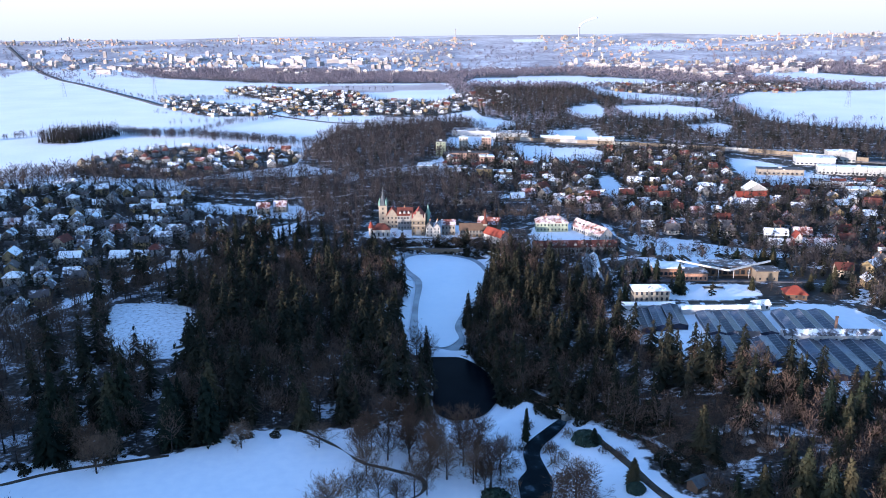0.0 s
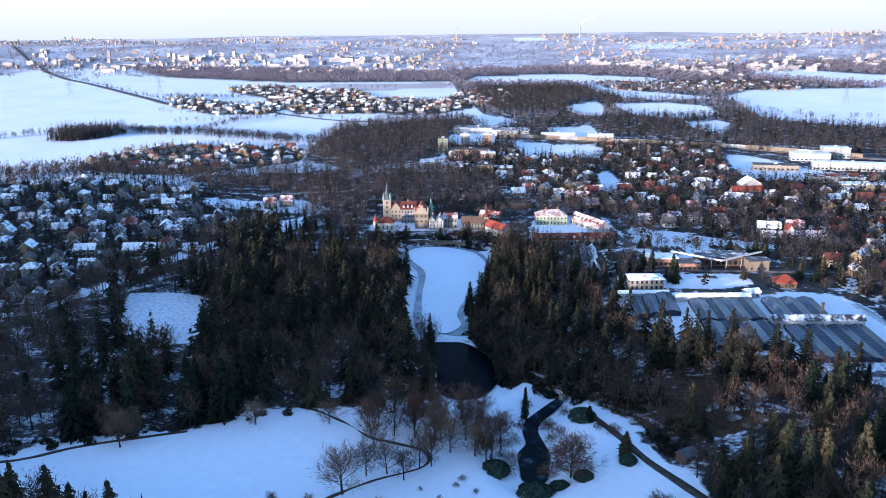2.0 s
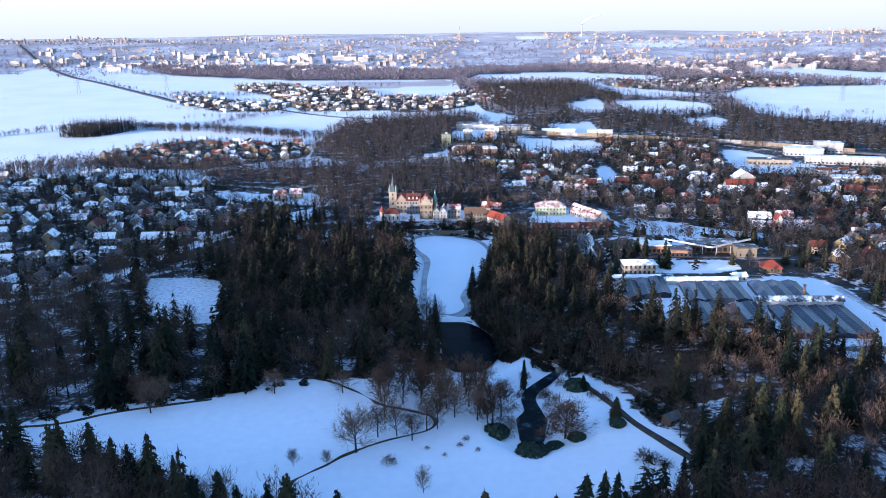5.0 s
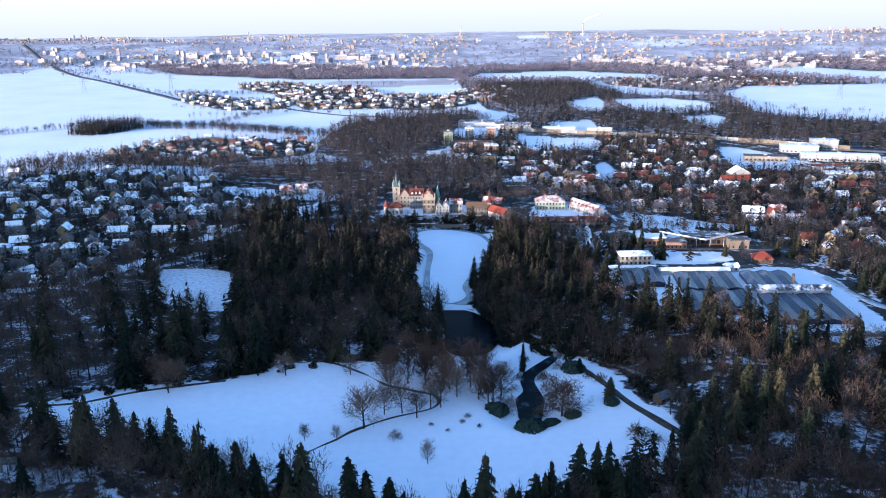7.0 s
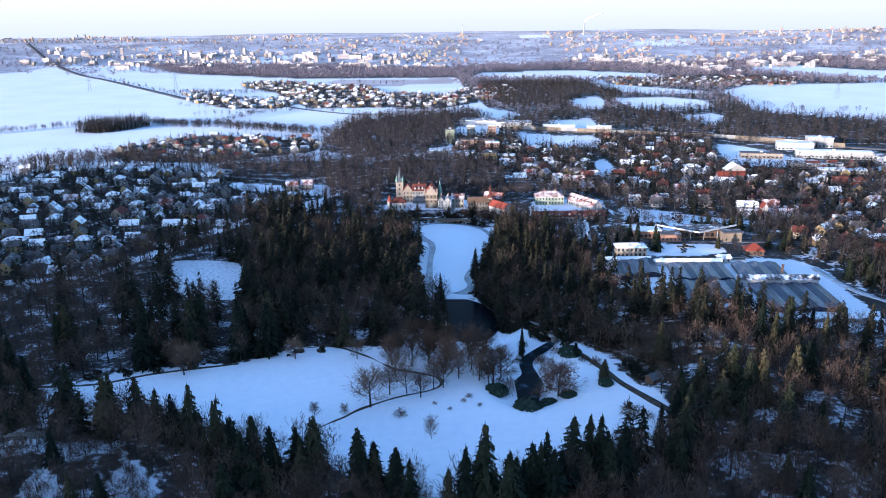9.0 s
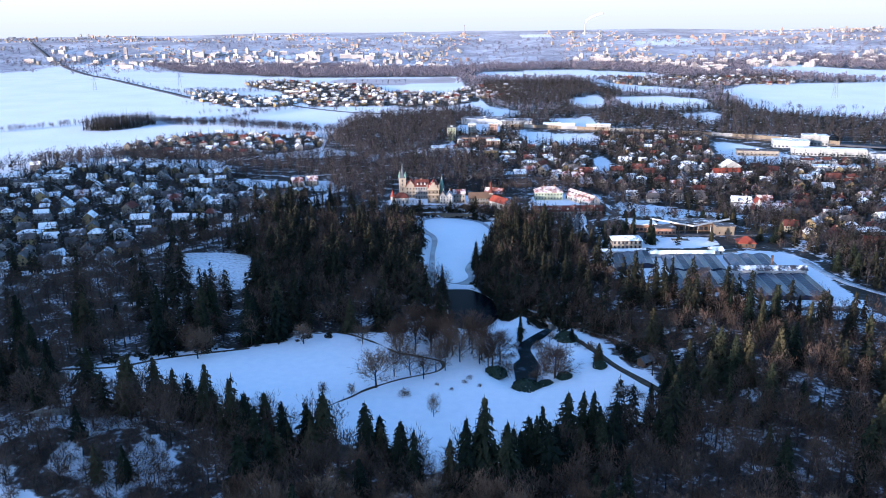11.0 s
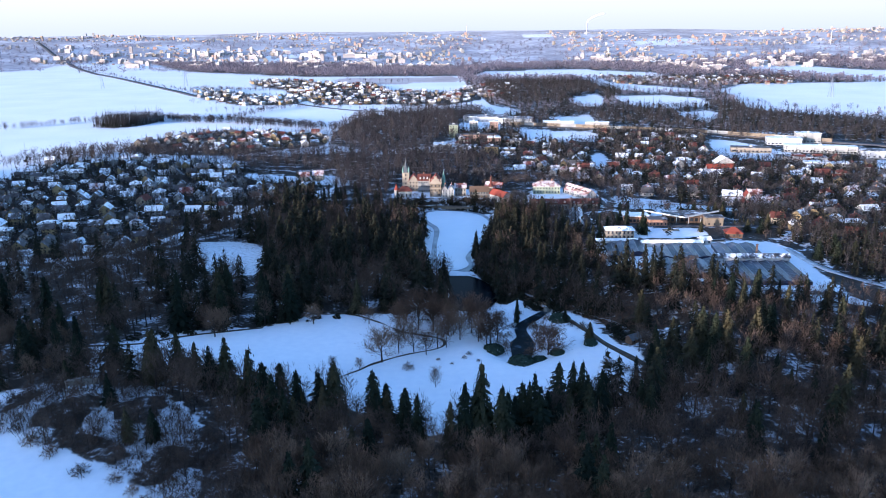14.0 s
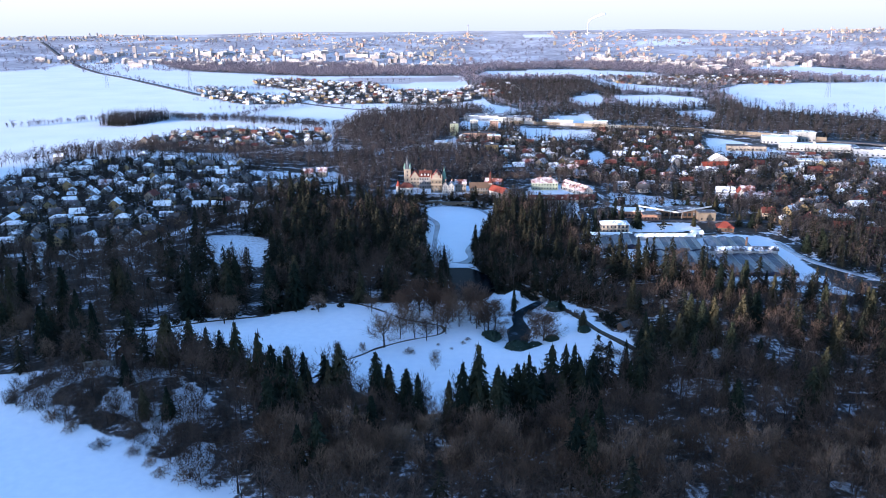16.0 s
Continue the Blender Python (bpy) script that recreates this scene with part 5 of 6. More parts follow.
def build_nursery():
    for k in range(2):
        glasshouse(83.5 + 6.2 * k, 348, -4, 5.8, 26, label="narrow dark glasshouse bay beside a snowy lane")
    glasshouse(97.0, 348, -4, 7.5, 26)
    for k in range(4):
        glasshouse(110.5 + 7.6 * k, 338.5, -3, 7.2, 26)
    for k in range(4):
        glasshouse(109.0 + 7.8 * k, 308.5, -3, 7.4, 28)
    for k in range(3):
        glasshouse(145.8 + 8.2 * k, 340.5, -4, 7.8, 25, rise=2.4)
    for k in range(4):
        glasshouse(144.0 + 8.8 * k, 299.5, -2, 8.3, 35, rise=2.2, label="long glasshouse bay with dark blue-grey panes")
    b = thing("boiler_house", at_ground(155.5, 321.5, 0), "long boiler house under thick snow with a brick chimney", "shed")
    wing(b, -19.5, -2.6, 20.5, 2.6, -2, 4.0, 5.6, "white_metal", "snowy_roof", "x", rows=1, cols=12)
    part("smokestack", Shape().tapered(4.0, 3.2, [(-1, 0.75), (9.5, 0.55), (9.6, 0.75), (10.2, 0.7)], 10), "brick", b)
    v = thing("connecting_corridor", at_ground(120, 355.5, 1), "long snowy corridor roof joining the glasshouses", "shed")
    wing(v, -18, -1.6, 18, 1.6, -2, 2.8, 3.8, "white_metal", "snowy_roof", "x")
    v = thing("connecting_corridor", at_ground(88, 364.5, 1), "low snowy corridor along the glasshouses", "shed")
    wing(v, -13, -1.4, 13, 1.4, -2, 2.6, 3.4, "white_metal", "snowy_roof", "x")
    w = thing("white_shed", at_ground(141, 361, 10), "small white shed with snow on its roof", "shed")
    wing(w, -3.2, -2.6, 3.2, 2.6, -1, 3.0, 4.4, "white_render", "snowy_roof", "x", rows=1, cols=2)
    w = thing("white_shed", at_ground(122, 322.5, 0), "snow-roofed shed between the glasshouses", "shed")
    wing(w, -4, -3, 4, 3, -1, 2.6, 4.2, "white_render", "snowy_roof", "x")
    h = thing("gardener_house", at_ground(163, 377, -8), "small gardener's house with a bright red roof", "house")
    wing(h, -5, -4, 5, 4, -1.5, 3.0, 6.2, "brown_boards", "bright_red_tiles", "x", kind="hip", rows=1, cols=3)
    for k in range(5):
        f = thing("cold_frame", at_ground(164.5, 269.5 + 2.6 * k, 88), "long low cold frame covered with snow", "cold frame", "cold frames of the nursery")
        part("curb", box_shape(-1.0, -17, -0.6, 1.0, 17, 0.5), "concrete", f)
        part("cover", box_shape(-1.1, -17.1, 0.504, 1.1, 17.1, 0.7), "snowy_roof", f, "snow-covered glass cover")
    # skeleton of an old glasshouse beside the stable wing
    d = thing("old_glasshouse", at_ground(71, 432, -5), "derelict long glasshouse with snow on bare frames", "glasshouse")
    for sx, n in ((-4.0, 2), (0.9, 2)):
        part("roof_glass", Shape().saddle(-24, sx - 2.3, 24, sx + 2.3, 3.0, 5.2, 0.1, 0.1).mesh("roof_glass", "snowy_roof"), None, d)
    for o in d.children:
        o.rotation_euler = (0, 0, radians(90))
    part("side_wall", Shape().box(-1.6, -24, -1.5, -1.3, 24, 3).box(6.2, -24, -1.5, 6.5, 24, 3).box(-1.4, -24, -1.5, 6.4, -23.7, 3.0), "stone_wall", d)
    for k in range(13):
        part("rafter", Shape().bar((-1.5, -24 + 4 * k, 3.1), (1.6, -24 + 4 * k, 5.4), 0.12).bar((1.6, -24 + 4 * k, 5.4), (6.4, -24 + 4 * k, 3.1), 0.12), "metal_frame", d)


def build_institute():
    v = thing("yellow_villa", at_ground(92, 376.5, 1), "yellow two-storey institute villa with a flat snowy roof", "villa")
    wing(v, -8.6, -4.8, 8.6, 4.8, -1.5, 6.0, 7.6, "cream_render", "snowy_roof", "x", kind="hip", rows=2, cols=7, sides="sew", win=(1.1, 1.6))
    i = thing("institute_building", at_ground(133, 413), "low brick institute with white zigzag roofs", "institute")
    wing(i, -31, -3, -16, 6, -1.5, 4.6, 5.2, "brick", "snowy_roof", "x", kind="flat", rows=1, cols=6, win=(1.6, 1.6), over=0.8)
    wing(i, -17, -11, -5, -2, -1.5, 4.2, 4.8, "brick", "snowy_roof", "x", kind="flat", rows=1, cols=5, over=0.4)
    wing(i, -4, -2, 24, 9, -1.5, 5.0, 5.6, "brown_boards", "snowy_roof", "x", kind="flat", rows=1, cols=9, win=(2.0, 2.2), over=1.0)
    wing(i, 20, -12, 31, -4, -1.5, 5.6, 6.2, "ochre_stone", "snowy_roof", "x", kind="flat", rows=1, cols=3, over=0.6)
    for a, b, w in (((-18, 4, 7.0), (6, -10, 5.6), 0.7), ((6, -10, 5.6), (32, 3, 6.8), 0.7)):
        part("zigzag_roof", Shape().bar(a, b, w * 0.9, w * 0.9, 4), "white_metal", i, "slanting white roof beam")
    for k in range(6):
        part("post", Shape().bar((-14 + 8 * k, -6, -1), (-14 + 8 * k, -6, 5.2), 0.18), "white_metal", i)
    for x, y, w, d in ((112, 369, 5, 5), (120, 369, 6, 5), (128.5, 369, 6, 5), (110, 390, 9, 4), (150, 366, 9, 4), (128, 391, 10, 3)):
        f = thing("seed_bed", at_ground(x, y, -2), "dark rectangular nursery bed framed by snow", "garden bed", "nursery beds")
        part("bed", box_shape(-w / 2, -d / 2, -0.4, w / 2, d / 2, 0.3), "damp_earth", f)
        part("curb", box_shape(-w / 2 - 0.3, -d / 2 - 0.3, -0.4, w / 2 + 0.3, -d / 2 - 0.02, 0.5), "concrete", f)
        part("curb", box_shape(-w / 2 - 0.3, d / 2 + 0.02, -0.4, w / 2 + 0.3, d / 2 + 0.3, 0.5), "concrete", f)
    for k in range(6):
        f = thing("seed_bed", at_ground(113 + 3.2 * k, 443, 8), "dark nursery bed between snowy paths", "garden bed", "nursery beds")
        part("bed", box_shape(-0.9, -9, -0.4, 0.9, 9, 0.25), "damp_earth", f)
        f2 = thing("seed_bed", at_ground(150 + 3.2 * k, 446, 12), "dark nursery bed between snowy paths", "garden bed", "nursery beds")
        part("bed", box_shape(-0.9, -9, -0.4, 0.9, 9, 0.25), "damp_earth", f2)


def block(name, x, y, turn, w, d, h, wall, label, category, rows=2, cols=6, roof="snowy_roof", win=(1.2, 1.3)):
    b = thing(name, at_ground(x, y, turn), label, category)
    wing(b, -w / 2, -d / 2, w / 2, d / 2, -2, h, h + 0.5, wall, roof, "x", kind="flat", rows=rows, cols=cols, over=0.3, sides="sw", win=win)
    part("roof_unit", box_shape(-1.5, -1.2, h + 0.504, 1.5, 1.2, h + 2.0), "white_metal", b)
    return b


def build_blocks():
    for x, y, t, w, d, h, wall, n in ((-32, 748, 2, 20, 16, 8, "white_render", 6), (-6, 744, 2, 22, 12, 6, "cream_render", 7), (20, 716, -10, 14, 10, 9, "ochre_render", 5), (38, 714, -5, 12, 10, 7, "cream_render", 4),
                                      (-60, 736, 2, 24, 8, 4, "concrete", 6), (7, 826, 0, 40, 12, 7, "pink_render", 12), (24, 796, 5, 14, 12, 8, "pink_render", 5), (46, 776, 0, 12, 10, 7, "white_render", 4),
                                      (2, 606, 8, 20, 8, 4, "white_render", 6), (16, 620, 8, 24, 7, 4.5, "white_render", 7)):
        block("commercial_building", x, y, t, w, d, h, wall, "flat-roofed commercial building under snow", "building", 2 if h > 5 else 1, n)
    for x, y, wall in ((-23, 850, "green_render"), (1, 880, "white_render"), (26, 880, "pink_render")):
        block("apartment_block", x, y, 0, 10, 10, 15, wall, "small apartment tower with a snowy roof", "building", 5, 3)
    for x, y, t, w, d, h, wall, n in ((345, 788, -12, 36, 16, 7, "white_metal", 9), (378, 806, -12, 26, 16, 10, "concrete", 7), (362, 733, -14, 70, 12, 7, "concrete", 20), (292, 736, -10, 40, 12, 5, "cream_render", 10), (322, 678, -10, 46, 14, 5, "white_metal", 8),
                                      (420, 700, -14, 60, 18, 7, "white_metal", 12), (330, 640, -8, 40, 12, 6, "white_render", 10), (112, 945, -4, 40, 12, 7, "white_metal", 10), (160, 930, -6, 30, 12, 7, "white_render", 8),
                                      (18, 1010, -6, 60, 30, 7, "white_metal", 10), (58, 985, -6, 46, 26, 7, "white_metal", 9)):
        block("warehouse", x, y, t, w, d, h, wall, "long flat-roofed warehouse with snow on top", "warehouse", 1, n, win=(2.0, 1.4))
    c = thing("parish_church", at_ground(234, 634, 6), "white modern church with a stepped gable and red side roof", "church")
    wing(c, -9, -5, 7, 6, -2, 8, 13, "white_render", "snowy_roof", "y", rows=2, cols=3)
    wing(c, -20, -12, 6, -5.2, -2, 3.6, 7.5, "white_render", "bright_red_tiles", "x", rows=1, cols=6)
    s = thing("school_hall", at_ground(211, 474, -6), "white gabled hall with a long red roof", "hall")
    wing(s, -10, -4, -6, 4, -2, 9, 12, "white_render", "bright_red_tiles", "y", rows=2, cols=1)
    wing(s, -5.7, -4, 14, 5, -2, 4.4, 8.0, "white_render", "red_tiles", "x", rows=1, cols=8)
    b = thing("noise_barrier", at_ground(170, 915), "long pale noise barrier along the motorway", "barrier")
    pts = smooth_line([(48, 955), (68, 948), (170, 908), (282, 862), (400, 792)], 6)
    panel = None
    for i in range(len(pts) - 1):
        (x0, y0), (x1, y1) = pts[i], pts[i + 1]
        ln = math.hypot(x1 - x0, y1 - y0)
        p = part("panel", box_shape(-ln / 2, -0.2, -1, ln / 2, 0.2, 4.5), "ochre_stone" if i % 3 else "concrete", b)
        mx, my = (x0 + x1) / 2, (y0 + y1) / 2
        p.location = (mx - 170, my - 915, height(mx, my) - height(170, 915) + 1)
        p.rotation_euler = (0, 0, math.atan2(y1 - y0, x1 - x0))


build_castle()
build_terrace()
build_manor()
build_nursery()
build_institute()
build_blocks()

# ---------------- the town's houses ----------------
WESTERN, EASTERN = [0, 0, 1, 2, 4, 4, 5, 10, 10, 9, 3, 11], [0, 1, 2, 3, 11, 6, 6, 7, 7, 8, 8, 9, 9, 10, 10, 5]
for area in CLEARINGS:
    for x, y in scatter(area, 8, np.random.default_rng(5)):
        streets.take(x, y)
LANDMARKS_WEST = [(-396, 590, 11, 10), (-375, 568, 5, 12), (-360, 553, 0, 12), (-319, 545, 8, 5), (-312, 556, 0, 20), (-372, 493, 5, 15), (-344, 478, 2, 15), (-256, 489, 6, 80), (-235, 526, 8, 10), (-193, 519, 5, 0),
                  (-219, 550, 0, 5), (-234, 454, 5, 10), (-293, 416, 11, 5), (-277, 413, 0, 10), (-259, 413, 3, 12), (-240, 393, 1, 60), (-252, 371, 0, 70), (-236, 376, 2, 10), (-297, 352, 5, 10),
                  (-256, 310, 2, 15), (-240, 324, 0, 100), (-327, 434, 9, 10), (-311, 441, 10, 15), (-345, 448, 10, 12), (-246, 540, 0, 20), (-280, 515, 1, 10), (-365, 604, 5, 10), (-190, 473, 7, 10),
                  (-172, 463, 0, 15), (-194, 436, 4, 30), (-233, 418, 2, 15), (-318, 398, 11, 10), (-259, 609, 9, 10), (-286, 609, 0, 10), (-150, 585, 6, 10), (-138, 590, 6, 0)]
LANDMARKS_EAST = [(95, 576, 8, 5), (109, 572, 6, 85), (126, 585, 1, 80), (136, 590, 0, 85), (145, 590, 2, 80), (158, 620, 6, 0), (185, 614, 0, 70), (207, 645, 1, 0), (171, 574, 8, 0), (183, 553, 8, 0), (209, 558, 0, 10),
                  (263, 655, 8, 10), (258, 602, 6, 80), (274, 612, 0, 80), (290, 622, 9, 90), (287, 602, 1, 10), (291, 566, 0, 0), (286, 574, 8, 80), (208, 511, 2, 80), (218, 518, 1, 80), (230, 496, 8, 0),
                  (240, 490, 6, 0), (217, 448, 9, 0), (219, 416, 3, 40), (65, 648, 6, 40), (65, 624, 6, 60), (83, 605, 7, 0), (75, 615, 0, 10), (43, 618, 1, 10), (53, 632, 8, 0), (109, 632, 0, 10), (133, 642, 1, 0),
                  (180, 664, 6, 0), (150, 545, 4, 0), (170, 660, 0, 20), (300, 520, 6, 10), (252, 520, 8, 10), (262, 470, 0, 0), (270, 430, 5, 10), (290, 380, 11, -10), (250, 360, 8, -10)]
HOMES = []
for group in (LANDMARKS_WEST, LANDMARKS_EAST):
    for x, y, k, a in group:
        streets.take(x, y)
        HOMES.append((x, y, radians(a), k, 0.88))
west = settle(TOWN_WEST, 16.5, 12, 31, WESTERN, out=CLEARINGS, keep=0.8, keepout=11.5)
east = settle(TOWN_EAST, 18, -8, 32, EASTERN, out=CLEARINGS, keep=0.75, keepout=12)
spare = sorted(west + east, key=lambda h: h[1])
HOMES += spare[:300 - len(HOMES)]
FAR_HOMES = spare[300 - len(HOMES):] if len(HOMES) < 300 else spare[300 - len(LANDMARKS_WEST) - len(LANDMARKS_EAST):]
FAR_HOMES += settle(VILLAGE_WEST, 17, 10, 33, EASTERN + WESTERN, keep=0.7, keepout=11)
FAR_HOMES += settle(VILLAGE_MID, 20, 5, 34, WESTERN + WESTERN + EASTERN, keep=0.65, keepout=12)
FAR_HOMES += settle(VILLAGE_ROAD, 18, -20, 36, WESTERN, keep=0.75, keepout=12)
FAR_HOMES += settle(VILLAGE_EAST, 20, 0, 35, EASTERN + WESTERN, keep=0.6, keepout=12)
models = {}
for x, y, a, k, s in HOMES:
    m = Matrix.Translation((x, y, height(x, y))) @ Matrix.Rotation(a, 4, "Z") @ Matrix.Scale(s, 4)
    if k in models:
        copy_thing(models[k][0], m)
    else:
        w, d, wh, rh, wa, ro, hip, lb = HOUSE_KINDS[k]
        models[k] = (house_model(w, d, wh, rh, wa, ro, hip, True, lb, "houses of the town", 2 if wh > 5 else 1), m)
for ob, m in models.values():
    ob.matrix_basis = m


def joined_houses(name, homes, label):
    """Houses too far off to tell apart, in one mesh with walls, roofs and windows."""
    verts, faces, index = [], [], []
    mats = sorted({h[4] for h in HOUSE_KINDS} | {h[5] for h in HOUSE_KINDS} | {"window_glass"})
    for x, y, a, k, s in homes:
        w, d, wh, rh, wa, ro, hip, lb = HOUSE_KINDS[k]
        c, n = math.cos(a) * s, math.sin(a) * s
        z0 = height(x, y)
        pieces = []
        if hip:
            pieces = [(Shape().box(-w / 2, -d / 2, -1.5, w / 2, d / 2, wh), wa), (Shape().hipped(-w / 2, -d / 2, w / 2, d / 2, wh + 0.02, wh + rh), ro)]
        else:
            pieces = [(Shape().gabled(-w / 2, -d / 2, -1.5, w / 2, d / 2, wh, wh + rh), wa), (Shape().saddle(-w / 2, -d / 2, w / 2, d / 2, wh + 0.03, wh + rh + 0.03), ro)]
        win = Shape()
        for q in (-0.28, 0.28):
            win.box(q * w - 0.6, -d / 2 - 0.05, 1.0, q * w + 0.6, -d / 2 + 0.1, 2.3)
        pieces.append((win, "window_glass"))
        for sh, mat in pieces:
            o = len(verts)
            verts += [(x + c * p[0] - n * p[1], y + n * p[0] + c * p[1], z0 + p[2] * s) for p in sh.v]
            faces += [tuple(i + o for i in q) for q in sh.f]
            index += [mats.index(mat)] * len(sh.f)
    me = bpy.data.meshes.new(name)
    me.from_pydata(verts, [], faces)
    for m in mats:
        me.materials.append(MATS[m])
    me.polygons.foreach_set("material_index", index)
    tagged(new(name, me), label, "houses", kind="stuff")


joined_houses("far_houses", FAR_HOMES, "far village houses with snowy and red roofs")

# ---------------- garden trees, hedgerows and meadow plants ----------------
def garden_trees(poly, gap, seed, conifers, scale, keep, label, out=(), among_houses=True):
    r = np.random.default_rng(seed)
    spots, firs = [], []
    for x, y in scatter(poly, gap, r, out=list(out) + TREES_OUT + [GLASS_AREA]):
        if r.uniform() > keep or (among_houses and not streets.free(x, y, 4.6)):
            continue
        s = r.uniform(*scale)
        (firs if r.uniform() < conifers else spots).append((x, y, int(r.integers(0, 3)) , s, s * r.uniform(0.9, 1.5)))
    near = [q for q in spots if q[1] < 600]
    forest("garden_trees", near, [cone_template(i, MID_BARE) for i in range(3)], ["bark", "distant_twigs"], label, "trees", r)
    spots = [q for q in spots if q[1] >= 600]
    forest("garden_trees", spots, [cone_template(i, FAR_BARE if poly[0][1] < 1000 else TINY_BARE) for i in range(3)], ["bark", "distant_twigs"], label, "trees", r)
    forest("garden_conifers", [(x, y, i % 2, s, w) for x, y, i, s, w in firs], [cone_template(i, FAR_CONIFERS) for i in range(2)], ["bark", "forest_needles"], "dark garden conifers among the houses", "trees", r)


garden_trees(TOWN_WEST, 5.4, 41, 0.45, (0.25, 0.62), 0.95, "bare garden trees among the houses", CLEARINGS)
garden_trees(TOWN_EAST, 6.4, 42, 0.5, (0.35, 0.8), 0.95, "bare garden trees among the houses", CLEARINGS)
garden_trees([(62, 380), (195, 374), (225, 402), (195, 475), (104, 475), (100, 440), (62, 440)], 9.5, 46, 0.3, (0.3, 0.6), 0.8, "bare trees round the institute", [[(80, 368), (104, 368), (104, 384), (80, 384)], [(99, 396), (168, 396), (168, 428), (99, 428)], [(60, 400), (230, 394), (230, 408), (60, 408)], [(128, 376), (150, 376), (150, 396), (128, 396)], [(60, 404), (84, 404), (84, 460), (60, 460)]], False)
garden_trees(VILLAGE_WEST, 8, 43, 0.4, (0.28, 0.55), 0.9, "bare garden trees of the village")
garden_trees(VILLAGE_MID, 9, 44, 0.4, (0.25, 0.5), 0.85, "bare garden trees of the far village")
garden_trees(VILLAGE_ROAD, 10, 47, 0.3, (0.25, 0.5), 0.8, "bare garden trees beside the far road")
garden_trees(VILLAGE_EAST, 10, 45, 0.15, (0.35, 0.7), 0.8, "bare garden trees of the far village")


def hedgerow(line, gap, seed, scale, label, wide=4.0, conifers=0.0):
    r = np.random.default_rng(seed)
    spots = []
    pts = smooth_line(line, 10)
    for (x0, y0), (x1, y1) in zip(pts, pts[1:]):
        n = max(1, int(math.hypot(x1 - x0, y1 - y0) / gap))
        for k in range(n):
            t = (k + r.uniform()) / n
            if r.uniform() < 0.12:
                continue
            s = r.uniform(*scale)
            spots.append((x0 + t * (x1 - x0) + r.normal(0, wide / 2), y0 + t * (y1 - y0) + r.normal(0, wide / 2), int(r.integers(0, 3)), s, s * r.uniform(0.9, 1.4)))
    forest("hedgerow", spots, [cone_template(i, MID_BARE if line[0][1] < 740 else FAR_BARE) for i in range(3)], ["bark", "forest_twigs" if line[0][1] < 740 else "distant_twigs"], label, "trees", r)


hedgerow([(-640, 940), (-605, 955), (-579, 985), (-562, 1000), (-520, 1020), (-460, 1040)], 1.6, 51, (0.35, 0.7), "hedgerow of bare trees between the fields", 6)
hedgerow([(-446, 1030), (-407, 1018), (-364, 1004), (-338, 1006), (-303, 980), (-261, 960), (-220, 938), (-185, 926)], 0.7, 52, (0.45, 0.8), "hedgerow of bare trees between the fields", 12)
hedgerow([(-349, 1040), (-333, 1112), (-306, 1176), (-270, 1192)], 2.5, 50, (0.35, 0.65), "bushes along the country road", 8)
hedgerow([(-580, 1529), (-495, 1509), (-427, 1503), (-364, 1521)], 2.0, 49, (0.4, 0.7), "field hedge above the village", 14)
hedgerow([(-1692, 3050), (-1350, 2535), (-1071, 2142), (-820, 1815), (-602, 1520), (-503, 1392), (-400, 1350)], 7, 53, (0.3, 0.6), "bushes along the motorway", 16)
hedgerow([(-500, 1290), (-420, 1235), (-325, 1212), (-250, 1190), (-184, 1150)], 9, 54, (0.3, 0.6), "field hedge beside the village", 8)
hedgerow([(-420, 1130), (-353, 1150), (-300, 1210)], 12, 55, (0.4, 0.7), "row of field trees", 5)
hedgerow([(422, 1236), (470, 1190), (500, 1120), (583, 1122), (700, 1100)], 8, 56, (0.35, 0.7), "hedge at the edge of the snowy field", 14)
hedgerow([(-430, 700), (-390, 690), (-360, 720), (-330, 740)], 4, 57, (0.5, 0.9), "bare trees at the edge of the suburb", 14)
hedgerow([(-470, 640), (-430, 700), (-400, 720)], 4, 58, (0.5, 0.9), "bare trees at the edge of the suburb", 16)
hedgerow([(60, 915), (170, 880), (282, 840), (380, 770)], 5, 59, (0.35, 0.7), "bare trees in front of the motorway", 12)
hedgerow([(100, 462), (130, 468), (160, 470), (190, 474)], 4, 60, (0.25, 0.4), "row of small bare park trees", 2)
hedgerow([(110, 456), (140, 462), (175, 466)], 5, 61, (0.25, 0.4), "row of small bare park trees", 2)
hedgerow([(-70, 494), (-40, 486), (-10, 492), (14, 484), (30, 474), (44, 462)], 2.2, 62, (0.3, 0.6), "bushes and small trees on the castle bank", 8)
hedgerow([(34, 452), (26, 470), (40, 490), (60, 470), (48, 452)], 4, 63, (0.4, 0.7), "bare trees beside the castle", 10)
hedgerow([(-50, 556), (-20, 552), (10, 540), (36, 548), (60, 560), (90, 556)], 4, 64, (0.4, 0.75), "bare trees behind the castle", 14)
hedgerow([(190, 372), (215, 352), (230, 320), (236, 290)], 3.5, 65, (0.4, 0.75), "dark trees beside the nursery", 16)
hedgerow([(-300, 330), (-260, 322), (-225, 345), (-205, 390), (-192, 420)], 4, 66, (0.4, 0.7), "bare trees between suburb and park", 14)
hedgerow([(25, 1690), (140, 1745), (230, 1745), (300, 1690)], 10, 67, (0.5, 0.8), "edge of the far wood", 20)
hedgerow([(-300, 1790), (-200, 1700), (-120, 1690)], 9, 68, (0.4, 0.7), "copse in the stubble field", 30)
hedgerow([(10, 1400), (60, 1390), (110, 1350), (150, 1300)], 8, 69, (0.4, 0.7), "trees beside the far village", 25)
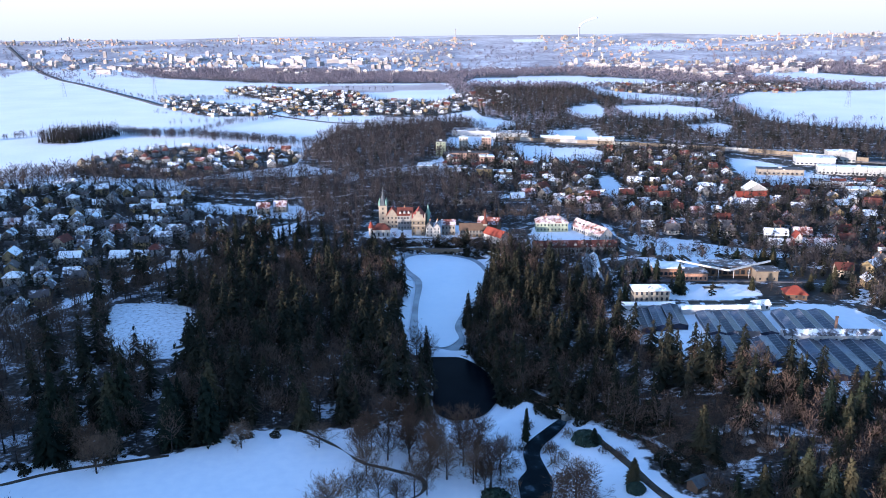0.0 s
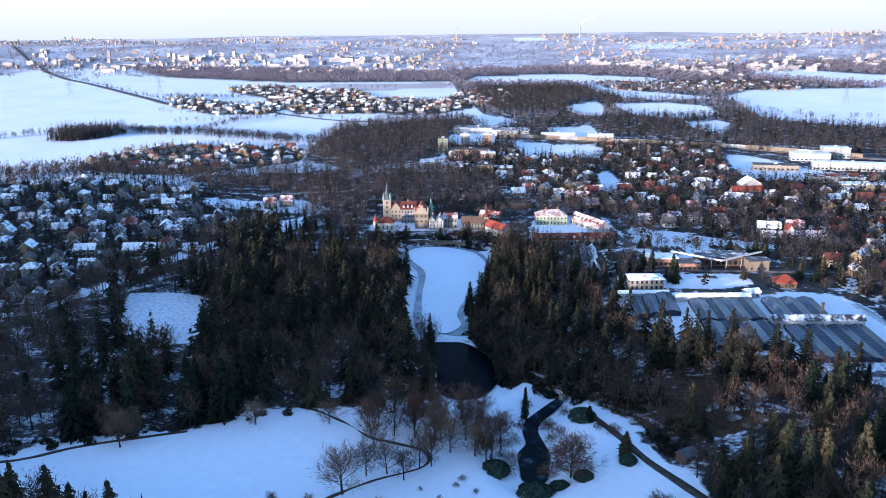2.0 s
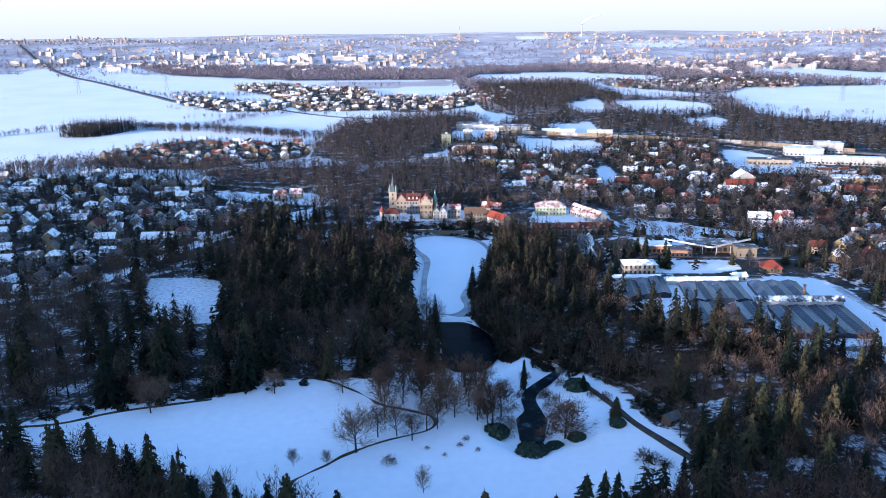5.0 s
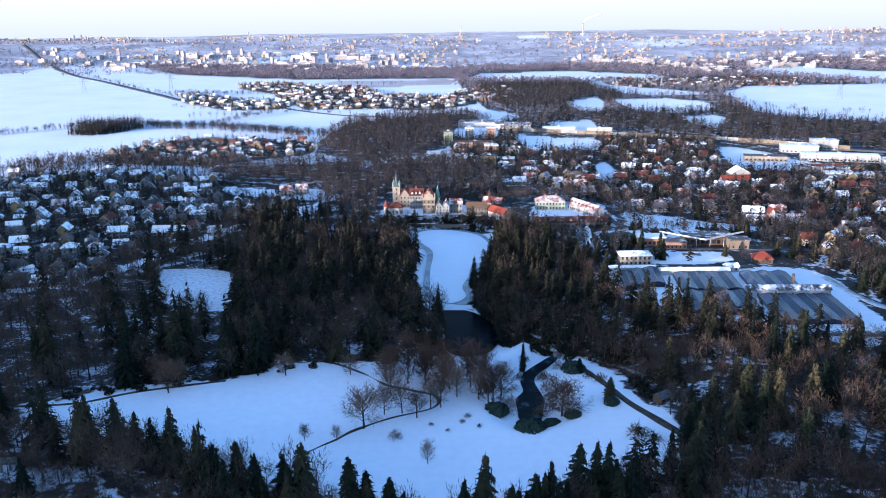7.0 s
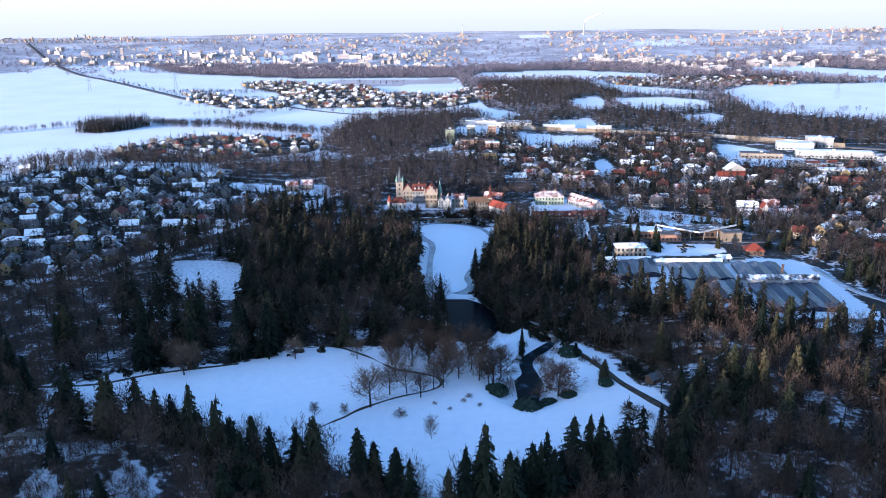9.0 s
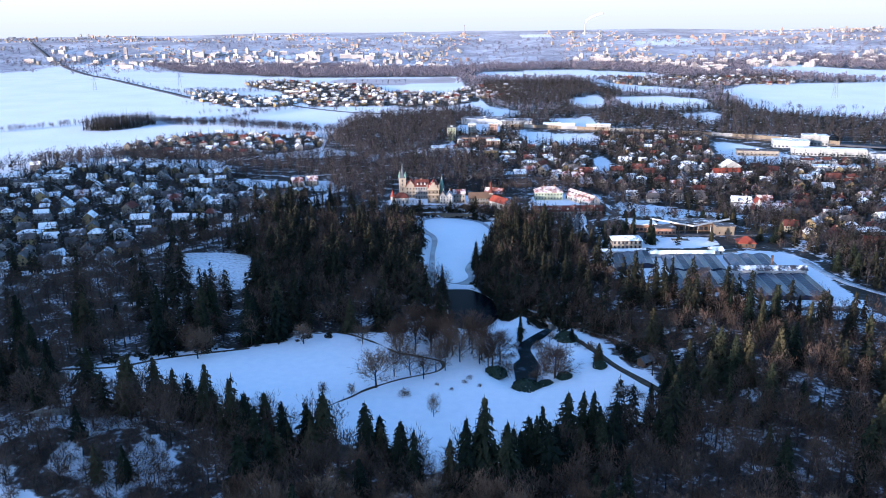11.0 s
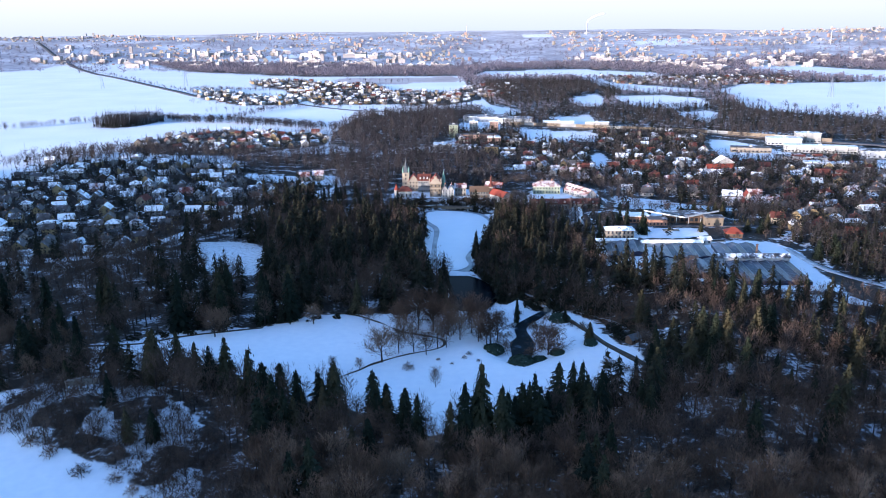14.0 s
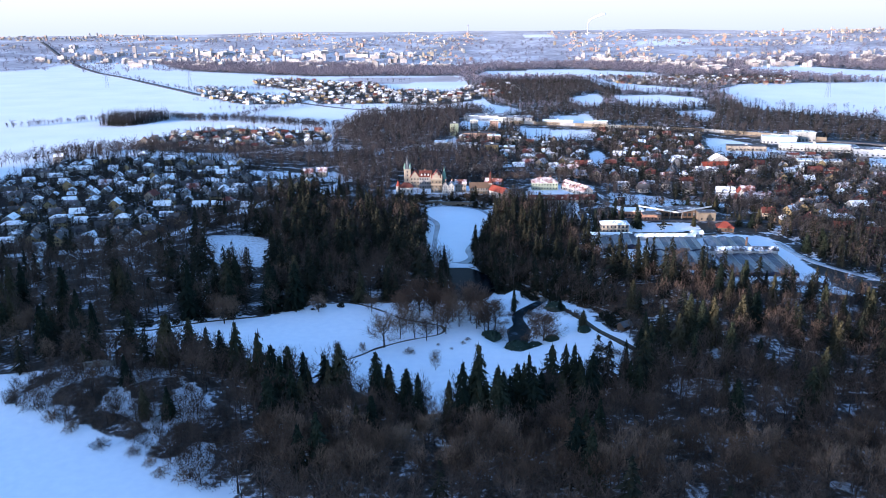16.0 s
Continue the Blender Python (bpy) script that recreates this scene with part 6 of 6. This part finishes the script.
hedgerow([(300, 1500), (360, 1420), (440, 1330), (420, 1240)], 8, 70, (0.4, 0.7), "trees along the far field", 16)

r3 = np.random.default_rng(78)
bank_firs, bank_bare = [], []
for poly, share in ((BANKS[1], 0.6), (BANKS[2], 0.5), (BANKS[4], 0.35), (BANKS[3], 0.5), (BANKS[0], 0.12)):
    for x, y in scatter(poly, 6.0, r3, out=TREES_OUT):
        s = r3.uniform(0.45, 0.9)
        (bank_firs if r3.uniform() < share else bank_bare).append((x, y, int(r3.integers(0, 3)), s * (0.6 if y > 470 else 1), s))
forest("bank_conifers", bank_firs, [cone_template(i, LIGHT_CONIFERS) for i in range(3)], ["bark", "forest_needles"], "dark conifers leaning over the pond's banks", "trees", r3)
forest("bank_trees", bank_bare, [cone_template(i, LIGHT_BARE) for i in range(3)], ["bark", "forest_twigs"], "bare trees on the pond's banks", "trees", r3)

def beech_crown():
    """A full round crown of small dead leaves in many clumps."""
    r = np.random.default_rng(170)
    v, f = [], []
    for k in range(1300):
        a, e = r.uniform(0, 6.283), math.asin(r.uniform(-0.75, 1.0))
        d = Vector((math.cos(a) * math.cos(e) * 5.6, math.sin(a) * math.cos(e) * 5.6, math.sin(e) * 6.2))
        p = d * r.uniform(0.55, 1.0) * (1 + 0.28 * noise.noise(d * 0.45)) + Vector((0, 0, 7.2))
        s, t = Vector((r.normal(), r.normal(), r.normal())) * 0.2, Vector((r.normal(), r.normal(), r.normal())) * 0.24
        n = len(v)
        v += [tuple(p - s), tuple(p + s), tuple(p + t)]
        f.append((n, n + 1, n + 2))
    return np.array(v), np.array(f)


MEADOW_TREES = [(-75, 241, 0.6, 0.8), (-117.4, 225, 0.85, 0.9), (-124, 233, 0.8, 0.8), (-114.8, 230, 0.75, 0.8), (-37.7, 197.6, 1.0, 1.3), (-48.7, 241.5, 0.55, 0.8), (-31.5, 207.8, 0.75, 0.8), (-19.4, 205.5, 0.7, 0.7), (-25, 209, 0.8, 0.8),
                (-14.8, 212, 0.85, 0.75), (-11, 213.5, 0.85, 0.7), (-5.1, 222, 0.8, 0.8), (3.1, 219.7, 0.8, 0.75), (6.6, 216, 0.75, 0.8), (-8.2, 228.5, 0.85, 0.9), (-30.7, 224, 0.7, 0.8), (-34.5, 239, 0.7, 0.7), (-14, 174.6, 0.55, 0.42),
                (-57, 189, 0.4, 0.35), (-46, 189, 0.38, 0.32), (-100, 172, 0.7, 0.55), (43, 152, 0.85, 0.9), (-36, 131, 0.75, 0.9), (-80, 163, 0.6, 0.8)]
plant_things("meadow_tree", ROUND, "bark", "twigs", "leafless tree standing alone on the snowy meadow", "tree", "trees of the meadow",
             [(x, y, i % 3, s, w * 1.1) for i, (x, y, s, w) in enumerate(MEADOW_TREES)])
r0 = np.random.default_rng(77)
ALDERS = [(x, y, int(r0.integers(0, 3)), r0.uniform(0.7, 0.95), r0.uniform(0.85, 1.1)) for x, y in scatter([(-40, 240), (-30, 228), (-12, 222), (-6, 230), (-8, 250), (-24, 256)], 8.0, r0, out=TREES_OUT)]
ALDERS += [(x, y, i % 3, 0.88 + 0.05 * (i % 3), 1.05) for i, (x, y) in enumerate(((0, 230), (4, 225), (8.5, 221), (5, 238), (12, 229), (-1, 240)))]
plant_things("alder_tree", ROUND, "bark", "brown_twigs", "leafless brown alder beside the creek", "tree", "alders by the creek", ALDERS)
plant_things("beech_tree", [(ROUND[0][0], (np.concatenate([ROUND[0][1][0], beech_crown()[0]]), np.concatenate([ROUND[0][1][1], beech_crown()[1] + len(ROUND[0][1][0])])))], "bark", "brown_twigs", "round bushy tree with reddish brown twigs and dead leaves", "tree", "", [(33.5, 211, 0, 0.95, 1.4)])
plant_things("small_pine", CONIFERS, "bark", "needles", "small dark pine on the snowy meadow", "tree", "small meadow conifers",
             [(52, 218, 1, 0.42, 0.6), (22, 253, 3, 0.62, 0.55), (44, 243, 3, 0.3, 0.6), (-13, 262, 3, 0.55, 0.6), (-17, 258, 3, 0.5, 0.55)])


plant_things("garden_conifer", CONIFERS, "bark", "needles", "dark conifer standing beside the institute", "tree", "conifers round the institute",
             [(108, 384, 0, 0.75, 0.7), (109, 381, 1, 0.6, 0.6), (80, 377, 1, 0.5, 0.6), (98, 408, 0, 0.5, 0.6), (102, 405, 1, 0.55, 0.6), (95, 403, 0, 0.45, 0.55), (106, 452, 2, 0.3, 0.6), (112, 458, 2, 0.28, 0.6), (154, 436, 2, 0.4, 0.75),
              (162, 430, 2, 0.35, 0.6), (168, 434, 2, 0.42, 0.7), (174, 436, 2, 0.45, 0.75), (171, 428, 0, 0.4, 0.6), (88, 398, 0, 0.45, 0.5), (84, 404, 1, 0.5, 0.5), (74, 392, 0, 0.55, 0.6), (70, 400, 1, 0.5, 0.6), (66, 388, 0, 0.55, 0.6),
              (118, 440, 2, 0.2, 0.5), (176, 390, 0, 0.4, 0.6), (183, 385, 2, 0.45, 0.7), (190, 395, 0, 0.5, 0.7), (146, 388, 1, 0.35, 0.5), (196, 330, 2, 0.55, 0.8), (203, 322, 0, 0.6, 0.8), (208, 338, 2, 0.6, 0.9), (214, 326, 0, 0.55, 0.8)])


def evergreen_shrub(x, y, wide, tall, seed, label, mat="evergreen_leaves"):
    """A low dome of leafy sprays."""
    r = np.random.default_rng(seed)
    v, f = [], []
    n = 420
    for i in range(n):
        a, e = r.uniform(0, 6.283), math.asin(r.uniform(0.0, 1.0))
        k = r.uniform(0.72, 1.03)
        d = Vector((math.cos(a) * math.cos(e), math.sin(a) * math.cos(e), math.sin(e)))
        p = Vector((d.x * wide * k, d.y * wide * k, d.z * tall * k))
        u = d.orthogonal().normalized()
        w = d.cross(u)
        t = r.uniform(0, 6.283)
        size = 0.14 * wide + 0.15
        for g in range(2):
            q = u * math.cos(t + g * 1.7) + w * math.sin(t + g * 1.7)
            o = len(v)
            v += [tuple(p + q * size), tuple(p - q * size * 0.5 + d * size * 0.5), tuple(p + d.cross(q) * size - d * size * 0.3)]
            f += [(o, o + 1, o + 2)]
    ob = thing("shrub", at_ground(x, y), label, "shrub", "shrubs of the meadow")
    part("foliage", tri_mesh("foliage", v, f, [mat]), None, ob)
    part("stem", Shape().tapered(0, 0, [(-0.5, 0.25), (tall * 0.7, 0.1)], 5), "bark", ob)


evergreen_shrub(21.2, 199, 6.0, 3.4, 1, "broad dark evergreen shrub beside the stream")
evergreen_shrub(9.5, 214, 5.0, 3.0, 2, "dark evergreen shrub on the stream bank")
evergreen_shrub(29.5, 205, 3.6, 2.0, 3, "low dark shrub under the beech")
evergreen_shrub(42, 246, 5.0, 3.2, 4, "dark evergreen shrub by the path")
evergreen_shrub(-104, 178, 7.5, 5.0, 5, "broad dark evergreen thicket at the meadow's edge", "frosted_needles")
evergreen_shrub(-96, 174, 5.0, 4.2, 6, "broad dark evergreen thicket at the meadow's edge", "frosted_needles")
evergreen_shrub(37, 207, 3.4, 1.8, 8, "low dark evergreen beside the round tree")
evergreen_shrub(52, 214, 3.0, 2.4, 7, "round shrub under the pine")


def twiggy_shrub(x, y, s, seed):
    ob = thing("bare_shrub", at_ground(x, y) @ Matrix.Scale(s, 4), "leafless twiggy shrub in the snow", "shrub", "bare shrubs of the meadow")
    v, f = SHRUBS[seed % 3]
    part("twig_crown", tri_mesh("twig_crown", v, f, ["twigs"]), None, ob)
    part("stem", Shape().tapered(0, 0, [(-0.4, 0.12), (0.8, 0.06)], 5), "bark", ob)


for i, (x, y, s) in enumerate(((20, 247, 1.2), (29.5, 246, 1.4), (30, 237, 1.3), (17.5, 236, 1.1), (31, 227, 1.5), (15.5, 224, 1.5), (31, 219, 1.6), (23, 262, 1.3), (37, 256, 1.4), (14, 217, 1.6), (-3, 202, 0.6), (3, 199, 0.5), (-8, 196, 0.45), (-26, 191, 1.3), (56, 191, 1.6), (59, 189, 1.5), (62, 186, 1.2), (51, 234, 1.4), (47, 238, 1.2), (26, 215, 1.6), (36, 216, 1.4), (-1, 206, 0.7), (-14, 200, 0.5), (4, 232, 1.3), (12, 225, 1.2), (14, 232, 1.3),
                              (30, 246, 1.5), (33, 240, 1.3), (37, 232, 1.4), (-140, 120, 1.5), (-125, 110, 1.6), (-112, 106, 1.4), (-104, 100, 1.2), (-150, 126, 1.5), (-108, 60, 1.8), (-90, 92, 1.7), (-98, 94, 1.4))):
    twiggy_shrub(x, y, s, i)

def dome(seed, n=150):
    """A rounded evergreen bush of one unit's radius, as loose leafy sprays."""
    r = np.random.default_rng(seed)
    v, f = [], []
    for i in range(n):
        a, e = r.uniform(0, 6.283), math.asin(r.uniform(0.0, 1.0))
        d = Vector((math.cos(a) * math.cos(e), math.sin(a) * math.cos(e), math.sin(e)))
        p = d * r.uniform(0.7, 1.08)
        u = d.orthogonal().normalized()
        w = d.cross(u)
        t = r.uniform(0, 6.283)
        q = u * math.cos(t) + w * math.sin(t)
        o = len(v)
        v += [tuple(p + q * 0.24), tuple(p - q * 0.12 + d * 0.12), tuple(p + d.cross(q) * 0.24 - d * 0.08)]
        f += [(o, o + 1, o + 2)]
    return np.array(v), np.array(f)


DOMES = [[(dome(200 + i), 0)] for i in range(3)]
r4 = np.random.default_rng(99)
thickets = []
for poly, gap, big in (([(-66, 484), (34, 476), (34, 500), (-60, 502)], 4.6, 1.8), (BANKS[4], 4.6, 2.6), (BANKS[3], 4.2, 2.2), (BANKS[1], 5.5, 2.6), (BANKS[2], 4.5, 2.4), (BANKS[0], 4.2, 1.9), ([(13, 274), (18, 290), (13, 306), (4, 316), (12, 324), (24, 310), (28, 290), (22, 276)], 4.6, 2.4),
                       ([(60, 246), (66, 214), (78, 200), (70, 180), (84, 178), (88, 206), (76, 240)], 5.0, 2.4), ([(-42, 254), (-28, 264), (-15, 272), (-15, 262), (-26, 252)], 4.5, 2.2), ([(-160, 218), (-98, 238), (-44, 255), (-44, 260), (-98, 244), (-160, 226)], 5, 2.0)):
    for x, y in scatter(poly, gap, r4, out=TREES_OUT):
        k = big * r4.uniform(0.5, 1.25)
        thickets.append((x, y, int(r4.integers(0, 3)), k * r4.uniform(0.7, 1.2), k))
forest("evergreen_thicket", thickets, DOMES, ["forest_needles"], "dark evergreen bushes along banks and wood edges", "bushes", r4)
brush = [(x, y, int(r4.integers(0, 3)), r4.uniform(0.5, 1.2), r4.uniform(0.7, 1.3)) for x, y in scatter(KNOLL, 3.0, r4)]
forest("bramble_brush", brush, [[((v[:330], f[:110]), 0)] for v, f in SHRUBS], ["brown_twigs"], "reddish brown brush on the wooded knoll", "bushes", r4)

# stubble of tall dry plants in the glade
spots = [(x, y, 0, 0.25, 0.3) for x, y in scatter(GLADE, 2.6, np.random.default_rng(8))]
forest("dry_plants", spots, [[((SHRUBS[0][0][:60], SHRUBS[0][1][:20]), 0)]], ["reed"], "dry plant stalks standing in the snowy glade", "plants", rng)
r1 = np.random.default_rng(9)
under = [(x, y, int(r1.integers(0, 3)), r1.uniform(1.0, 2.0), r1.uniform(0.8, 1.5)) for x, y in scatter(SLOPE, 3.9, r1)] + [(x, y, int(r1.integers(0, 3)), r1.uniform(0.4, 0.9), r1.uniform(0.5, 1.0)) for x, y in scatter(WOOD_FRONT, 10.0, r1)]
forest("undergrowth", under, [[((v[:390], f[:130]), 0)] for v, f in SHRUBS], ["forest_twigs"], "leafless undergrowth on the snowy slope", "bushes", rng)


# ---------------- bridge, rocks, pavilion, masts ----------------
def build_bridge():
    b = thing("foot_bridge", Matrix.Translation((32.5, 274, -1.2)) @ Matrix.Rotation(radians(-42), 4, "Z"), "wooden footbridge with snow on its deck and rails", "bridge")
    part("deck", box_shape(-7, -1.3, -0.35, 7, 1.3, 0.0), "timber", b)
    part("snow_cover", box_shape(-6.9, -1.1, 0.004, 6.9, 1.1, 0.16), "snow", b)
    for sy in (-1.35, 1.35):
        part("handrail", box_shape(-7, sy - 0.09, 1.0, 7, sy + 0.09, 1.16), "timber", b)
        part("handrail", box_shape(-7, sy - 0.06, 0.5, 7, sy + 0.06, 0.62), "timber", b)
        post = box_shape(-0.1, sy - 0.1, -0.3, 0.1, sy + 0.1, 1.1).mesh("post", "timber")
        for k in range(8):
            part("post", post, None, b).location = (-7 + 2 * k, 0, 0)
    for sx in (-7.6, 7.6):
        part("abutment", box_shape(sx - 0.9, -2.0, -3.5, sx + 0.9, 2.0, -0.02), "stone_wall", b)
    w = thing("weir", Matrix.Translation((-6, 329.5, -3.2)) @ Matrix.Rotation(radians(-25), 4, "Z"), "low stone weir between the two ponds", "weir")
    part("sill", box_shape(-9, -1.2, -1.5, 9, 1.2, 0.5), "stone_wall", w)
    part("snow_cover", box_shape(-9, -1.1, 0.504, 9, 1.1, 0.8), "snow", w)


def boulder(x, y, s, seed):
    bm = bmesh.new()
    bmesh.ops.create_icosphere(bm, subdivisions=2, radius=1.0)
    for v in bm.verts:
        v.co *= 1 + 0.5 * noise.noise(v.co * 1.3 + Vector((seed, 0, 0)))
        v.co.z *= 0.65
    me = bpy.data.meshes.new("boulder")
    bm.to_mesh(me)
    bm.free()
    me.materials.append(MATS["rock"])
    ob = new("boulder", me)
    ob.matrix_basis = Matrix.Translation((x, y, height(x, y) + 0.1 * s)) @ Matrix.Scale(s, 4)
    tagged(ob, "grey boulder with a cap of snow on the wooded knoll", "rock", "boulders on the knoll")


def build_pavilion():
    p = thing("stone_pavilion", at_ground(-148, 161, 10, -0.2), "small pale stone lookout among spruces", "pavilion")
    part("base", box_shape(-6, -2.5, -1.5, 6, 2.5, 0.8), "stone_wall", p)
    part("snow_cover", box_shape(-5.8, -2.3, 0.804, 5.8, 2.3, 1.0), "snow", p)
    col = Shape().tapered(0, 0, [(0.8, 0.4), (4.2, 0.32)], 8).mesh("column", "stone_wall")
    for k in range(5):
        part("column", col, None, p).location = (-5 + 2.5 * k, -1.8, 0)
    part("back_wall", box_shape(-5.8, 1.6, 0.8, 5.8, 2.2, 3.4), "stone_wall", p)
    part("beam", box_shape(-5.8, -2.2, 4.204, 1.5, -1.4, 4.6), "stone_wall", p)


def pylon(x, y, h, turn=0.0):
    p = thing("power_pylon", at_ground(x, y, turn), "steel lattice power pylon in a snowy field", "pylon", "power pylons")
    leg = h * 0.11
    s = [(-1, -1), (1, -1), (1, 1), (-1, 1)]
    for a, b in s:
        part("leg", Shape().bar((a * leg, b * leg, -0.5), (a * leg * 0.16, b * leg * 0.16, h), 0.16), "metal_frame", p)
    br = Shape()
    for k in range(7):
        z0, z1 = h * k / 7, h * (k + 1) / 7
        q0, q1 = leg * (1 - 0.84 * k / 7), leg * (1 - 0.84 * (k + 1) / 7)
        for i in range(4):
            (a, b), (c, d) = s[i], s[(i + 1) % 4]
            br.bar((a * q0, b * q0, z0), (c * q1, d * q1, z1), 0.09, sides=3)
    part("bracing", br, "metal_frame", p)
    for z, w in ((0.72, 0.28), (0.85, 0.22), (0.96, 0.12)):
        part("cross_arm", Shape().bar((-h * w, 0, h * z), (0, 0, h * z + 0.6), 0.14).bar((h * w, 0, h * z), (0, 0, h * z + 0.6), 0.14).bar((-h * w, 0, h * z), (h * w, 0, h * z), 0.12), "metal_frame", p)


build_bridge()
build_pavilion()
hut = thing("garden_hut", at_ground(70, 213, 35), "small park hut with a weathered grey roof", "hut")
wing(hut, -2.6, -2.0, 2.6, 2.0, -1, 2.3, 3.8, "brown_boards", "slate", "x", rows=1, cols=2, win=(0.7, 0.8))
r2 = np.random.default_rng(12)
for k in range(34):
    boulder(r2.normal(97, 6), r2.normal(247, 7), r2.uniform(0.5, 2.2), k)
for x, y, h in ((-784, 1582, 30), (-618, 1620, 32), (615, 1306, 32), (-900, 1250, 30), (900, 1330, 30)):
    pylon(x, y, h, 30)


# ---------------- the city on the horizon ----------------
def build_city():
    r = np.random.default_rng(21)
    kinds = []
    for w, h in ((13, 10), (19, 12), (27, 11), (38, 12), (12, 16), (11, 20)):
        ob = thing("panel_building", Matrix.Identity(4), "pale prefabricated apartment block with rows of windows", "building", "apartment blocks of the city")
        part("wall", box_shape(-w / 2, -5, -12, w / 2, 5, h), "panel_facade", ob)
        part("roof", box_shape(-w / 2 - 0.3, -5.3, h + 0.004, w / 2 + 0.3, 5.3, h + 0.6), "snowy_roof", ob)
        part("roof_house", box_shape(-3, -2, h + 0.6, 3, 2, h + 3), "panel_facade", ob)
        kinds.append([ob, None])
    places = []
    for (x0, y0), (x1, y1), n, deep in (((-1480, 2640), (-1050, 2560), 26, 200), ((-1050, 2580), (-560, 2520), 56, 320), ((-560, 2500), (-180, 2390), 54, 330), ((-180, 2270), (-60, 2210), 8, 60),
                                        ((330, 2560), (520, 2330), 18, 120), ((470, 2330), (640, 1960), 46, 140), ((690, 2250), (960, 2230), 24, 120), ((960, 2320), (1350, 2300), 26, 140)):
        for k in range(n):
            t = (k + r.uniform()) / n
            places.append((x0 + t * (x1 - x0) + r.normal(0, 20), y0 + t * (y1 - y0) + r.uniform(-deep, deep)))
    for x, y in places:
        k = int(r.choice([0, 0, 1, 1, 1, 2, 2, 3, 3, 4, 5]))
        m = at_ground(x, y, float(r.choice([0, 0, 12, -15, 78, 90])) + r.uniform(-6, 6))
        if kinds[k][1] is None:
            kinds[k][1] = m
        else:
            copy_thing(kinds[k][0], m)
    for ob, m in kinds:
        ob.matrix_basis = m if m else at_ground(-700, 2500)
    verts, faces, index = [], [], []
    for i in range(4200):
        far = r.uniform() ** 1.15
        y = 2120 + 1450 * far
        x = r.uniform(-0.62, 0.58) * y
        if noise.noise((x / 330, y / 260, 5.0)) < 0.06 - 0.12 * far or (y < 2420 and -1010 < x < 330):
            continue
        w, d, h = r.uniform(5, 11), r.uniform(5, 8), r.uniform(3, 5.5) * (1 + 1.6 * (r.uniform() < 0.12))
        a = r.uniform(-0.4, 0.4) + (1.57 if r.uniform() < 0.3 else 0)
        c, s = math.cos(a), math.sin(a)
        z = height(x, y)
        o = len(verts)
        for sz in (-3, h):
            for px, py in ((-w / 2, -d / 2), (w / 2, -d / 2), (w / 2, d / 2), (-w / 2, d / 2)):
                verts.append((x + c * px - s * py, y + s * px + c * py, z + sz))
        faces += [tuple(o + q for q in f) for f in ((0, 1, 5, 4), (1, 2, 6, 5), (2, 3, 7, 6), (3, 0, 4, 7), (4, 5, 6, 7))]
        wall = int(r.integers(0, 4))
        index += [wall] * 4 + [4]
    me = bpy.data.meshes.new("city_houses")
    me.from_pydata(verts, [], faces)
    for m in ("white_render", "cream_render", "grey_render", "pink_render", "snowy_roof"):
        me.materials.append(MATS[m])
    me.polygons.foreach_set("material_index", index)
    tagged(new("city_houses", me), "countless pale houses of the distant city", "houses", kind="stuff")
    spots = []
    for i in range(2900):
        far = r.uniform()
        y = 2080 + 1200 * far
        x = r.uniform(-0.66, 0.62) * y
        if noise.noise((x / 260, y / 180, 9.0)) < -0.2:
            continue
        s = r.uniform(0.45, 0.85)
        spots.append((x, y, int(r.integers(0, 3)), s, r.uniform(0.8, 1.8)))
    forest("city_trees", spots, [cone_template(i, TINY_BARE) for i in range(3)], ["bark", "hazed_twigs"], "bare trees among the distant city, coloured pale with haze", "trees", r)
    for x, y, h, rad in ((480, 3420, 48, 3.5), (-870, 3200, 36, 2.5), (-30, 3600, 40, 2.5), (1240, 2800, 45, 2.0)):
        c = thing("power_station_chimney", at_ground(x, y), "tall pale industrial chimney in the distant city", "chimney", "chimneys of the city")
        part("shaft", Shape().tapered(0, 0, [(-10, rad), (h, rad * 0.6)], 12), "concrete", c)
        part("rim", Shape().tapered(0, 0, [(h + 0.01, rad * 0.75), (h + 2, rad * 0.75)], 12), "red_tiles", c)


build_city()


def build_plume():
    """A thin white steam plume drifting off the tallest chimney."""
    r = np.random.default_rng(4)
    bm = bmesh.new()
    for k in range(16):
        t = k / 15
        m = Matrix.Translation((3 + 62 * t ** 1.3, 0, 3 + 34 * t ** 0.7 + r.uniform(-1, 1))) @ Matrix.Diagonal((4.0 + 6 * t, 3.0 + 2 * t, 1.8 + 2.2 * t, 1))
        bmesh.ops.create_icosphere(bm, subdivisions=2, radius=1.0, matrix=m)
    for v in bm.verts:
        v.co += Vector((1, 0.5, 0.8)) * noise.noise(v.co * 0.25) * 2
    me = bpy.data.meshes.new("steam_plume")
    bm.to_mesh(me)
    bm.free()
    me.materials.append(MATS["snow"])
    me.shade_smooth()
    ob = new("steam_plume", me)
    ob.matrix_basis = at_ground(480, 3420, 0, 49)
    tagged(ob, "white steam plume drifting from a distant chimney", "steam", kind="stuff")


build_plume()

# ---------------- the plan brought to true size ----------------
for ob in scene.objects:
    if ob.parent is None and ob.type in ("MESH", "EMPTY"):
        ob.matrix_basis = Matrix.Scale(UNIT, 4) @ ob.matrix_basis
